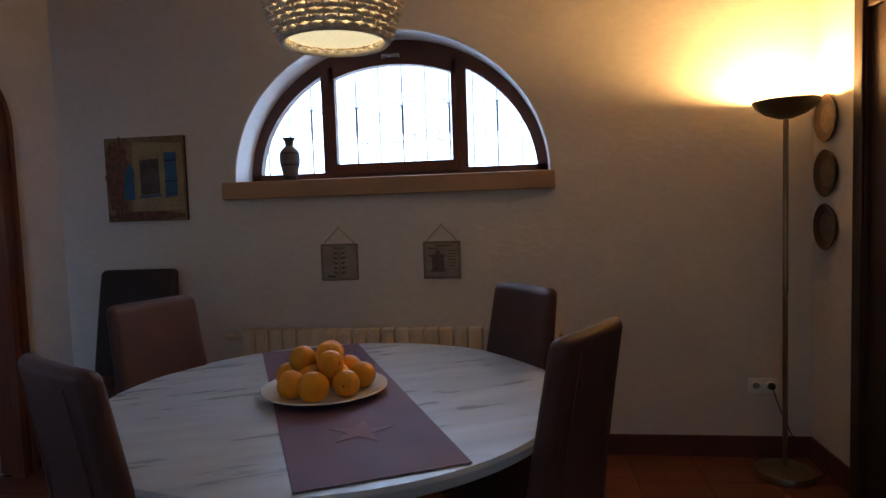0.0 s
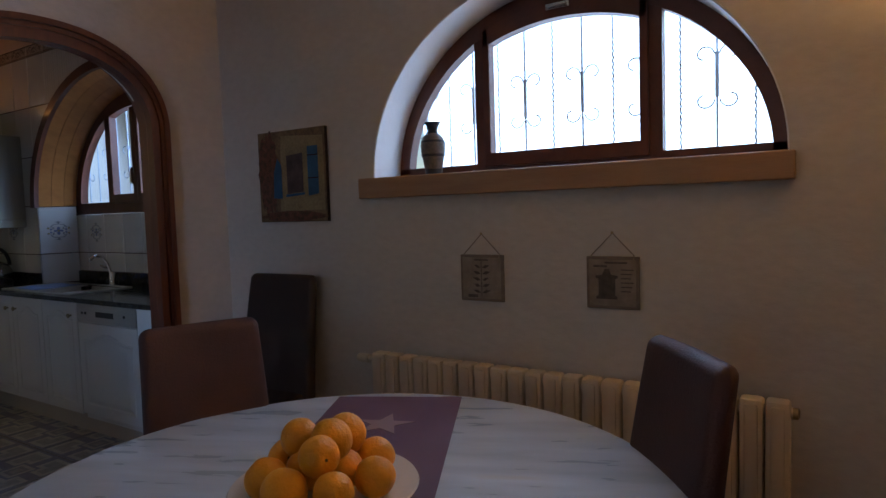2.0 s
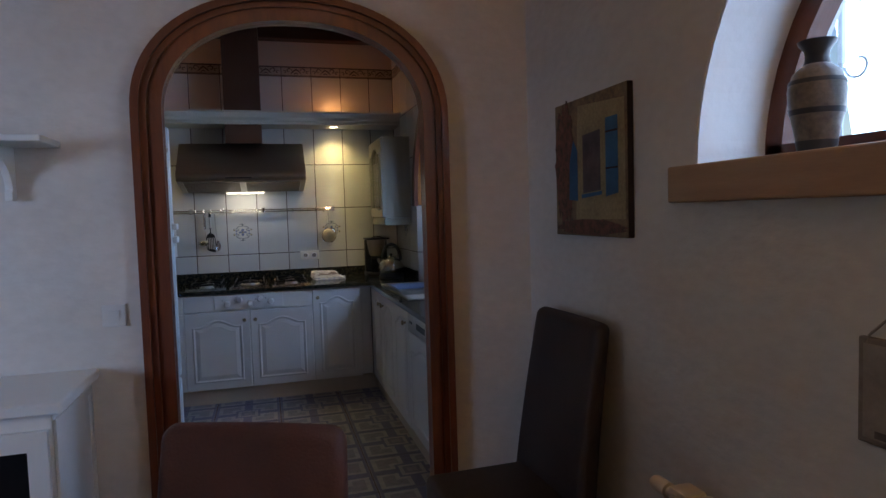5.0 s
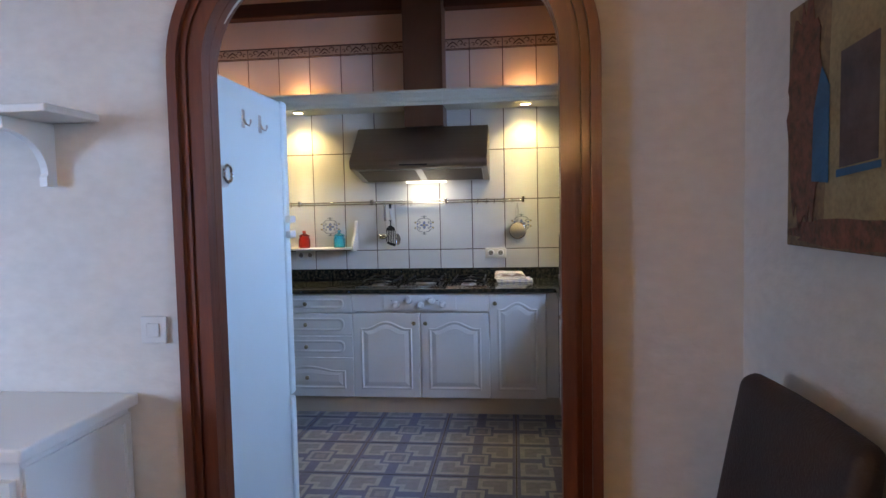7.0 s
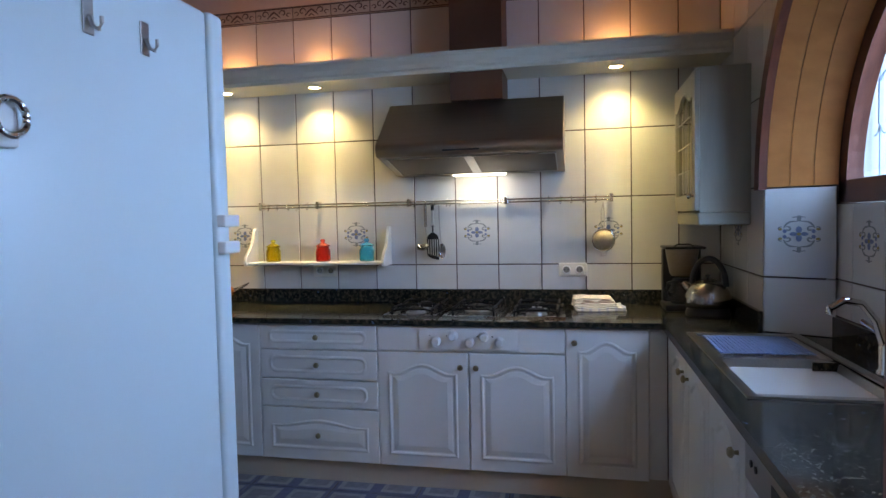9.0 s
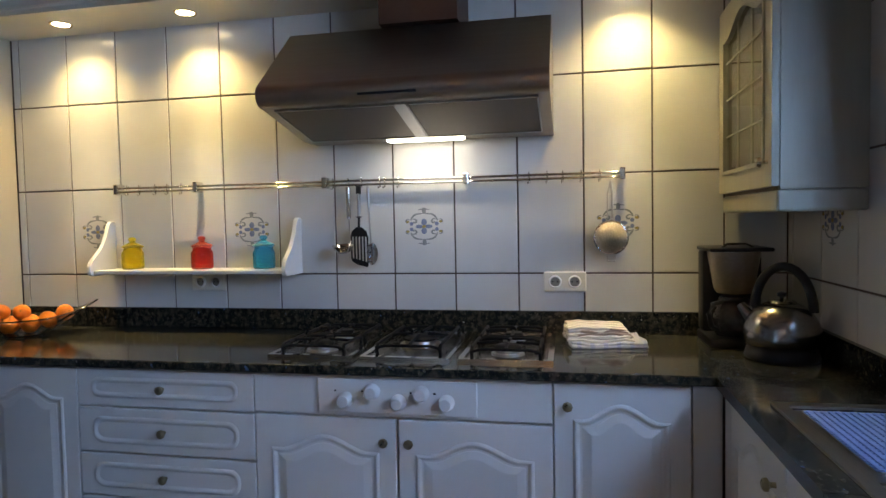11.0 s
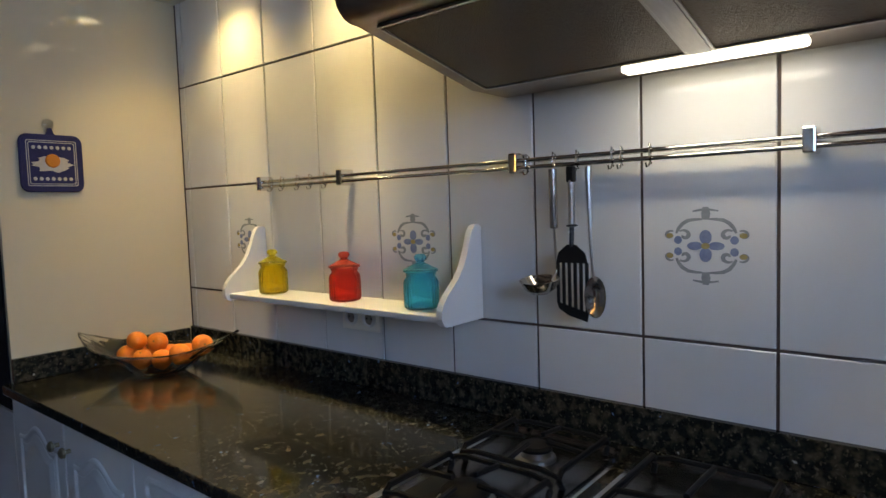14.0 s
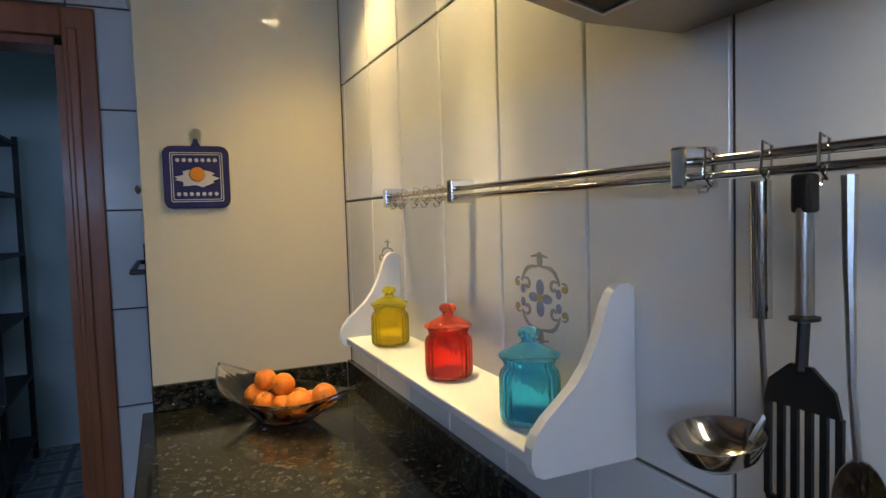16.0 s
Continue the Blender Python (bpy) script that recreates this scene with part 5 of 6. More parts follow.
def hob_module(y0, burners, group):
    h = thing("hob", pose(0, y0, 0.9055), "black and steel gas hob module with pan supports", "hob", group)
    w = 0.305
    part("steel_rim", ring([(-5.945, 0), (-5.44, 0), (-5.44, w), (-5.945, w)], [(-5.927, 0.018), (-5.458, 0.018), (-5.458, w - 0.018), (-5.927, w - 0.018)], 0, 0.010, "xyz"), CHROME, h, "polished steel rim")
    part("tray", box(-5.927, -5.458, 0.018, w - 0.018, 0.0005, 0.003), TRAY_STEEL, h, "polished steel tray")
    for x, r in burners:
        b = part("burner", lathe([(0, 0.003), (r * 1.25, 0.003), (r * 1.2, 0.010), (r * 0.95, 0.012), (r * 0.9, 0.024), (0, 0.024)], 28, m=pose(x, w / 2, 0)), STEEL, h, smooth=True)
        part("burner_cap", lathe([(0, 0.024), (r, 0.024), (r, 0.030), (r * 0.85, 0.035), (0, 0.036)], 28, m=pose(x, w / 2, 0)), BLACK_ENAMEL, b, "black burner cap", smooth=True)
    z = 0.038
    half = 0.105 if len(burners) == 2 else 0.19
    for x, r in burners:
        for y in (0.042, w - 0.042):
            a, b = max(-5.912, x - half), min(-5.470, x + half)
            part("pan_support", tube([(a + 0.012, y, 0.003), (a + 0.003, y, z * 0.45), (a, y, z - 0.012), (a + 0.012, y, z), (b - 0.012, y, z), (b, y, z - 0.012), (b - 0.003, y, z * 0.45), (b - 0.012, y, 0.003)], 0.0062, 7), BLACK_ENAMEL, h, "black enamelled pan support", smooth=True)
            e = w / 2 + (0.028 if y > w / 2 else -0.028)
            part("support_finger", tube([(x, y, z), (x, (y + e) / 2, z + 0.004), (x, e, z + 0.006)], 0.0055, 7), BLACK_ENAMEL, h, smooth=True)
        for q in (-1, 1):
            xe = max(-5.912, x - half) if q < 0 else min(-5.470, x + half)
            part("support_bar", tube([(xe, 0.042, z - 0.010), (xe, 0.075, z - 0.002), (xe, w - 0.075, z - 0.002), (xe, w - 0.042, z - 0.010)], 0.0055, 7), BLACK_ENAMEL, h, smooth=True)
            part("support_finger", tube([(xe, w / 2, z - 0.002), ((xe + x) / 2, w / 2, z + 0.004), (x + q * 0.03, w / 2, z + 0.006)], 0.0055, 7), BLACK_ENAMEL, h, smooth=True)


hob_module(1.682, ((-5.56, 0.045), (-5.80, 0.034)), "gas hob modules")
hob_module(2.012, ((-5.69, 0.062),), "gas hob modules")
hob_module(2.345, ((-5.56, 0.045), (-5.80, 0.034)), "gas hob modules")


def cooker_hood():
    h = thing("cooker_hood", Matrix(), "wide brushed steel cooker hood with a sloped front, lit below", "cooker hood")
    y0, y1 = 1.655, 2.648
    prof = [(-5.999, 1.69), (-5.86, 1.69), (-5.515, 1.762)] + [(-5.505 + 0.042 * math.cos(radians(a)), 1.804 + 0.042 * math.sin(radians(a))) for a in range(-84, 61, 12)] + [(-5.76, 2.085), (-5.775, 2.09), (-5.999, 2.09)]
    part("canopy", prism(prof, y0, y1, "xzy"), HOOD_STEEL, h, smooth=True)
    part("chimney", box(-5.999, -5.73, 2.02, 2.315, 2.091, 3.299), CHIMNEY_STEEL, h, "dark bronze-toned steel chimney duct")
    tilt = math.degrees(math.atan2(0.075, 0.36))

    def under(xa, xb, ya, yb, d0, d1):
        b = bmesh.new()
        box(0, xb - xa, ya, yb, -d1, -d0, bm=b)
        b.transform(pose(xa, 0, 1.69 + (xa + 5.86) * 0.075 / 0.36, 0, -tilt, 0))
        return b
    for ya, yb in ((1.70, 2.125), (2.175, 2.605)):
        f = part("grease_filter", under(-5.85, -5.53, ya, yb, 0.0005, 0.004), MESH_FILTER, h, "dark metal mesh grease filter")
        for k in range(2):
            part("filter_edge", under(-5.855 + 0.325 * k, -5.85 + 0.325 * k, ya - 0.005, yb + 0.005, 0.0005, 0.007), STEEL, f)
        for y in (ya - 0.005, yb):
            part("filter_edge", under(-5.85, -5.53, y, y + 0.005, 0.0005, 0.007), STEEL, f)
    part("centre_bar", under(-5.855, -5.51, 2.131, 2.169, 0.0005, 0.008), STEEL, h)
    part("lamp_cover", box(-5.90, -5.862, 2.0, 2.31, 1.674, 1.6895, 0.006), STRIP_GLOW, h, "glowing hood lamp cover")
    part("switch_strip", box(-5.476, -5.4625, 2.02, 2.22, 1.782, 1.79, 0.002), BLACK_PLASTIC, h)


cooker_hood()


def cornice():
    c = thing("light_cornice", Matrix(), "cream moulded cornice shelf with recessed spotlights", "cornice")
    prof = [(-5.999, 2.245), (-5.70, 2.245), (-5.70, 2.265), (-5.69, 2.275), (-5.69, 2.30), (-5.675, 2.325), (-5.665, 2.335), (-5.665, 2.352), (-5.70, 2.352), (-5.70, 2.285), (-5.999, 2.285)]
    for y0, y1 in ((0.135, 2.018), (2.317, 3.495)):
        part("board", prism(prof, y0, y1, "xzy"), CREAM_LACQUER, c)
    part("board", prism([(x, z) for x, z in prof if x > -5.725] + [(-5.725, 2.285), (-5.725, 2.245)], 2.019, 2.316, "xzy"), CREAM_LACQUER, c)
    for y in SPOT_Y:
        s = part("spotlight", lathe([(0.036, 0.0), (0.044, -0.004), (0.047, 0.0), (0.036, 0.004)], 28, m=pose(-5.85, y, 2.2445)), BRASS, c, "brass-ringed recessed spotlight", smooth=True)
        part("spot_lens", lathe([(0, 0), (0.035, 0), (0.035, 0.001), (0, 0.001)], 24, m=pose(-5.85, y, 2.2435)), SPOT_GLOW, s, "glowing spotlight lens")


cornice()


def tall_unit():
    t = thing("oven_cabinet", Matrix(), "tall white oven cabinet with a glossy cream side panel", "cabinet")
    part("side_panel", box(-5.999, -5.372, 0.112, 0.133, 0, 2.30, 0.002), PANEL, t, "glossy cream side panel")
    part("body", box(-5.999, -5.395, -0.55, 0.111, 0, 2.30), LACQUER, t)
    for z0, z1 in ((0.14, 0.80), (1.52, 2.28)):
        d = part("door", box(-5.394, -5.372, -0.545, 0.108, z0, z1, 0.003), LACQUER, t)
        part("knob", lathe([(0, 0), (0.007, 0), (0.006, 0.01), (0.0155, 0.017), (0.0155, 0.024), (0, 0.03)], 8, m=pose(-5.372, -0.2, 0.74 if z0 < 1 else 1.6, 0, 90, 0)), KNOB, d)
    o = part("oven", box(-5.394, -5.368, -0.545, 0.108, 0.81, 1.42, 0.003), BLACK_ENAMEL, t, "black glass built-in oven")
    part("oven_handle", tube([(-5.367, -0.48, 1.33), (-5.33, -0.48, 1.33), (-5.33, 0.05, 1.33), (-5.367, 0.05, 1.33)], 0.009, 8), BLACK_PLASTIC, o, smooth=True)
    part("oven_panel", box(-5.394, -5.366, -0.545, 0.108, 1.425, 1.515, 0.003), WHITE_PLASTIC, t, "white oven control panel")
    prof = [(-5.37, 2.245), (-5.36, 2.275), (-5.36, 2.30), (-5.345, 2.325), (-5.335, 2.352), (-5.40, 2.352), (-5.40, 2.302), (-5.371, 2.302)]
    part("cornice", prism(prof, -0.55, 0.14, "xzy"), CREAM_LACQUER, t)
    part("side_cornice", box(-5.664, -5.372, 0.134, 0.155, 2.245, 2.352, 0.004), CREAM_LACQUER, t)


tall_unit()


def wall_cabinet():
    w = thing("wall_cabinet", Matrix(), "cream wall cabinet with a leaded glass arched door", "cabinet")
    x0, x1, y0, y1 = -5.975, -5.36, 3.255, 3.4985
    part("bottom_board", box(x0, x1 - 0.019, y0 + 0.021, y1, 1.43, 1.446), CABINET_DIM_INSIDE, w)
    part("top_board", box(x0, x1 - 0.019, y0 + 0.021, y1, 2.09, 2.106), CABINET_DIM_INSIDE, w)
    part("far_side", box(x0, x0 + 0.016, y0 + 0.021, y1, 1.447, 2.089), CABINET_DIM_INSIDE, w)
    part("near_side", box(x1 - 0.018, x1, y0 + 0.021, y1, 1.43, 2.106, 0.002), DIMMED_CREAM, w)
    part("back_board", box(x0 + 0.017, x1 - 0.019, y1 - 0.008, y1, 1.447, 2.089), CABINET_DIM_INSIDE, w)
    part("shelf", box(x0 + 0.017, x1 - 0.019, y0 + 0.04, y1 - 0.01, 1.76, 1.775), CABINET_DIM_INSIDE, w)
    part("light_rail", box(x0, x1 + 0.004, y0 + 0.012, y1, 1.368, 1.429, 0.008), DIMMED_CREAM, w)
    xc, wd, hh = (x0 + x1) / 2, x1 - x0 - 0.004, 0.655
    outer = [(-wd / 2, 0), (wd / 2, 0), (wd / 2, hh)] + [(wd / 2 - wd * k / 16, hh) for k in range(17)]
    inn = [(x, z + 0.065) for x, z in cathedral(wd - 0.13, hh - 0.12, 0.06)]
    d = part("door", ring(outer, inn, 0, 0.02, "xzy"), DIMMED_CREAM, w)
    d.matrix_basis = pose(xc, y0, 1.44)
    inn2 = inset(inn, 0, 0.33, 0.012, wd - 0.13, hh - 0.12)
    part("door_moulding", ring(inn, inn2, -0.005, 0.012, "xzy"), DIMMED_CREAM, d, smooth=True)
    part("door_pane", prism(inn, 0.010, 0.013, "xzy"), GLASS, d, "clear leaded pane")
    for x in (-0.08, 0.08):
        part("lead_bar", box(x - 0.0022, x + 0.0022, 0.006, 0.0095, 0.07, 0.58), DIMMED_CREAM, d)
    for z in (0.2, 0.33, 0.46):
        part("lead_bar", box(-wd / 2 + 0.065, wd / 2 - 0.065, 0.0055, 0.0092, z - 0.0022, z + 0.0022), DIMMED_CREAM, d)
    part("knob", lathe([(0, 0), (0.007, 0), (0.006, 0.01), (0.016, 0.02), (0.012, 0.03), (0, 0.032)], 12, m=pose(wd / 2 - 0.035, -0.0005, 0.07, 90, 0, 0)), CHROME, d, "clear round knob")


wall_cabinet()


def fridge():
    f = thing("fridge", Matrix(), "tall white fridge-freezer standing beside the doorway", "fridge")
    part("body", box(-3.59, -2.90, 1.255, 1.862, 0.03, 1.925, 0.012, seg=3), FRIDGE, f, smooth=True)
    for z0, z1 in ((0.08, 0.655), (0.667, 1.93)):
        d = part("door", box(-3.655, -3.597, 1.25, 1.866, z0, z1, 0.012, seg=3), FRIDGE, f, smooth=True)
    part("hinge_block", box(-3.668, -3.60, 1.862, 1.885, 1.415, 1.445, 0.004), WHITE_PLASTIC, f)
    part("hinge_block", box(-3.668, -3.60, 1.862, 1.885, 1.35, 1.38, 0.004), WHITE_PLASTIC, f)
    part("kick_strip", box(-3.60, -2.95, 1.27, 1.85, 0.0, 0.03), BLACK_PLASTIC, f)
    for x, z in ((-3.215, 1.80), (-3.365, 1.80)):
        k = thing("adhesive_hook", pose(x, 1.8625, z), "small steel adhesive hook stuck on the fridge side", "hook", "fridge hooks")
        part("plate", box(-0.013, 0.013, 0.0003, 0.003, -0.033, 0.033, 0.002), STEEL, k)
        part("hook", tube([(0, 0.003, 0.0), (0, 0.012, -0.02), (0, 0.024, -0.026), (0, 0.03, -0.014), (0, 0.03, -0.004)], 0.004, 6), STEEL, k)
    o = thing("wall_opener", pose(-3.025, 1.8625, 1.59), "white and chrome round bottle opener fixed to the fridge", "bottle opener")
    part("mount", box(-0.025, 0.025, 0.0003, 0.016, -0.045, 0.03, 0.006), WHITE_PLASTIC, o)
    part("ring", tube([(0.028 * math.cos(a * math.pi / 12), 0.025, 0.028 * math.sin(a * math.pi / 12)) for a in range(24)], 0.006, 8, closed=True), CHROME, o, smooth=True)


fridge()


def sink():
    s = thing("sink", Matrix(), "stainless steel inset sink with drainer and basin", "sink")
    x0, x1, y0, y1 = -5.085, -4.095, 3.172, 3.615
    part("rim", ring([(x0, y0), (x1, y0), (x1, y1), (x0, y1)], [(x0 + 0.03, y0 + 0.03), (x1 - 0.03, y0 + 0.03), (x1 - 0.03, y1 - 0.03), (x0 + 0.03, y1 - 0.03)], 0.9055, 0.912, "xyz"), STEEL, s)
    part("drainer", box(x0 + 0.03, -4.64, y0 + 0.03, y1 - 0.03, 0.898, 0.903), STEEL, s)
    for k in range(10):
        y = y0 + 0.06 + k * 0.035
        part("drain_rib", tube([(x0 + 0.05, y, 0.904), (-4.67, y, 0.903)], 0.005, 6), STEEL, s)
    bas = bmesh.new()
    o, i = rounded(0.51, 0.385, 0.06), rounded(0.44, 0.31, 0.06)
    ring([(x - 4.385, y + 3.3935) for x, y in o], [(x * 0.97 - 4.385, y * 0.97 + 3.3935) for x, y in o], 0.89, 0.9, "xyz", bm=bas)
    tops = [bas.verts.new((x * 0.97 - 4.385, y * 0.97 + 3.3935, 0.90)) for x, y in o]
    lows = [bas.verts.new((x - 4.385, y + 3.3935, 0.75)) for x, y in i]
    n = len(tops)
    for k in range(n):
        bas.faces.new((tops[k], tops[(k + 1) % n], lows[(k + 1) % n], lows[k]))
    bas.faces.new(lows)
    part("basin", bas, STEEL, s, smooth=True)
    part("plug_hole", lathe([(0, 0.0), (0.03, 0.0), (0.035, 0.003), (0, 0.003)], 20, m=pose(-4.385, 3.3935, 0.7505)), BLACK_PLASTIC, s)
    m = thing("dish_mat", Matrix(), "pale blue plastic grid mat lying on the sink drainer", "mat")
    for k in range(24):
        x = -5.015 + k * 0.0145
        part("strand", box(x, x + 0.009, 3.222, 3.545, 0.9095, 0.9115), MAT_BLUE, m)
    for k in range(21):
        y = 3.226 + k * 0.0152
        part("cross_strand", box(-5.015, -4.67, y, y + 0.009, 0.9117, 0.9135), MAT_BLUE, m)
    f = thing("tap", pose(-4.42, 3.655, 0.906), "chrome mixer tap behind the sink", "tap")
    part("body", lathe([(0, 0), (0.027, 0), (0.027, 0.012), (0.021, 0.02), (0.021, 0.09), (0.016, 0.1), (0, 0.1)], 20), CHROME, f, smooth=True)
    part("spout", tube([(0, 0, 0.06), (0, -0.03, 0.17), (0, -0.07, 0.225), (0, -0.12, 0.235), (0, -0.16, 0.21), (0, -0.165, 0.19)], 0.012, 10), CHROME, f, smooth=True)
    part("lever", tube([(0, 0, 0.1), (-0.02, 0, 0.12), (-0.12, -0.02, 0.15)], 0.008, 8), CHROME, f, smooth=True)


sink()


def jar_shelf():
    s = thing("jar_shelf", Matrix(), "white wooden shelf with scrolled ends holding three glass jars", "shelf")
    part("board", box(-5.998, -5.845, 0.66, 1.56, 1.155, 1.172, 0.003), LACQUER, s)
    for y in (0.648, 1.561):
        pts = [(-5.998 + d, z) for d, z in ((0, 1.147), (0.148, 1.147), (0.160, 1.153), (0.166, 1.168), (0.165, 1.188), (0.158, 1.204), (0.142, 1.222), (0.120, 1.240), (0.097, 1.260), (0.078, 1.284), (0.064, 1.310), (0.054, 1.334), (0.046, 1.358), (0.037, 1.375), (0.025, 1.385), (0.010, 1.386), (0, 1.380))]
        part("side", prism(pts, y - 0.009, y + 0.009, "xzy"), LACQUER, s)


jar_shelf()


def jar(y, mat, label):
    j = thing("glass_jar", pose(-5.915, y, 1.1725) @ Matrix.Diagonal((0.86, 0.86, 0.84, 1)), label, "jar", "coloured glass jars")
    prof = [(0, 0.002), (0.046, 0.002), (0.052, 0.007), (0.0535, 0.016), (0.0535, 0.080), (0.051, 0.090), (0.045, 0.098), (0.0425, 0.103), (0.046, 0.106), (0.046, 0.112)]
    inner = [(0.041, 0.112), (0.0385, 0.102), (0.042, 0.096), (0.048, 0.086), (0.0495, 0.078), (0.0495, 0.014), (0.046, 0.010), (0, 0.009)]
    part("body", lathe(prof + inner, 120, flute=24, depth=0.045), mat, j, smooth=True)
    part("lid", lathe([(0, 0.113), (0.047, 0.113), (0.0525, 0.116), (0.0535, 0.120), (0.050, 0.124), (0.040, 0.128), (0.028, 0.135), (0.017, 0.140), (0.0115, 0.145), (0.014, 0.149), (0.019, 0.155), (0.019, 0.162), (0.013, 0.168), (0, 0.170)], 40), mat, j, smooth=True)


jar(0.805, YELLOW_GLASS, "ribbed yellow glass jar with a knobbed lid")
jar(1.145, RED_GLASS, "ribbed red glass jar with a knobbed lid")
jar(1.435, BLUE_GLASS, "ribbed turquoise glass jar with a knobbed lid")


def utensil_rail():
    r = thing("utensil_rail", Matrix(), "chrome double utensil rail fixed along the tiled wall", "rail")
    for z, x in ((1.534, -5.958), (1.517, -5.955)):
        part("rod", tube([(x, 0.70, z), (x, 2.91, z)], 0.005, 10), CHROME, r, smooth=True)
    for y in (0.705, 1.10, 1.70, 2.30, 2.905):
        part("bracket", box(-5.998, -5.945, y - 0.011, y + 0.011, 1.505, 1.552, 0.004), CHROME, r)
    for y in (0.76, 0.82, 0.90, 0.96, 1.03, 1.735, 1.803, 1.86, 1.94, 1.96, 2.02, 2.55, 2.62, 2.68, 2.75, 2.82):
        h = thing("rail_hook", pose(-5.955, y, 1.518), "small chrome hook hanging on the rail", "hook", "rail hooks")
        part("wire", tube([(0, 0.004, -0.012), (0.010, 0.003, 0.0), (0.004, 0.001, 0.028), (-0.009, 0, 0.024), (-0.010, -0.001, 0.0), (0.0, -0.002, -0.017), (0.009, -0.003, -0.018), (0.012, -0.003, -0.010)], 0.0018, 5), CHROME, h, smooth=True)


utensil_rail()


def utensils():
    l = thing("ladle", pose(-5.945, 1.806, 1.508), "steel soup ladle hanging from the rail", "ladle")
    part("grip", tube([(0, 0, 0.0), (0, 0.001, -0.13)], 0.0095, 12), UTENSIL_STEEL, l, smooth=True)
    part("handle", tube([(0, 0, -0.12), (0, 0.004, -0.19), (0.003, 0.008, -0.222), (0.02, 0.006, -0.245)], 0.0032, 6), STEEL, l, smooth=True)
    part("bowl", lathe([(0, -0.034), (0.02, -0.031), (0.036, -0.019), (0.045, 0.0), (0.043, 0.0), (0.034, -0.017), (0.019, -0.028), (0, -0.031)], 40, m=pose(0.045, -0.012, -0.240, 0, 8, 0)), UTENSIL_STEEL, l, smooth=True)
    s = thing("slotted_turner", pose(-5.945, 1.851, 1.512) @ Matrix.Diagonal((1, 0.88, 1, 1)), "black slotted turner with a steel handle hanging from the rail", "spatula")
    part("cap", box(-0.008, 0.008, -0.011, 0.011, -0.035, 0.0, 0.004), BLACK_PLASTIC, s)
    part("handle", tube([(0, 0, -0.03), (0, 0, -0.125)], 0.0085, 10), STEEL, s, smooth=True)
    part("collar", lathe([(0.006, 0), (0.014, 0.002), (0.014, 0.005), (0.006, 0.007)], 14, m=pose(0, 0, -0.132)), BLACK_PLASTIC, s)
    part("shank", tube([(0, 0, -0.125), (0.004, 0, -0.175)], 0.006, 8), BLACK_PLASTIC, s)
    part("blade_top", prism([(-0.042, -0.21), (-0.036, -0.188), (-0.012, -0.17), (0.012, -0.17), (0.036, -0.188), (0.042, -0.21)], 0.002, 0.006, "yzx"), BLACK_PLASTIC, s)
    for k in range(6):
        y = -0.042 + k * 0.0157
        part("blade_slat", box(0.002, 0.006, y, y + 0.0075, -0.30 - 0.004 * k, -0.209), BLACK_PLASTIC, s)
    part("blade_tip", prism([(-0.042, -0.297), (0.044, -0.317), (0.04, -0.337), (-0.01, -0.326), (-0.036, -0.312)], 0.002, 0.006, "yzx"), BLACK_PLASTIC, s)
    p = thing("serving_spoon", pose(-5.942, 1.897, 1.508), "steel serving spoon hanging from the rail", "spoon")
    part("handle", tube([(0, -0.005, 0.0), (0.004, -0.002, -0.08), (0.006, 0.002, -0.17), (0.004, 0.006, -0.235)], 0.0055, 8, taper=[1.2, 0.9, 0.6, 0.6]), STEEL, p, smooth=True)
    b = lathe([(0, -0.012), (0.014, -0.009), (0.026, 0.0), (0.0245, 0.0), (0.013, -0.007), (0, -0.0098)], 24)
    b.transform(pose(0.006, 0.010, -0.277, 90, 0, 100) @ Matrix.Diagonal((0.9, 1.75, 1.0, 1)))
    part("bowl", b, UTENSIL_STEEL, p, smooth=True)
    t = thing("strainer", pose(-5.945, 2.86, 1.50), "round wire mesh strainer hanging from the rail", "strainer")
    part("handle", tube([(0, 0.0, 0.0), (0.003, 0.006, -0.05), (0.003, 0.006, -0.14)], 0.0045, 6), STEEL, t, smooth=True)
    part("handle_wire", tube([(0, 0.0, 0.0), (0.003, -0.012, -0.05), (0.003, -0.012, -0.14)], 0.003, 6), STEEL, t, smooth=True)
    part("rim", tube([(0.008, 0.061 * math.cos(a * math.pi / 20), -0.215 + 0.061 * math.sin(a * math.pi / 20)) for a in range(40)], 0.0055, 8, closed=True), CHROME, t, smooth=True)
    part("mesh_bowl", lathe([(0.060, 0.0), (0.055, 0.016), (0.041, 0.03), (0.02, 0.037), (0, 0.038), (0, 0.0365), (0.02, 0.0355), (0.040, 0.0285), (0.054, 0.015), (0.059, 0.0)], 32, m=pose(0.008, 0, -0.215, 0, 90, 0)), surface("strainer_mesh", (0.55, 0.48, 0.36), (0.34, 0.3, 0.22), rough=0.4, metal=0.8, scale=200, bump=0.5, bump_scale=500), t, smooth=True)
    part("rest_hook", tube([(0.008, 0.015, -0.285), (0.012, 0.014, -0.305), (0.012, -0.014, -0.305), (0.008, -0.015, -0.285)], 0.003, 6), STEEL, t)


utensils()


def double_socket(y):
    s = thing("wall_socket", pose(-6.0, y, 1.11), "cream double wall socket on the kitchen tiles", "socket", "kitchen sockets")
    part("plate", box(0.0005, 0.011, -0.083, 0.083, -0.04, 0.04, 0.005), CREAM_PLASTIC, s)
    for dy in (-0.038, 0.038):
        socket_face(s, dy, pose(0.0112, dy, 0, 0, 90, 0) @ pose(0, 0, 0, 0, 0, 90))


double_socket(2.685)
double_socket(1.125)


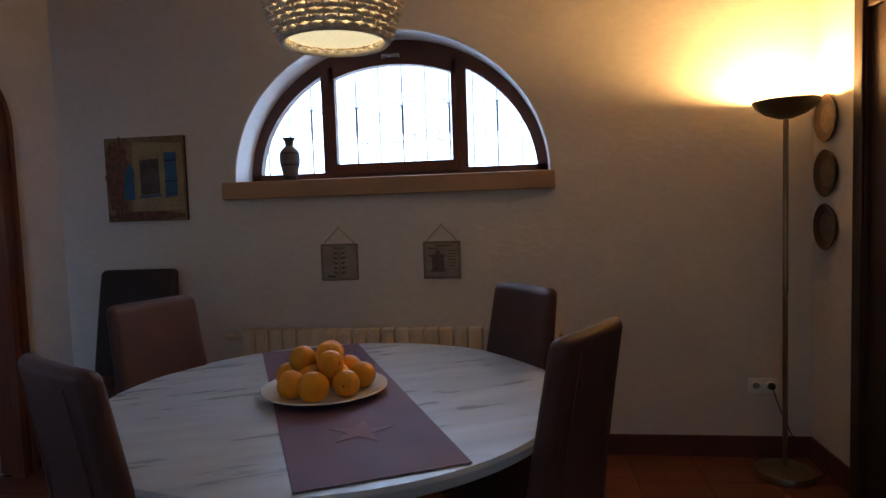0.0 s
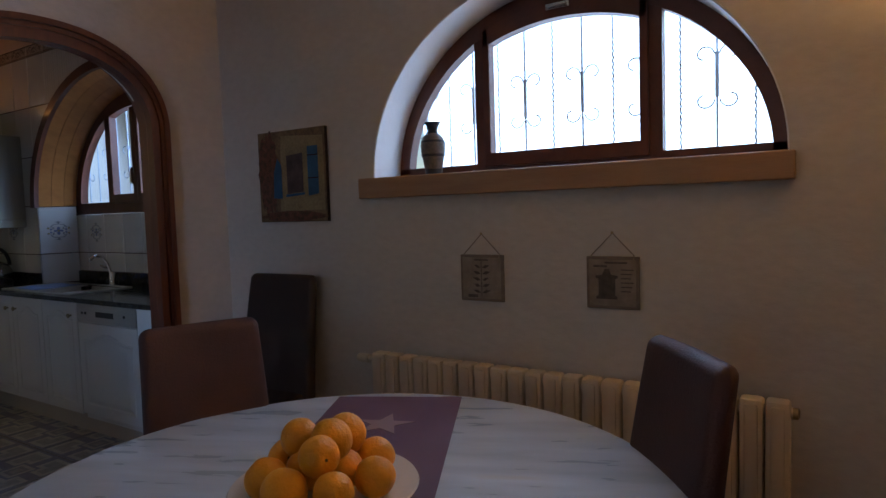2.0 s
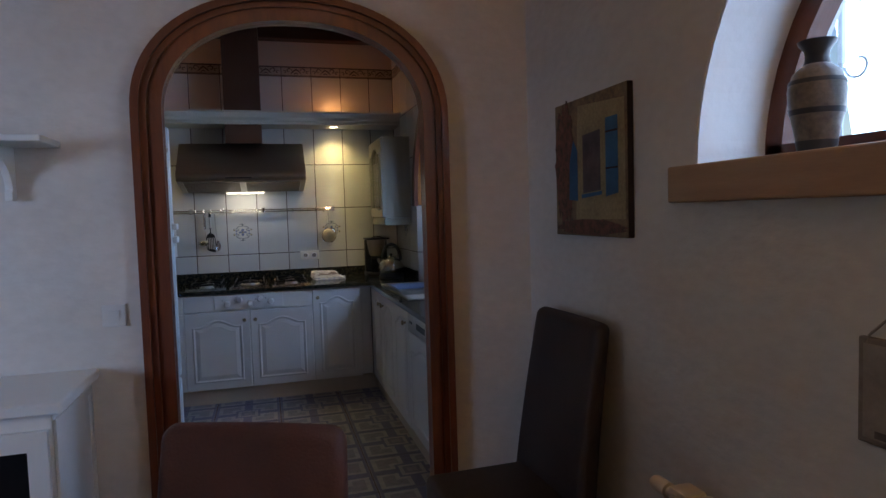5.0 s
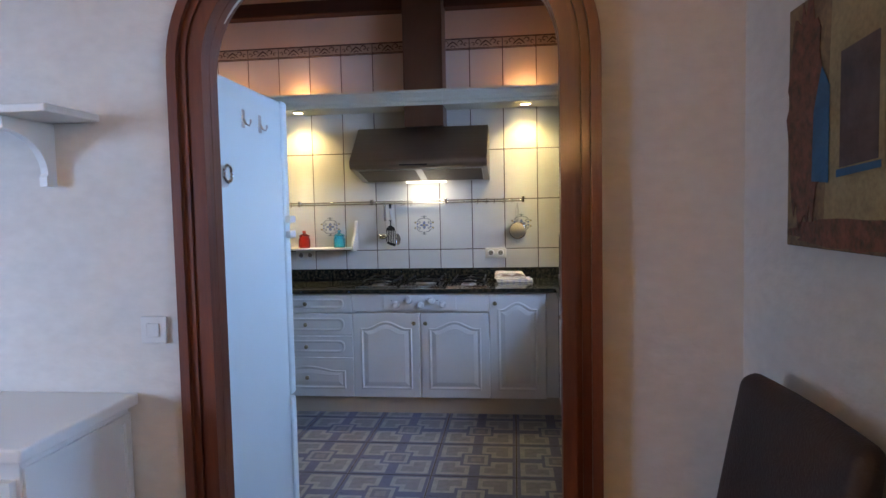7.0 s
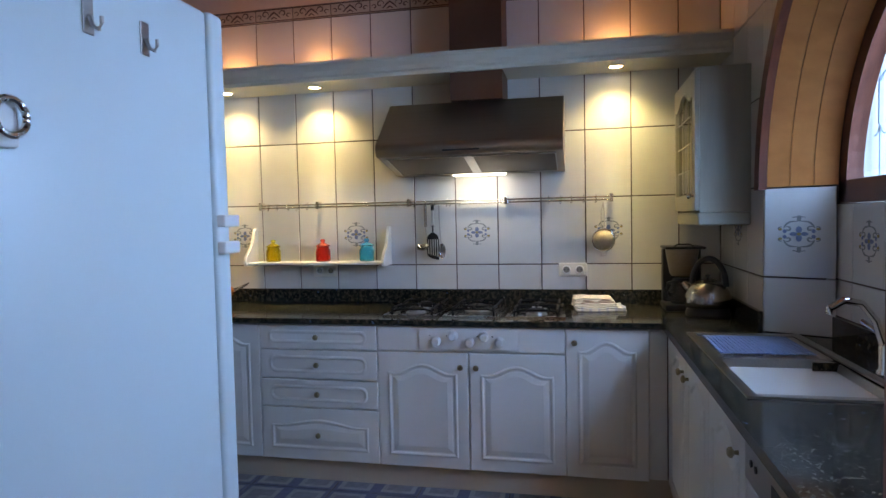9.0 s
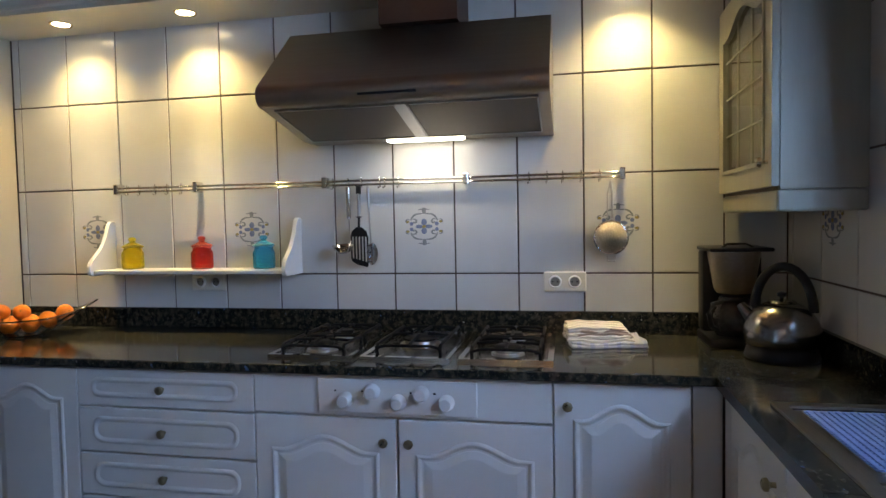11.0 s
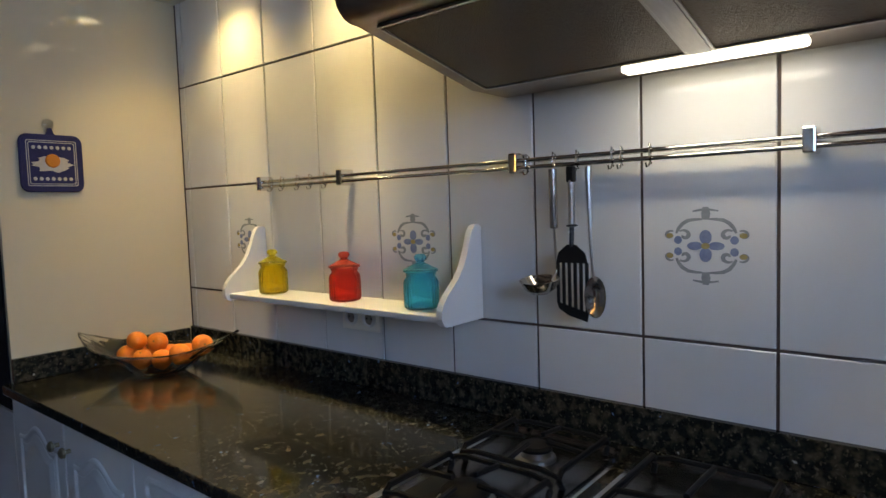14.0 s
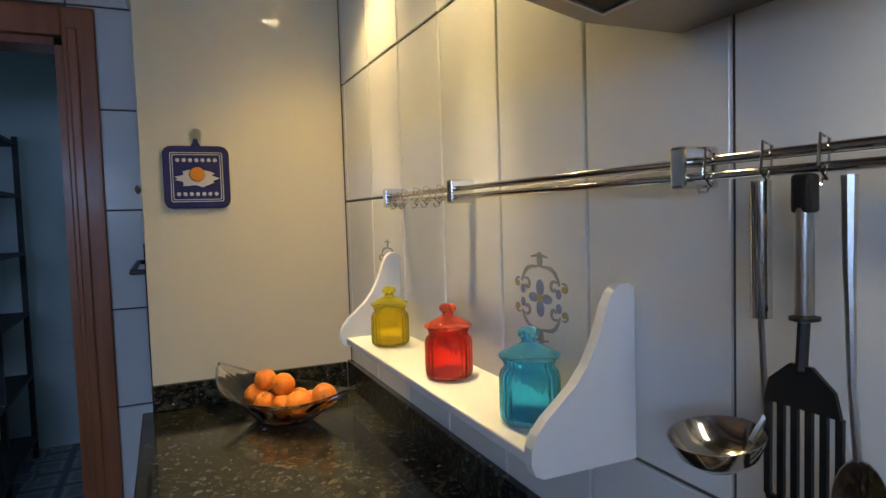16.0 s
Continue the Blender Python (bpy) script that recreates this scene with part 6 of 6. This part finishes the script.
def towel():
    t = thing("folded_towel", pose(-5.79, 2.815, 0.9055, 0, 0, 6), "folded striped kitchen towels lying on the worktop", "towel")
    layers = [(0.265, 0.19, TOWEL_BLUE, 0.0, 0.014), (0.262, 0.185, TOWEL_BLUE, 0.0, 0.012)] + [(0.235 - 0.008 * k, 0.165 - 0.005 * k, TOWEL, -0.002 * k, -0.016 - 0.002 * k) for k in range(5)]
    for k, (w, d, mat, dx, dy) in enumerate(layers):
        z0, z1 = 0.0098 * k, 0.0098 * k + 0.0105
        b = box(dx - d / 2, dx + d / 2, dy - w / 2, dy + w / 2, z0, z1, 0.0045, seg=3)
        bmesh.ops.subdivide_edges(b, edges=[e for e in b.edges if e.calc_length() > 0.06], cuts=8, use_grid_fill=True)
        for v in b.verts:
            v.co.z += 0.009 * noise.noise(Vector((v.co.x * 16, v.co.y * 20, k * 0.45))) * (1 if k else 0.3)
            v.co.x += 0.016 * noise.noise(Vector((v.co.y * 12, k * 5, 1)))
            v.co.y += 0.012 * noise.noise(Vector((v.co.x * 12, k * 4, 7)))
            v.co.z = max(v.co.z, 0.0)
        part("fold", b, mat, t, smooth=True)


towel()


def coffee_maker():
    c = thing("coffee_maker", pose(-5.85, 3.27, 0.9055, 0, 0, 90), "black filter coffee maker with a glass jug", "coffee maker")
    part("base", box(-0.10, 0.10, -0.13, 0.10, 0.0, 0.035, 0.008), BLACK_PLASTIC, c, smooth=True)
    part("tower", box(-0.095, 0.105, 0.02, 0.10, 0.035, 0.33, 0.01), BLACK_PLASTIC, c, smooth=True)
    part("filter_housing", lathe([(0, 0.185), (0.055, 0.185), (0.065, 0.2), (0.085, 0.315), (0.085, 0.33), (0, 0.33)], 32, m=pose(-0.005, -0.045, 0)), HOOD_STEEL, c, "brushed steel filter housing", smooth=True)
    part("lid", box(-0.10, 0.105, -0.125, 0.10, 0.331, 0.345, 0.006), BLACK_PLASTIC, c, smooth=True)
    part("vent_loop", tube([(-0.05, -0.08, 0.345), (-0.03, -0.06, 0.356), (0.03, -0.06, 0.356), (0.05, -0.08, 0.345)], 0.004, 6), BLACK_PLASTIC, c)
    j = part("jug", lathe([(0, 0.038), (0.058, 0.038), (0.068, 0.06), (0.07, 0.1), (0.055, 0.145), (0.048, 0.16), (0.045, 0.16), (0.052, 0.143), (0.067, 0.1), (0.065, 0.061), (0.056, 0.041), (0, 0.041)], 36, m=pose(-0.005, -0.045, 0)), GLASS, c, "clear glass jug", smooth=True)
    part("jug_lid", lathe([(0, 0.16), (0.05, 0.16), (0.045, 0.172), (0, 0.175)], 28, m=pose(-0.005, -0.045, 0)), BLACK_PLASTIC, j, smooth=True)
    part("jug_handle", tube([(-0.05, -0.07, 0.155), (-0.085, -0.10, 0.15), (-0.10, -0.11, 0.12), (-0.09, -0.105, 0.075), (-0.065, -0.085, 0.06)], 0.009, 8), BLACK_PLASTIC, j, smooth=True)


coffee_maker()


def kettle():
    k = thing("kettle", pose(-5.605, 3.358, 0.9255, 0, 0, 60) @ Matrix.Diagonal((0.95, 0.95, 0.93, 1)), "brushed steel whistling kettle with a black arched handle", "kettle")
    part("body", lathe([(0, 0.025), (0.106, 0.025), (0.115, 0.034), (0.119, 0.055), (0.116, 0.085), (0.107, 0.112), (0.092, 0.137), (0.072, 0.156), (0.054, 0.166), (0.045, 0.169), (0, 0.169)], 64), KETTLE_STEEL, k, smooth=True)
    part("stand", lathe([(0, -0.0205), (0.112, -0.0205), (0.115, -0.012), (0.108, 0.012), (0.10, 0.024), (0, 0.024)], 40), BLACK_PLASTIC, k, smooth=True)
    part("lid", lathe([(0, 0.1695), (0.046, 0.1695), (0.04, 0.176), (0, 0.179)], 28), KETTLE_STEEL, k, smooth=True)
    part("lid_knob", lathe([(0, 0.178), (0.006, 0.178), (0.006, 0.186), (0.014, 0.192), (0.014, 0.202), (0, 0.208)], 18), BLACK_PLASTIC, k, smooth=True)
    part("spout", tube([(-0.085, 0, 0.10), (-0.115, 0, 0.135), (-0.13, 0, 0.155)], 0.019, 12, taper=[1.3, 1.0, 0.8]), KETTLE_STEEL, k, smooth=True)
    pts = [(0.088 * math.cos(a) + 0.005, 0, 0.142 + 0.150 * math.sin(a)) for a in [math.pi * i / 16 * 0.98 for i in range(17)]]
    part("handle", tube(pts, 0.0155, 10), BLACK_PLASTIC, k, "black arched handle", smooth=True)


kettle()


def glass_bowl():
    b = thing("glass_bowl", pose(-5.72, 0.41, 0.9055, 0, 0, 124), "boat-shaped clear glass bowl filled with small oranges", "bowl")
    bm = bmesh.new()
    n, k = 96, 12
    rows = []
    for inner in (0, 1):
        for j in range(k + 1) if not inner else range(k, -1, -1):
            t = j / k
            ring_v = []
            for i in range(n):
                a = 2 * math.pi * i / n
                end = abs(math.cos(a)) ** 3
                facet = 1 + 0.016 * math.cos(20 * a) * (1 - 0.7 * t) * (1 - inner)
                grow = 0.75 * t + 0.25 * t * t
                rx = 0.085 + (0.285 - 0.085) * grow - 0.006 * inner
                ry = 0.062 + (0.130 - 0.062) * t - 0.006 * inner
                side = math.copysign(abs(math.sin(a)) ** (1 + 0.75 * t), math.sin(a))
                z = (0.010 if inner else 0.002) + (0.072 + 0.060 * end) * t ** (1.0 + 0.15 * end) - 0.006 * inner * t
                ring_v.append(bm.verts.new((rx * facet * math.cos(a), ry * facet * side, z)))
            rows.append(ring_v)
    for p, q in zip(rows, rows[1:]):
        for i in range(n):
            bm.faces.new((p[i], p[(i + 1) % n], q[(i + 1) % n], q[i]))
    bm.faces.new(rows[0])
    bm.faces.new(rows[-1])
    rim_line = [(v.co.x * 0.988, v.co.y * 0.988, v.co.z + 0.001) for v in rows[k]]
    part("bowl_glass", bm, BOWL_GLASS, b, smooth=True)
    part("rim", tube(rim_line, 0.0042, 6, closed=True), GLASS, b, "bright rounded glass rim", smooth=True)
    rng = random.Random(11)
    m0 = pose(-5.72, 0.41, 0.9055, 0, 0, 124)
    for i, (x, y, z) in enumerate(((-0.105, -0.010, 0.060), (-0.048, 0.034, 0.050), (-0.040, -0.034, 0.050), (0.024, 0.034, 0.050), (0.030, -0.034, 0.050), (0.092, 0.020, 0.058), (0.100, -0.044, 0.070), (-0.074, 0.000, 0.106), (-0.002, 0.002, 0.100), (0.158, -0.002, 0.090))):
        fruit("orange", ORANGE, 0.033 + 0.003 * rng.random(), "small bright orange in the glass bowl", m0 @ pose(x, y, z, 300 * rng.random(), 300 * rng.random(), 0), "oranges in the glass bowl", i * 2.7)


glass_bowl()


def pot_holder():
    p = thing("pot_holder", pose(-5.53, 0.1335, 1.62), "navy quilted pot holder with a fried egg on a hook", "pot holder")
    b = part("pad", prism(rounded(0.178, 0.178, 0.022), 0.001, 0.014, "xzy", bev=0.004), FELT_BLUE, p)
    part("piping", tube([(x, 0.0085, z) for x, z in rounded(0.182, 0.182, 0.022)], 0.0055, 6, closed=True), FELT_BLUE, b, smooth=True)
    for s in (0.152, 0.14):
        part("white_line", ring(rounded(s, s, 0.006, 3), rounded(s - 0.0045, s - 0.0045, 0.005, 3), 0.0142, 0.0152, "xzy"), FELT_WHITE, b, "white stitched border")
    for z in (0.052, -0.052):
        for i in range(7):
            part("dot", lathe([(0, 0), (0.0062, 0), (0.005, 0.002), (0, 0.0025)], 10, m=pose(-0.054 + 0.018 * i, 0.0142, z, -90, 0, 0)), FELT_WHITE, b)
    rng = random.Random(5)
    egg = [(0.06 * math.cos(2 * math.pi * i / 28) * (0.9 + 0.22 * math.sin(i * 1.9)), -0.004 + 0.026 * math.sin(2 * math.pi * i / 28) * (0.95 + 0.2 * math.cos(i * 1.3))) for i in range(28)]
    e = part("egg_white", prism(egg, 0.0142, 0.018, "xzy", bev=0.0015), FELT_WHITE, b, "white felt egg")
    part("yolk", lathe([(0, 0), (0.023, 0), (0.02, 0.006), (0.01, 0.009), (0, 0.0095)], 24, m=pose(0.0, 0.018, 0.008, -90, 0, 0)), YOLK, e, "orange felt yolk", smooth=True)
    part("loop", prism([(-0.018, 0.09), (0.018, 0.09), (0.008, 0.108), (0.006, 0.118), (-0.006, 0.118), (-0.008, 0.108)], 0.004, 0.010, "xzy"), FELT_BLUE, p)
    part("suction_hook", lathe([(0, 0), (0.021, 0), (0.019, 0.003), (0.008, 0.006), (0.005, 0.014), (0, 0.014)], 24, m=pose(0, 0.0005, 0.13, -90, 0, 0)), GLASS, p, "clear suction hook", smooth=True)


pot_holder()


# ---- pantry doorway and rack ----
pd = tagged(new("door_3"), "orange varnished pantry door casing, door open", "door frame", kind="structure")
part("casing_board", box(-5.225, -5.113, -0.555, -0.528, 0, 2.306, 0.006), DOOR_PINE, pd)
part("casing_bead", box(-5.165, -5.13, -0.527, -0.515, 0, 2.225, 0.006), DOOR_PINE, pd)
part("head_board", box(-5.112, -4.19, -0.555, -0.528, 2.195, 2.306, 0.006), DOOR_PINE, pd)
part("casing_board", box(-4.30, -4.19, -0.555, -0.528, 0, 2.193, 0.006), DOOR_PINE, pd)
part("jamb", box(-5.1125, -5.085, -0.72, -0.556, 0, 2.165), DOOR_PINE, pd)
part("head_jamb", box(-5.084, -4.30, -0.72, -0.556, 2.166, 2.194), DOOR_PINE, pd)
part("latch_plate", box(-5.0845, -5.081, -0.66, -0.63, 1.0, 1.12), BRASS, pd)


def rack():
    r = thing("storage_rack", Matrix(), "dark storage rack with empty shelves in the pantry", "rack")
    for z in (0.12, 0.52, 0.92, 1.30, 1.66, 1.98):
        part("shelf", box(-4.62, -4.16, -2.45, -0.95, z, z + 0.02), RACK, r)
    for x in (-4.62, -4.19):
        for y in (-2.45, -1.7, -0.98):
            part("post", box(x, x + 0.03, y, y + 0.03, 0, 2.04), RACK, r)
    part("back_panel", box(-4.158, -4.152, -2.45, -0.95, 0.1, 2.03), RACK, r)


rack()


# ---- wall and floor pieces ----
P, H0, Y0, ZC = 0.2588, 0.392, 0.432, 1.143
GAP = 0.0068
_cache = {}


def tile_mesh(w, h, depth, mat, key):
    """One tile lying in x-y, its face up, with a small cushion edge."""
    k = (round(w, 4), round(h, 4), key)
    if k not in _cache:
        c = 0.003
        vs, fs = [], []
        for ww, hh, z in ((w, h, 0), (w, h, depth - 0.0015), (w - c, h - c, depth)):
            vs += [(-ww / 2, -hh / 2, z), (ww / 2, -hh / 2, z), (ww / 2, hh / 2, z), (-ww / 2, hh / 2, z)]
        for l in (0, 4):
            fs += [(l + i, l + (i + 1) % 4, l + 4 + (i + 1) % 4, l + 4 + i) for i in range(4)]
        fs.append((8, 9, 10, 11))
        me = bpy.data.meshes.new(key)
        me.from_pydata(vs, [], fs)
        me.materials.append(mat)
        _cache[k] = me
    return _cache[k]


def tile(parent, name, m, u0, u1, v0, v1, mat=None, depth=0.006):
    if u1 - u0 < 0.008 or v1 - v0 < 0.008:
        return None
    o = new(name, tile_mesh(u1 - u0 - GAP, v1 - v0 - GAP, depth, mat or TILE, name))
    o.parent = parent
    o.matrix_basis = m @ Matrix.Translation(((u0 + u1) / 2, (v0 + v1) / 2, 0))
    return o


def cuts(lo, hi, origin, step):
    k = math.ceil((lo - origin) / step - 1e-6)
    c = [lo]
    while origin + k * step < hi - 1e-6:
        if origin + k * step > lo + 0.012:
            c.append(origin + k * step)
        k += 1
    return list(zip(c, c[1:] + [hi]))


ROWS_Z = cuts(0.905, ZC + 4 * H0, ZC, H0)
BACK = pose(-6.006, 0, 0, 90, 0, 90)          # u along +y, v up, face to +x
SIDE_M = pose(0, 3.506, 0, 90, 0, 0)          # u along +x, v up, face to -y
for v0, v1 in ROWS_Z:
    for u0, u1 in cuts(0.135, 3.50, Y0, P):
        tile(wall_kitchen_back, "tile", BACK, u0, u1, v0, v1)


def in_arch(u, v):
    return abs(u - KWIN_C) < KWIN_A and (v < 1.53 or ((u - KWIN_C) / KWIN_A) ** 2 + ((v - 1.53) / 0.96) ** 2 < 1)


for v0, v1 in ROWS_Z:
    for u0, u1 in cuts(-6.0, -2.875, -5.17, P):
        hits = [in_arch(u, v) for u in (u0 + 0.01, u1 - 0.01) for v in (v0 + 0.01, v1 - 0.01)]
        if not any(hits):
            tile(wall_kitchen_window, "tile", SIDE_M, u0, u1, v0, v1)
        elif not all(hits) and v0 > 1.5:
            # tiles cut to the arch: the part outside it
            n = 8
            for i in range(n):
                ua, ub = u0 + (u1 - u0) * i / n, u0 + (u1 - u0) * (i + 1) / n
                q = max(0.0, 1 - min(abs(ua - KWIN_C), abs(ub - KWIN_C), key=abs) ** 2 / (KWIN_A + 0.03) ** 2)
                zc = 1.53 + 0.99 * math.sqrt(q) if q > 0 else 0
                if zc < v1 - 0.02:
                    o = new("cut_tile", tile_mesh(ub - ua, v1 - max(v0, zc) - GAP, 0.0055, TILE, "cut_tile"))
                    o.parent = wall_kitchen_window
                    o.matrix_basis = SIDE_M @ Matrix.Translation(((ua + ub) / 2, (v1 + max(v0, zc)) / 2, 0))
# alcove below the window: back and two cheeks
structure("wall_alcove", box(KWIN_C - KWIN_A, KWIN_C + KWIN_A, 3.752, 3.86, 0.87, 1.452), GROUT, "white tiled alcove wall below the kitchen window", "wall")
alcove = bpy.data.objects["wall_alcove"]
ALC = pose(0, 3.752, 0, 90, 0, 0)
for v0, v1 in ((0.993, 1.145), (1.145, 1.453)):
    for u0, u1 in cuts(KWIN_C - KWIN_A, KWIN_C + KWIN_A, -5.17, P):
        tile(alcove, "tile", ALC, u0, u1, v0, v1)
CHK = pose(KWIN_C - KWIN_A, 3.503, 0, 90, 0, 60.8)
for v0, v1 in ((0.905, 1.145), (1.145, 1.526)):
    tile(wall_kitchen_window, "tile", CHK, 0.0, 0.272, v0, v1)
CHK2 = pose(KWIN_C + KWIN_A, 3.503, 0, 90, 0, -60.8)
for v0, v1 in ((0.905, 1.145), (1.145, 1.526)):
    tile(wall_kitchen_window, "tile", CHK2, -0.272, 0.0, v0, v1)
PAN = pose(0, -0.556, 0, 90, 0, 180)
for v0, v1 in cuts(0.0, 2.705, ZC, H0):
    for u0, u1 in cuts(2.875, 6.0, 5.13, P):
        if u0 > 5.12 or u1 < 4.32 or v0 > 2.25:
            tile(wall_pantry_door, "tile", PAN, u0, min(u1, 6.0), v0, v1)


# ornaments on every third tile, and the border course
def ribbon(pts, w, d0, d1, bm, taper=True):
    """A flat painted stroke along points."""
    n = len(pts)
    a, b = [], []
    for i, (x, y) in enumerate(pts):
        p, q = pts[max(0, i - 1)], pts[min(n - 1, i + 1)]
        dx, dy = q[0] - p[0], q[1] - p[1]
        l = math.hypot(dx, dy) or 1
        ww = w * (0.35 + 0.65 * math.sin(math.pi * min(1, (i + 0.6) / n))) if taper else w
        a.append((x - dy / l * ww / 2, y + dx / l * ww / 2))
        b.append((x + dy / l * ww / 2, y - dx / l * ww / 2))
    return ring(a, b, d0, d1, "xyz", bm=bm, closed=False)


def spiral(cx, cy, r, a0, turn, n=14):
    return [(cx + r * (1 - 0.75 * i / n) * math.cos(a0 + turn * i / n), cy + r * (1 - 0.75 * i / n) * math.sin(a0 + turn * i / n)) for i in range(n + 1)]


def blob(bm, cx, cy, rx, ry, d0=0.0, d1=0.0008, n=14):
    return prism([(cx + rx * math.cos(2 * math.pi * k / n), cy + ry * math.sin(2 * math.pi * k / n)) for k in range(n)], d0, d1, "xyz", bm=bm)


def ornament(parent, m):
    g, f, oc = bmesh.new(), bmesh.new(), bmesh.new()
    for sx in (-1, 1):
        for sy in (-1, 1):
            arm = [(0.051, 0.026), (0.047, 0.036), (0.040, 0.046), (0.030, 0.0525), (0.018, 0.0545), (0.006, 0.055)]
            ribbon([(sx * x, sy * y) for x, y in arm], 0.0075, 0, 0.0008, g)
            ribbon([(sx * x, sy * y) for x, y in spiral(0.037, 0.022, 0.0115, 0.8, 5.4)], 0.0075, 0, 0.0008, g)
            ribbon([(sx * x, sy * y) for x, y in spiral(0.062, 0.022, 0.0100, 2.2, -5.0)], 0.006, 0, 0.0008, g)
            blob(f, sx * 0.048, sy * 0.012, 0.007, 0.0085)
            blob(oc, sx * 0.0625, sy * 0.021, 0.0065, 0.0055, 0.0009, 0.0013)
    for sy in (-1, 1):
        ribbon([(0, sy * 0.054), (0.0005, sy * 0.066), (0, sy * 0.080)], 0.016, 0, 0.0008, g)
        ribbon([(-0.022, sy * 0.0715), (-0.008, sy * 0.074), (0, sy * 0.0745), (0.008, sy * 0.074), (0.022, sy * 0.0715)], 0.0055, 0.0002, 0.001, g)
        blob(f, 0, sy * 0.018, 0.0105, 0.015)
        blob(f, sy * 0.018, 0, 0.014, 0.0085)
    blob(oc, 0, 0, 0.0075, 0.0065, 0.0009, 0.0014)
    o = part("ornament", g, ORNAMENT, parent, "grey-green painted scroll ornament")
    o.matrix_basis = m @ Matrix.Diagonal((1.12, 0.97, 1.0, 1))
    part("flower", f, ORNAMENT_BLUE, o, "blue painted flower")
    part("ochre_dots", oc, ORNAMENT_OCHRE, o, "ochre painted dots")


for k in (0.5, 3.5, 6.5, 9.5):
    ornament(wall_kitchen_back, BACK @ pose(Y0 + P * k, ZC + H0 * 0.5, 0.0062))
for u in (-5.60,):
    ornament(wall_kitchen_window, SIDE_M @ pose(u, ZC + H0 * 0.5, 0.0062))
ornament(wall_kitchen_window, CHK @ pose(0.135, 1.33, 0.0062))
for u in (-4.77, -3.98):
    ornament(alcove, ALC @ pose(u, 1.31, 0.0062))

_scroll = bmesh.new()
for s in (-1, 1):
    ribbon([(s * x, y) for x, y in spiral(0.062, 0.006, 0.026, 3.3, -5.6)], 0.008, 0, 0.0015, _scroll)
    ribbon([(s * x, y) for x, y in spiral(0.100, -0.008, 0.017, 0.4, 5.0)], 0.007, 0, 0.0015, _scroll)
ribbon([(-0.045, -0.02), (-0.02, 0.004), (0, 0.018), (0.02, 0.004), (0.045, -0.02)], 0.011, 0, 0.0015, _scroll)
ribbon([(-0.02, -0.024), (0, -0.012), (0.02, -0.024)], 0.009, 0, 0.0015, _scroll)
for y in (-0.036, 0.036):
    box(-0.126, 0.126, y - 0.003, y + 0.003, 0, 0.0015, bm=_scroll)
_sm = bpy.data.meshes.new("scroll")
_scroll.to_mesh(_sm)
_scroll.free()
_sm.materials.append(BORDER_BROWN)
for wall, m, lo, hi, org in ((wall_kitchen_back, BACK, 0.135, 3.50, Y0), (wall_kitchen_window, SIDE_M, -6.0, -2.88, -5.17)):
    for u0, u1 in cuts(lo, hi, org, P):
        t = tile(wall, "border_tile", m, u0, u1, ZC + 4 * H0, ZC + 4 * H0 + 0.088, BORDER_TILE)
        if t and u1 - u0 > 0.2:
            s = new("scroll", _sm)
            s.parent = t
            s.location = (0, 0, 0.0063)

# floors
F = 0.468
for i, (x0, x1) in enumerate(cuts(-6.0, -2.88, -5.048 - F / 2, F)):
    for y0, y1 in cuts(-2.6, 3.5, 2.125 - F / 2, F):
        cx, cy = (x0 + x1) / 2, (y0 + y1) / 2
        if x1 < -5.45 and y0 > -0.6:
            continue
        tile(floor_kitchen, "floor_tile", pose(0, 0, -0.004), x0, x1, y0, y1, FLOOR_TILE, 0.004)
for x0, x1 in cuts(-2.78, 1.47, -2.78, 0.33):
    for y0, y1 in cuts(-2.4, 3.44, 3.44 - 0.33 * 30, 0.33):
        tile(floor_dining, "floor_tile", pose(0, 0, -0.004), x0, x1, y0, y1, TERRACOTTA, 0.004)
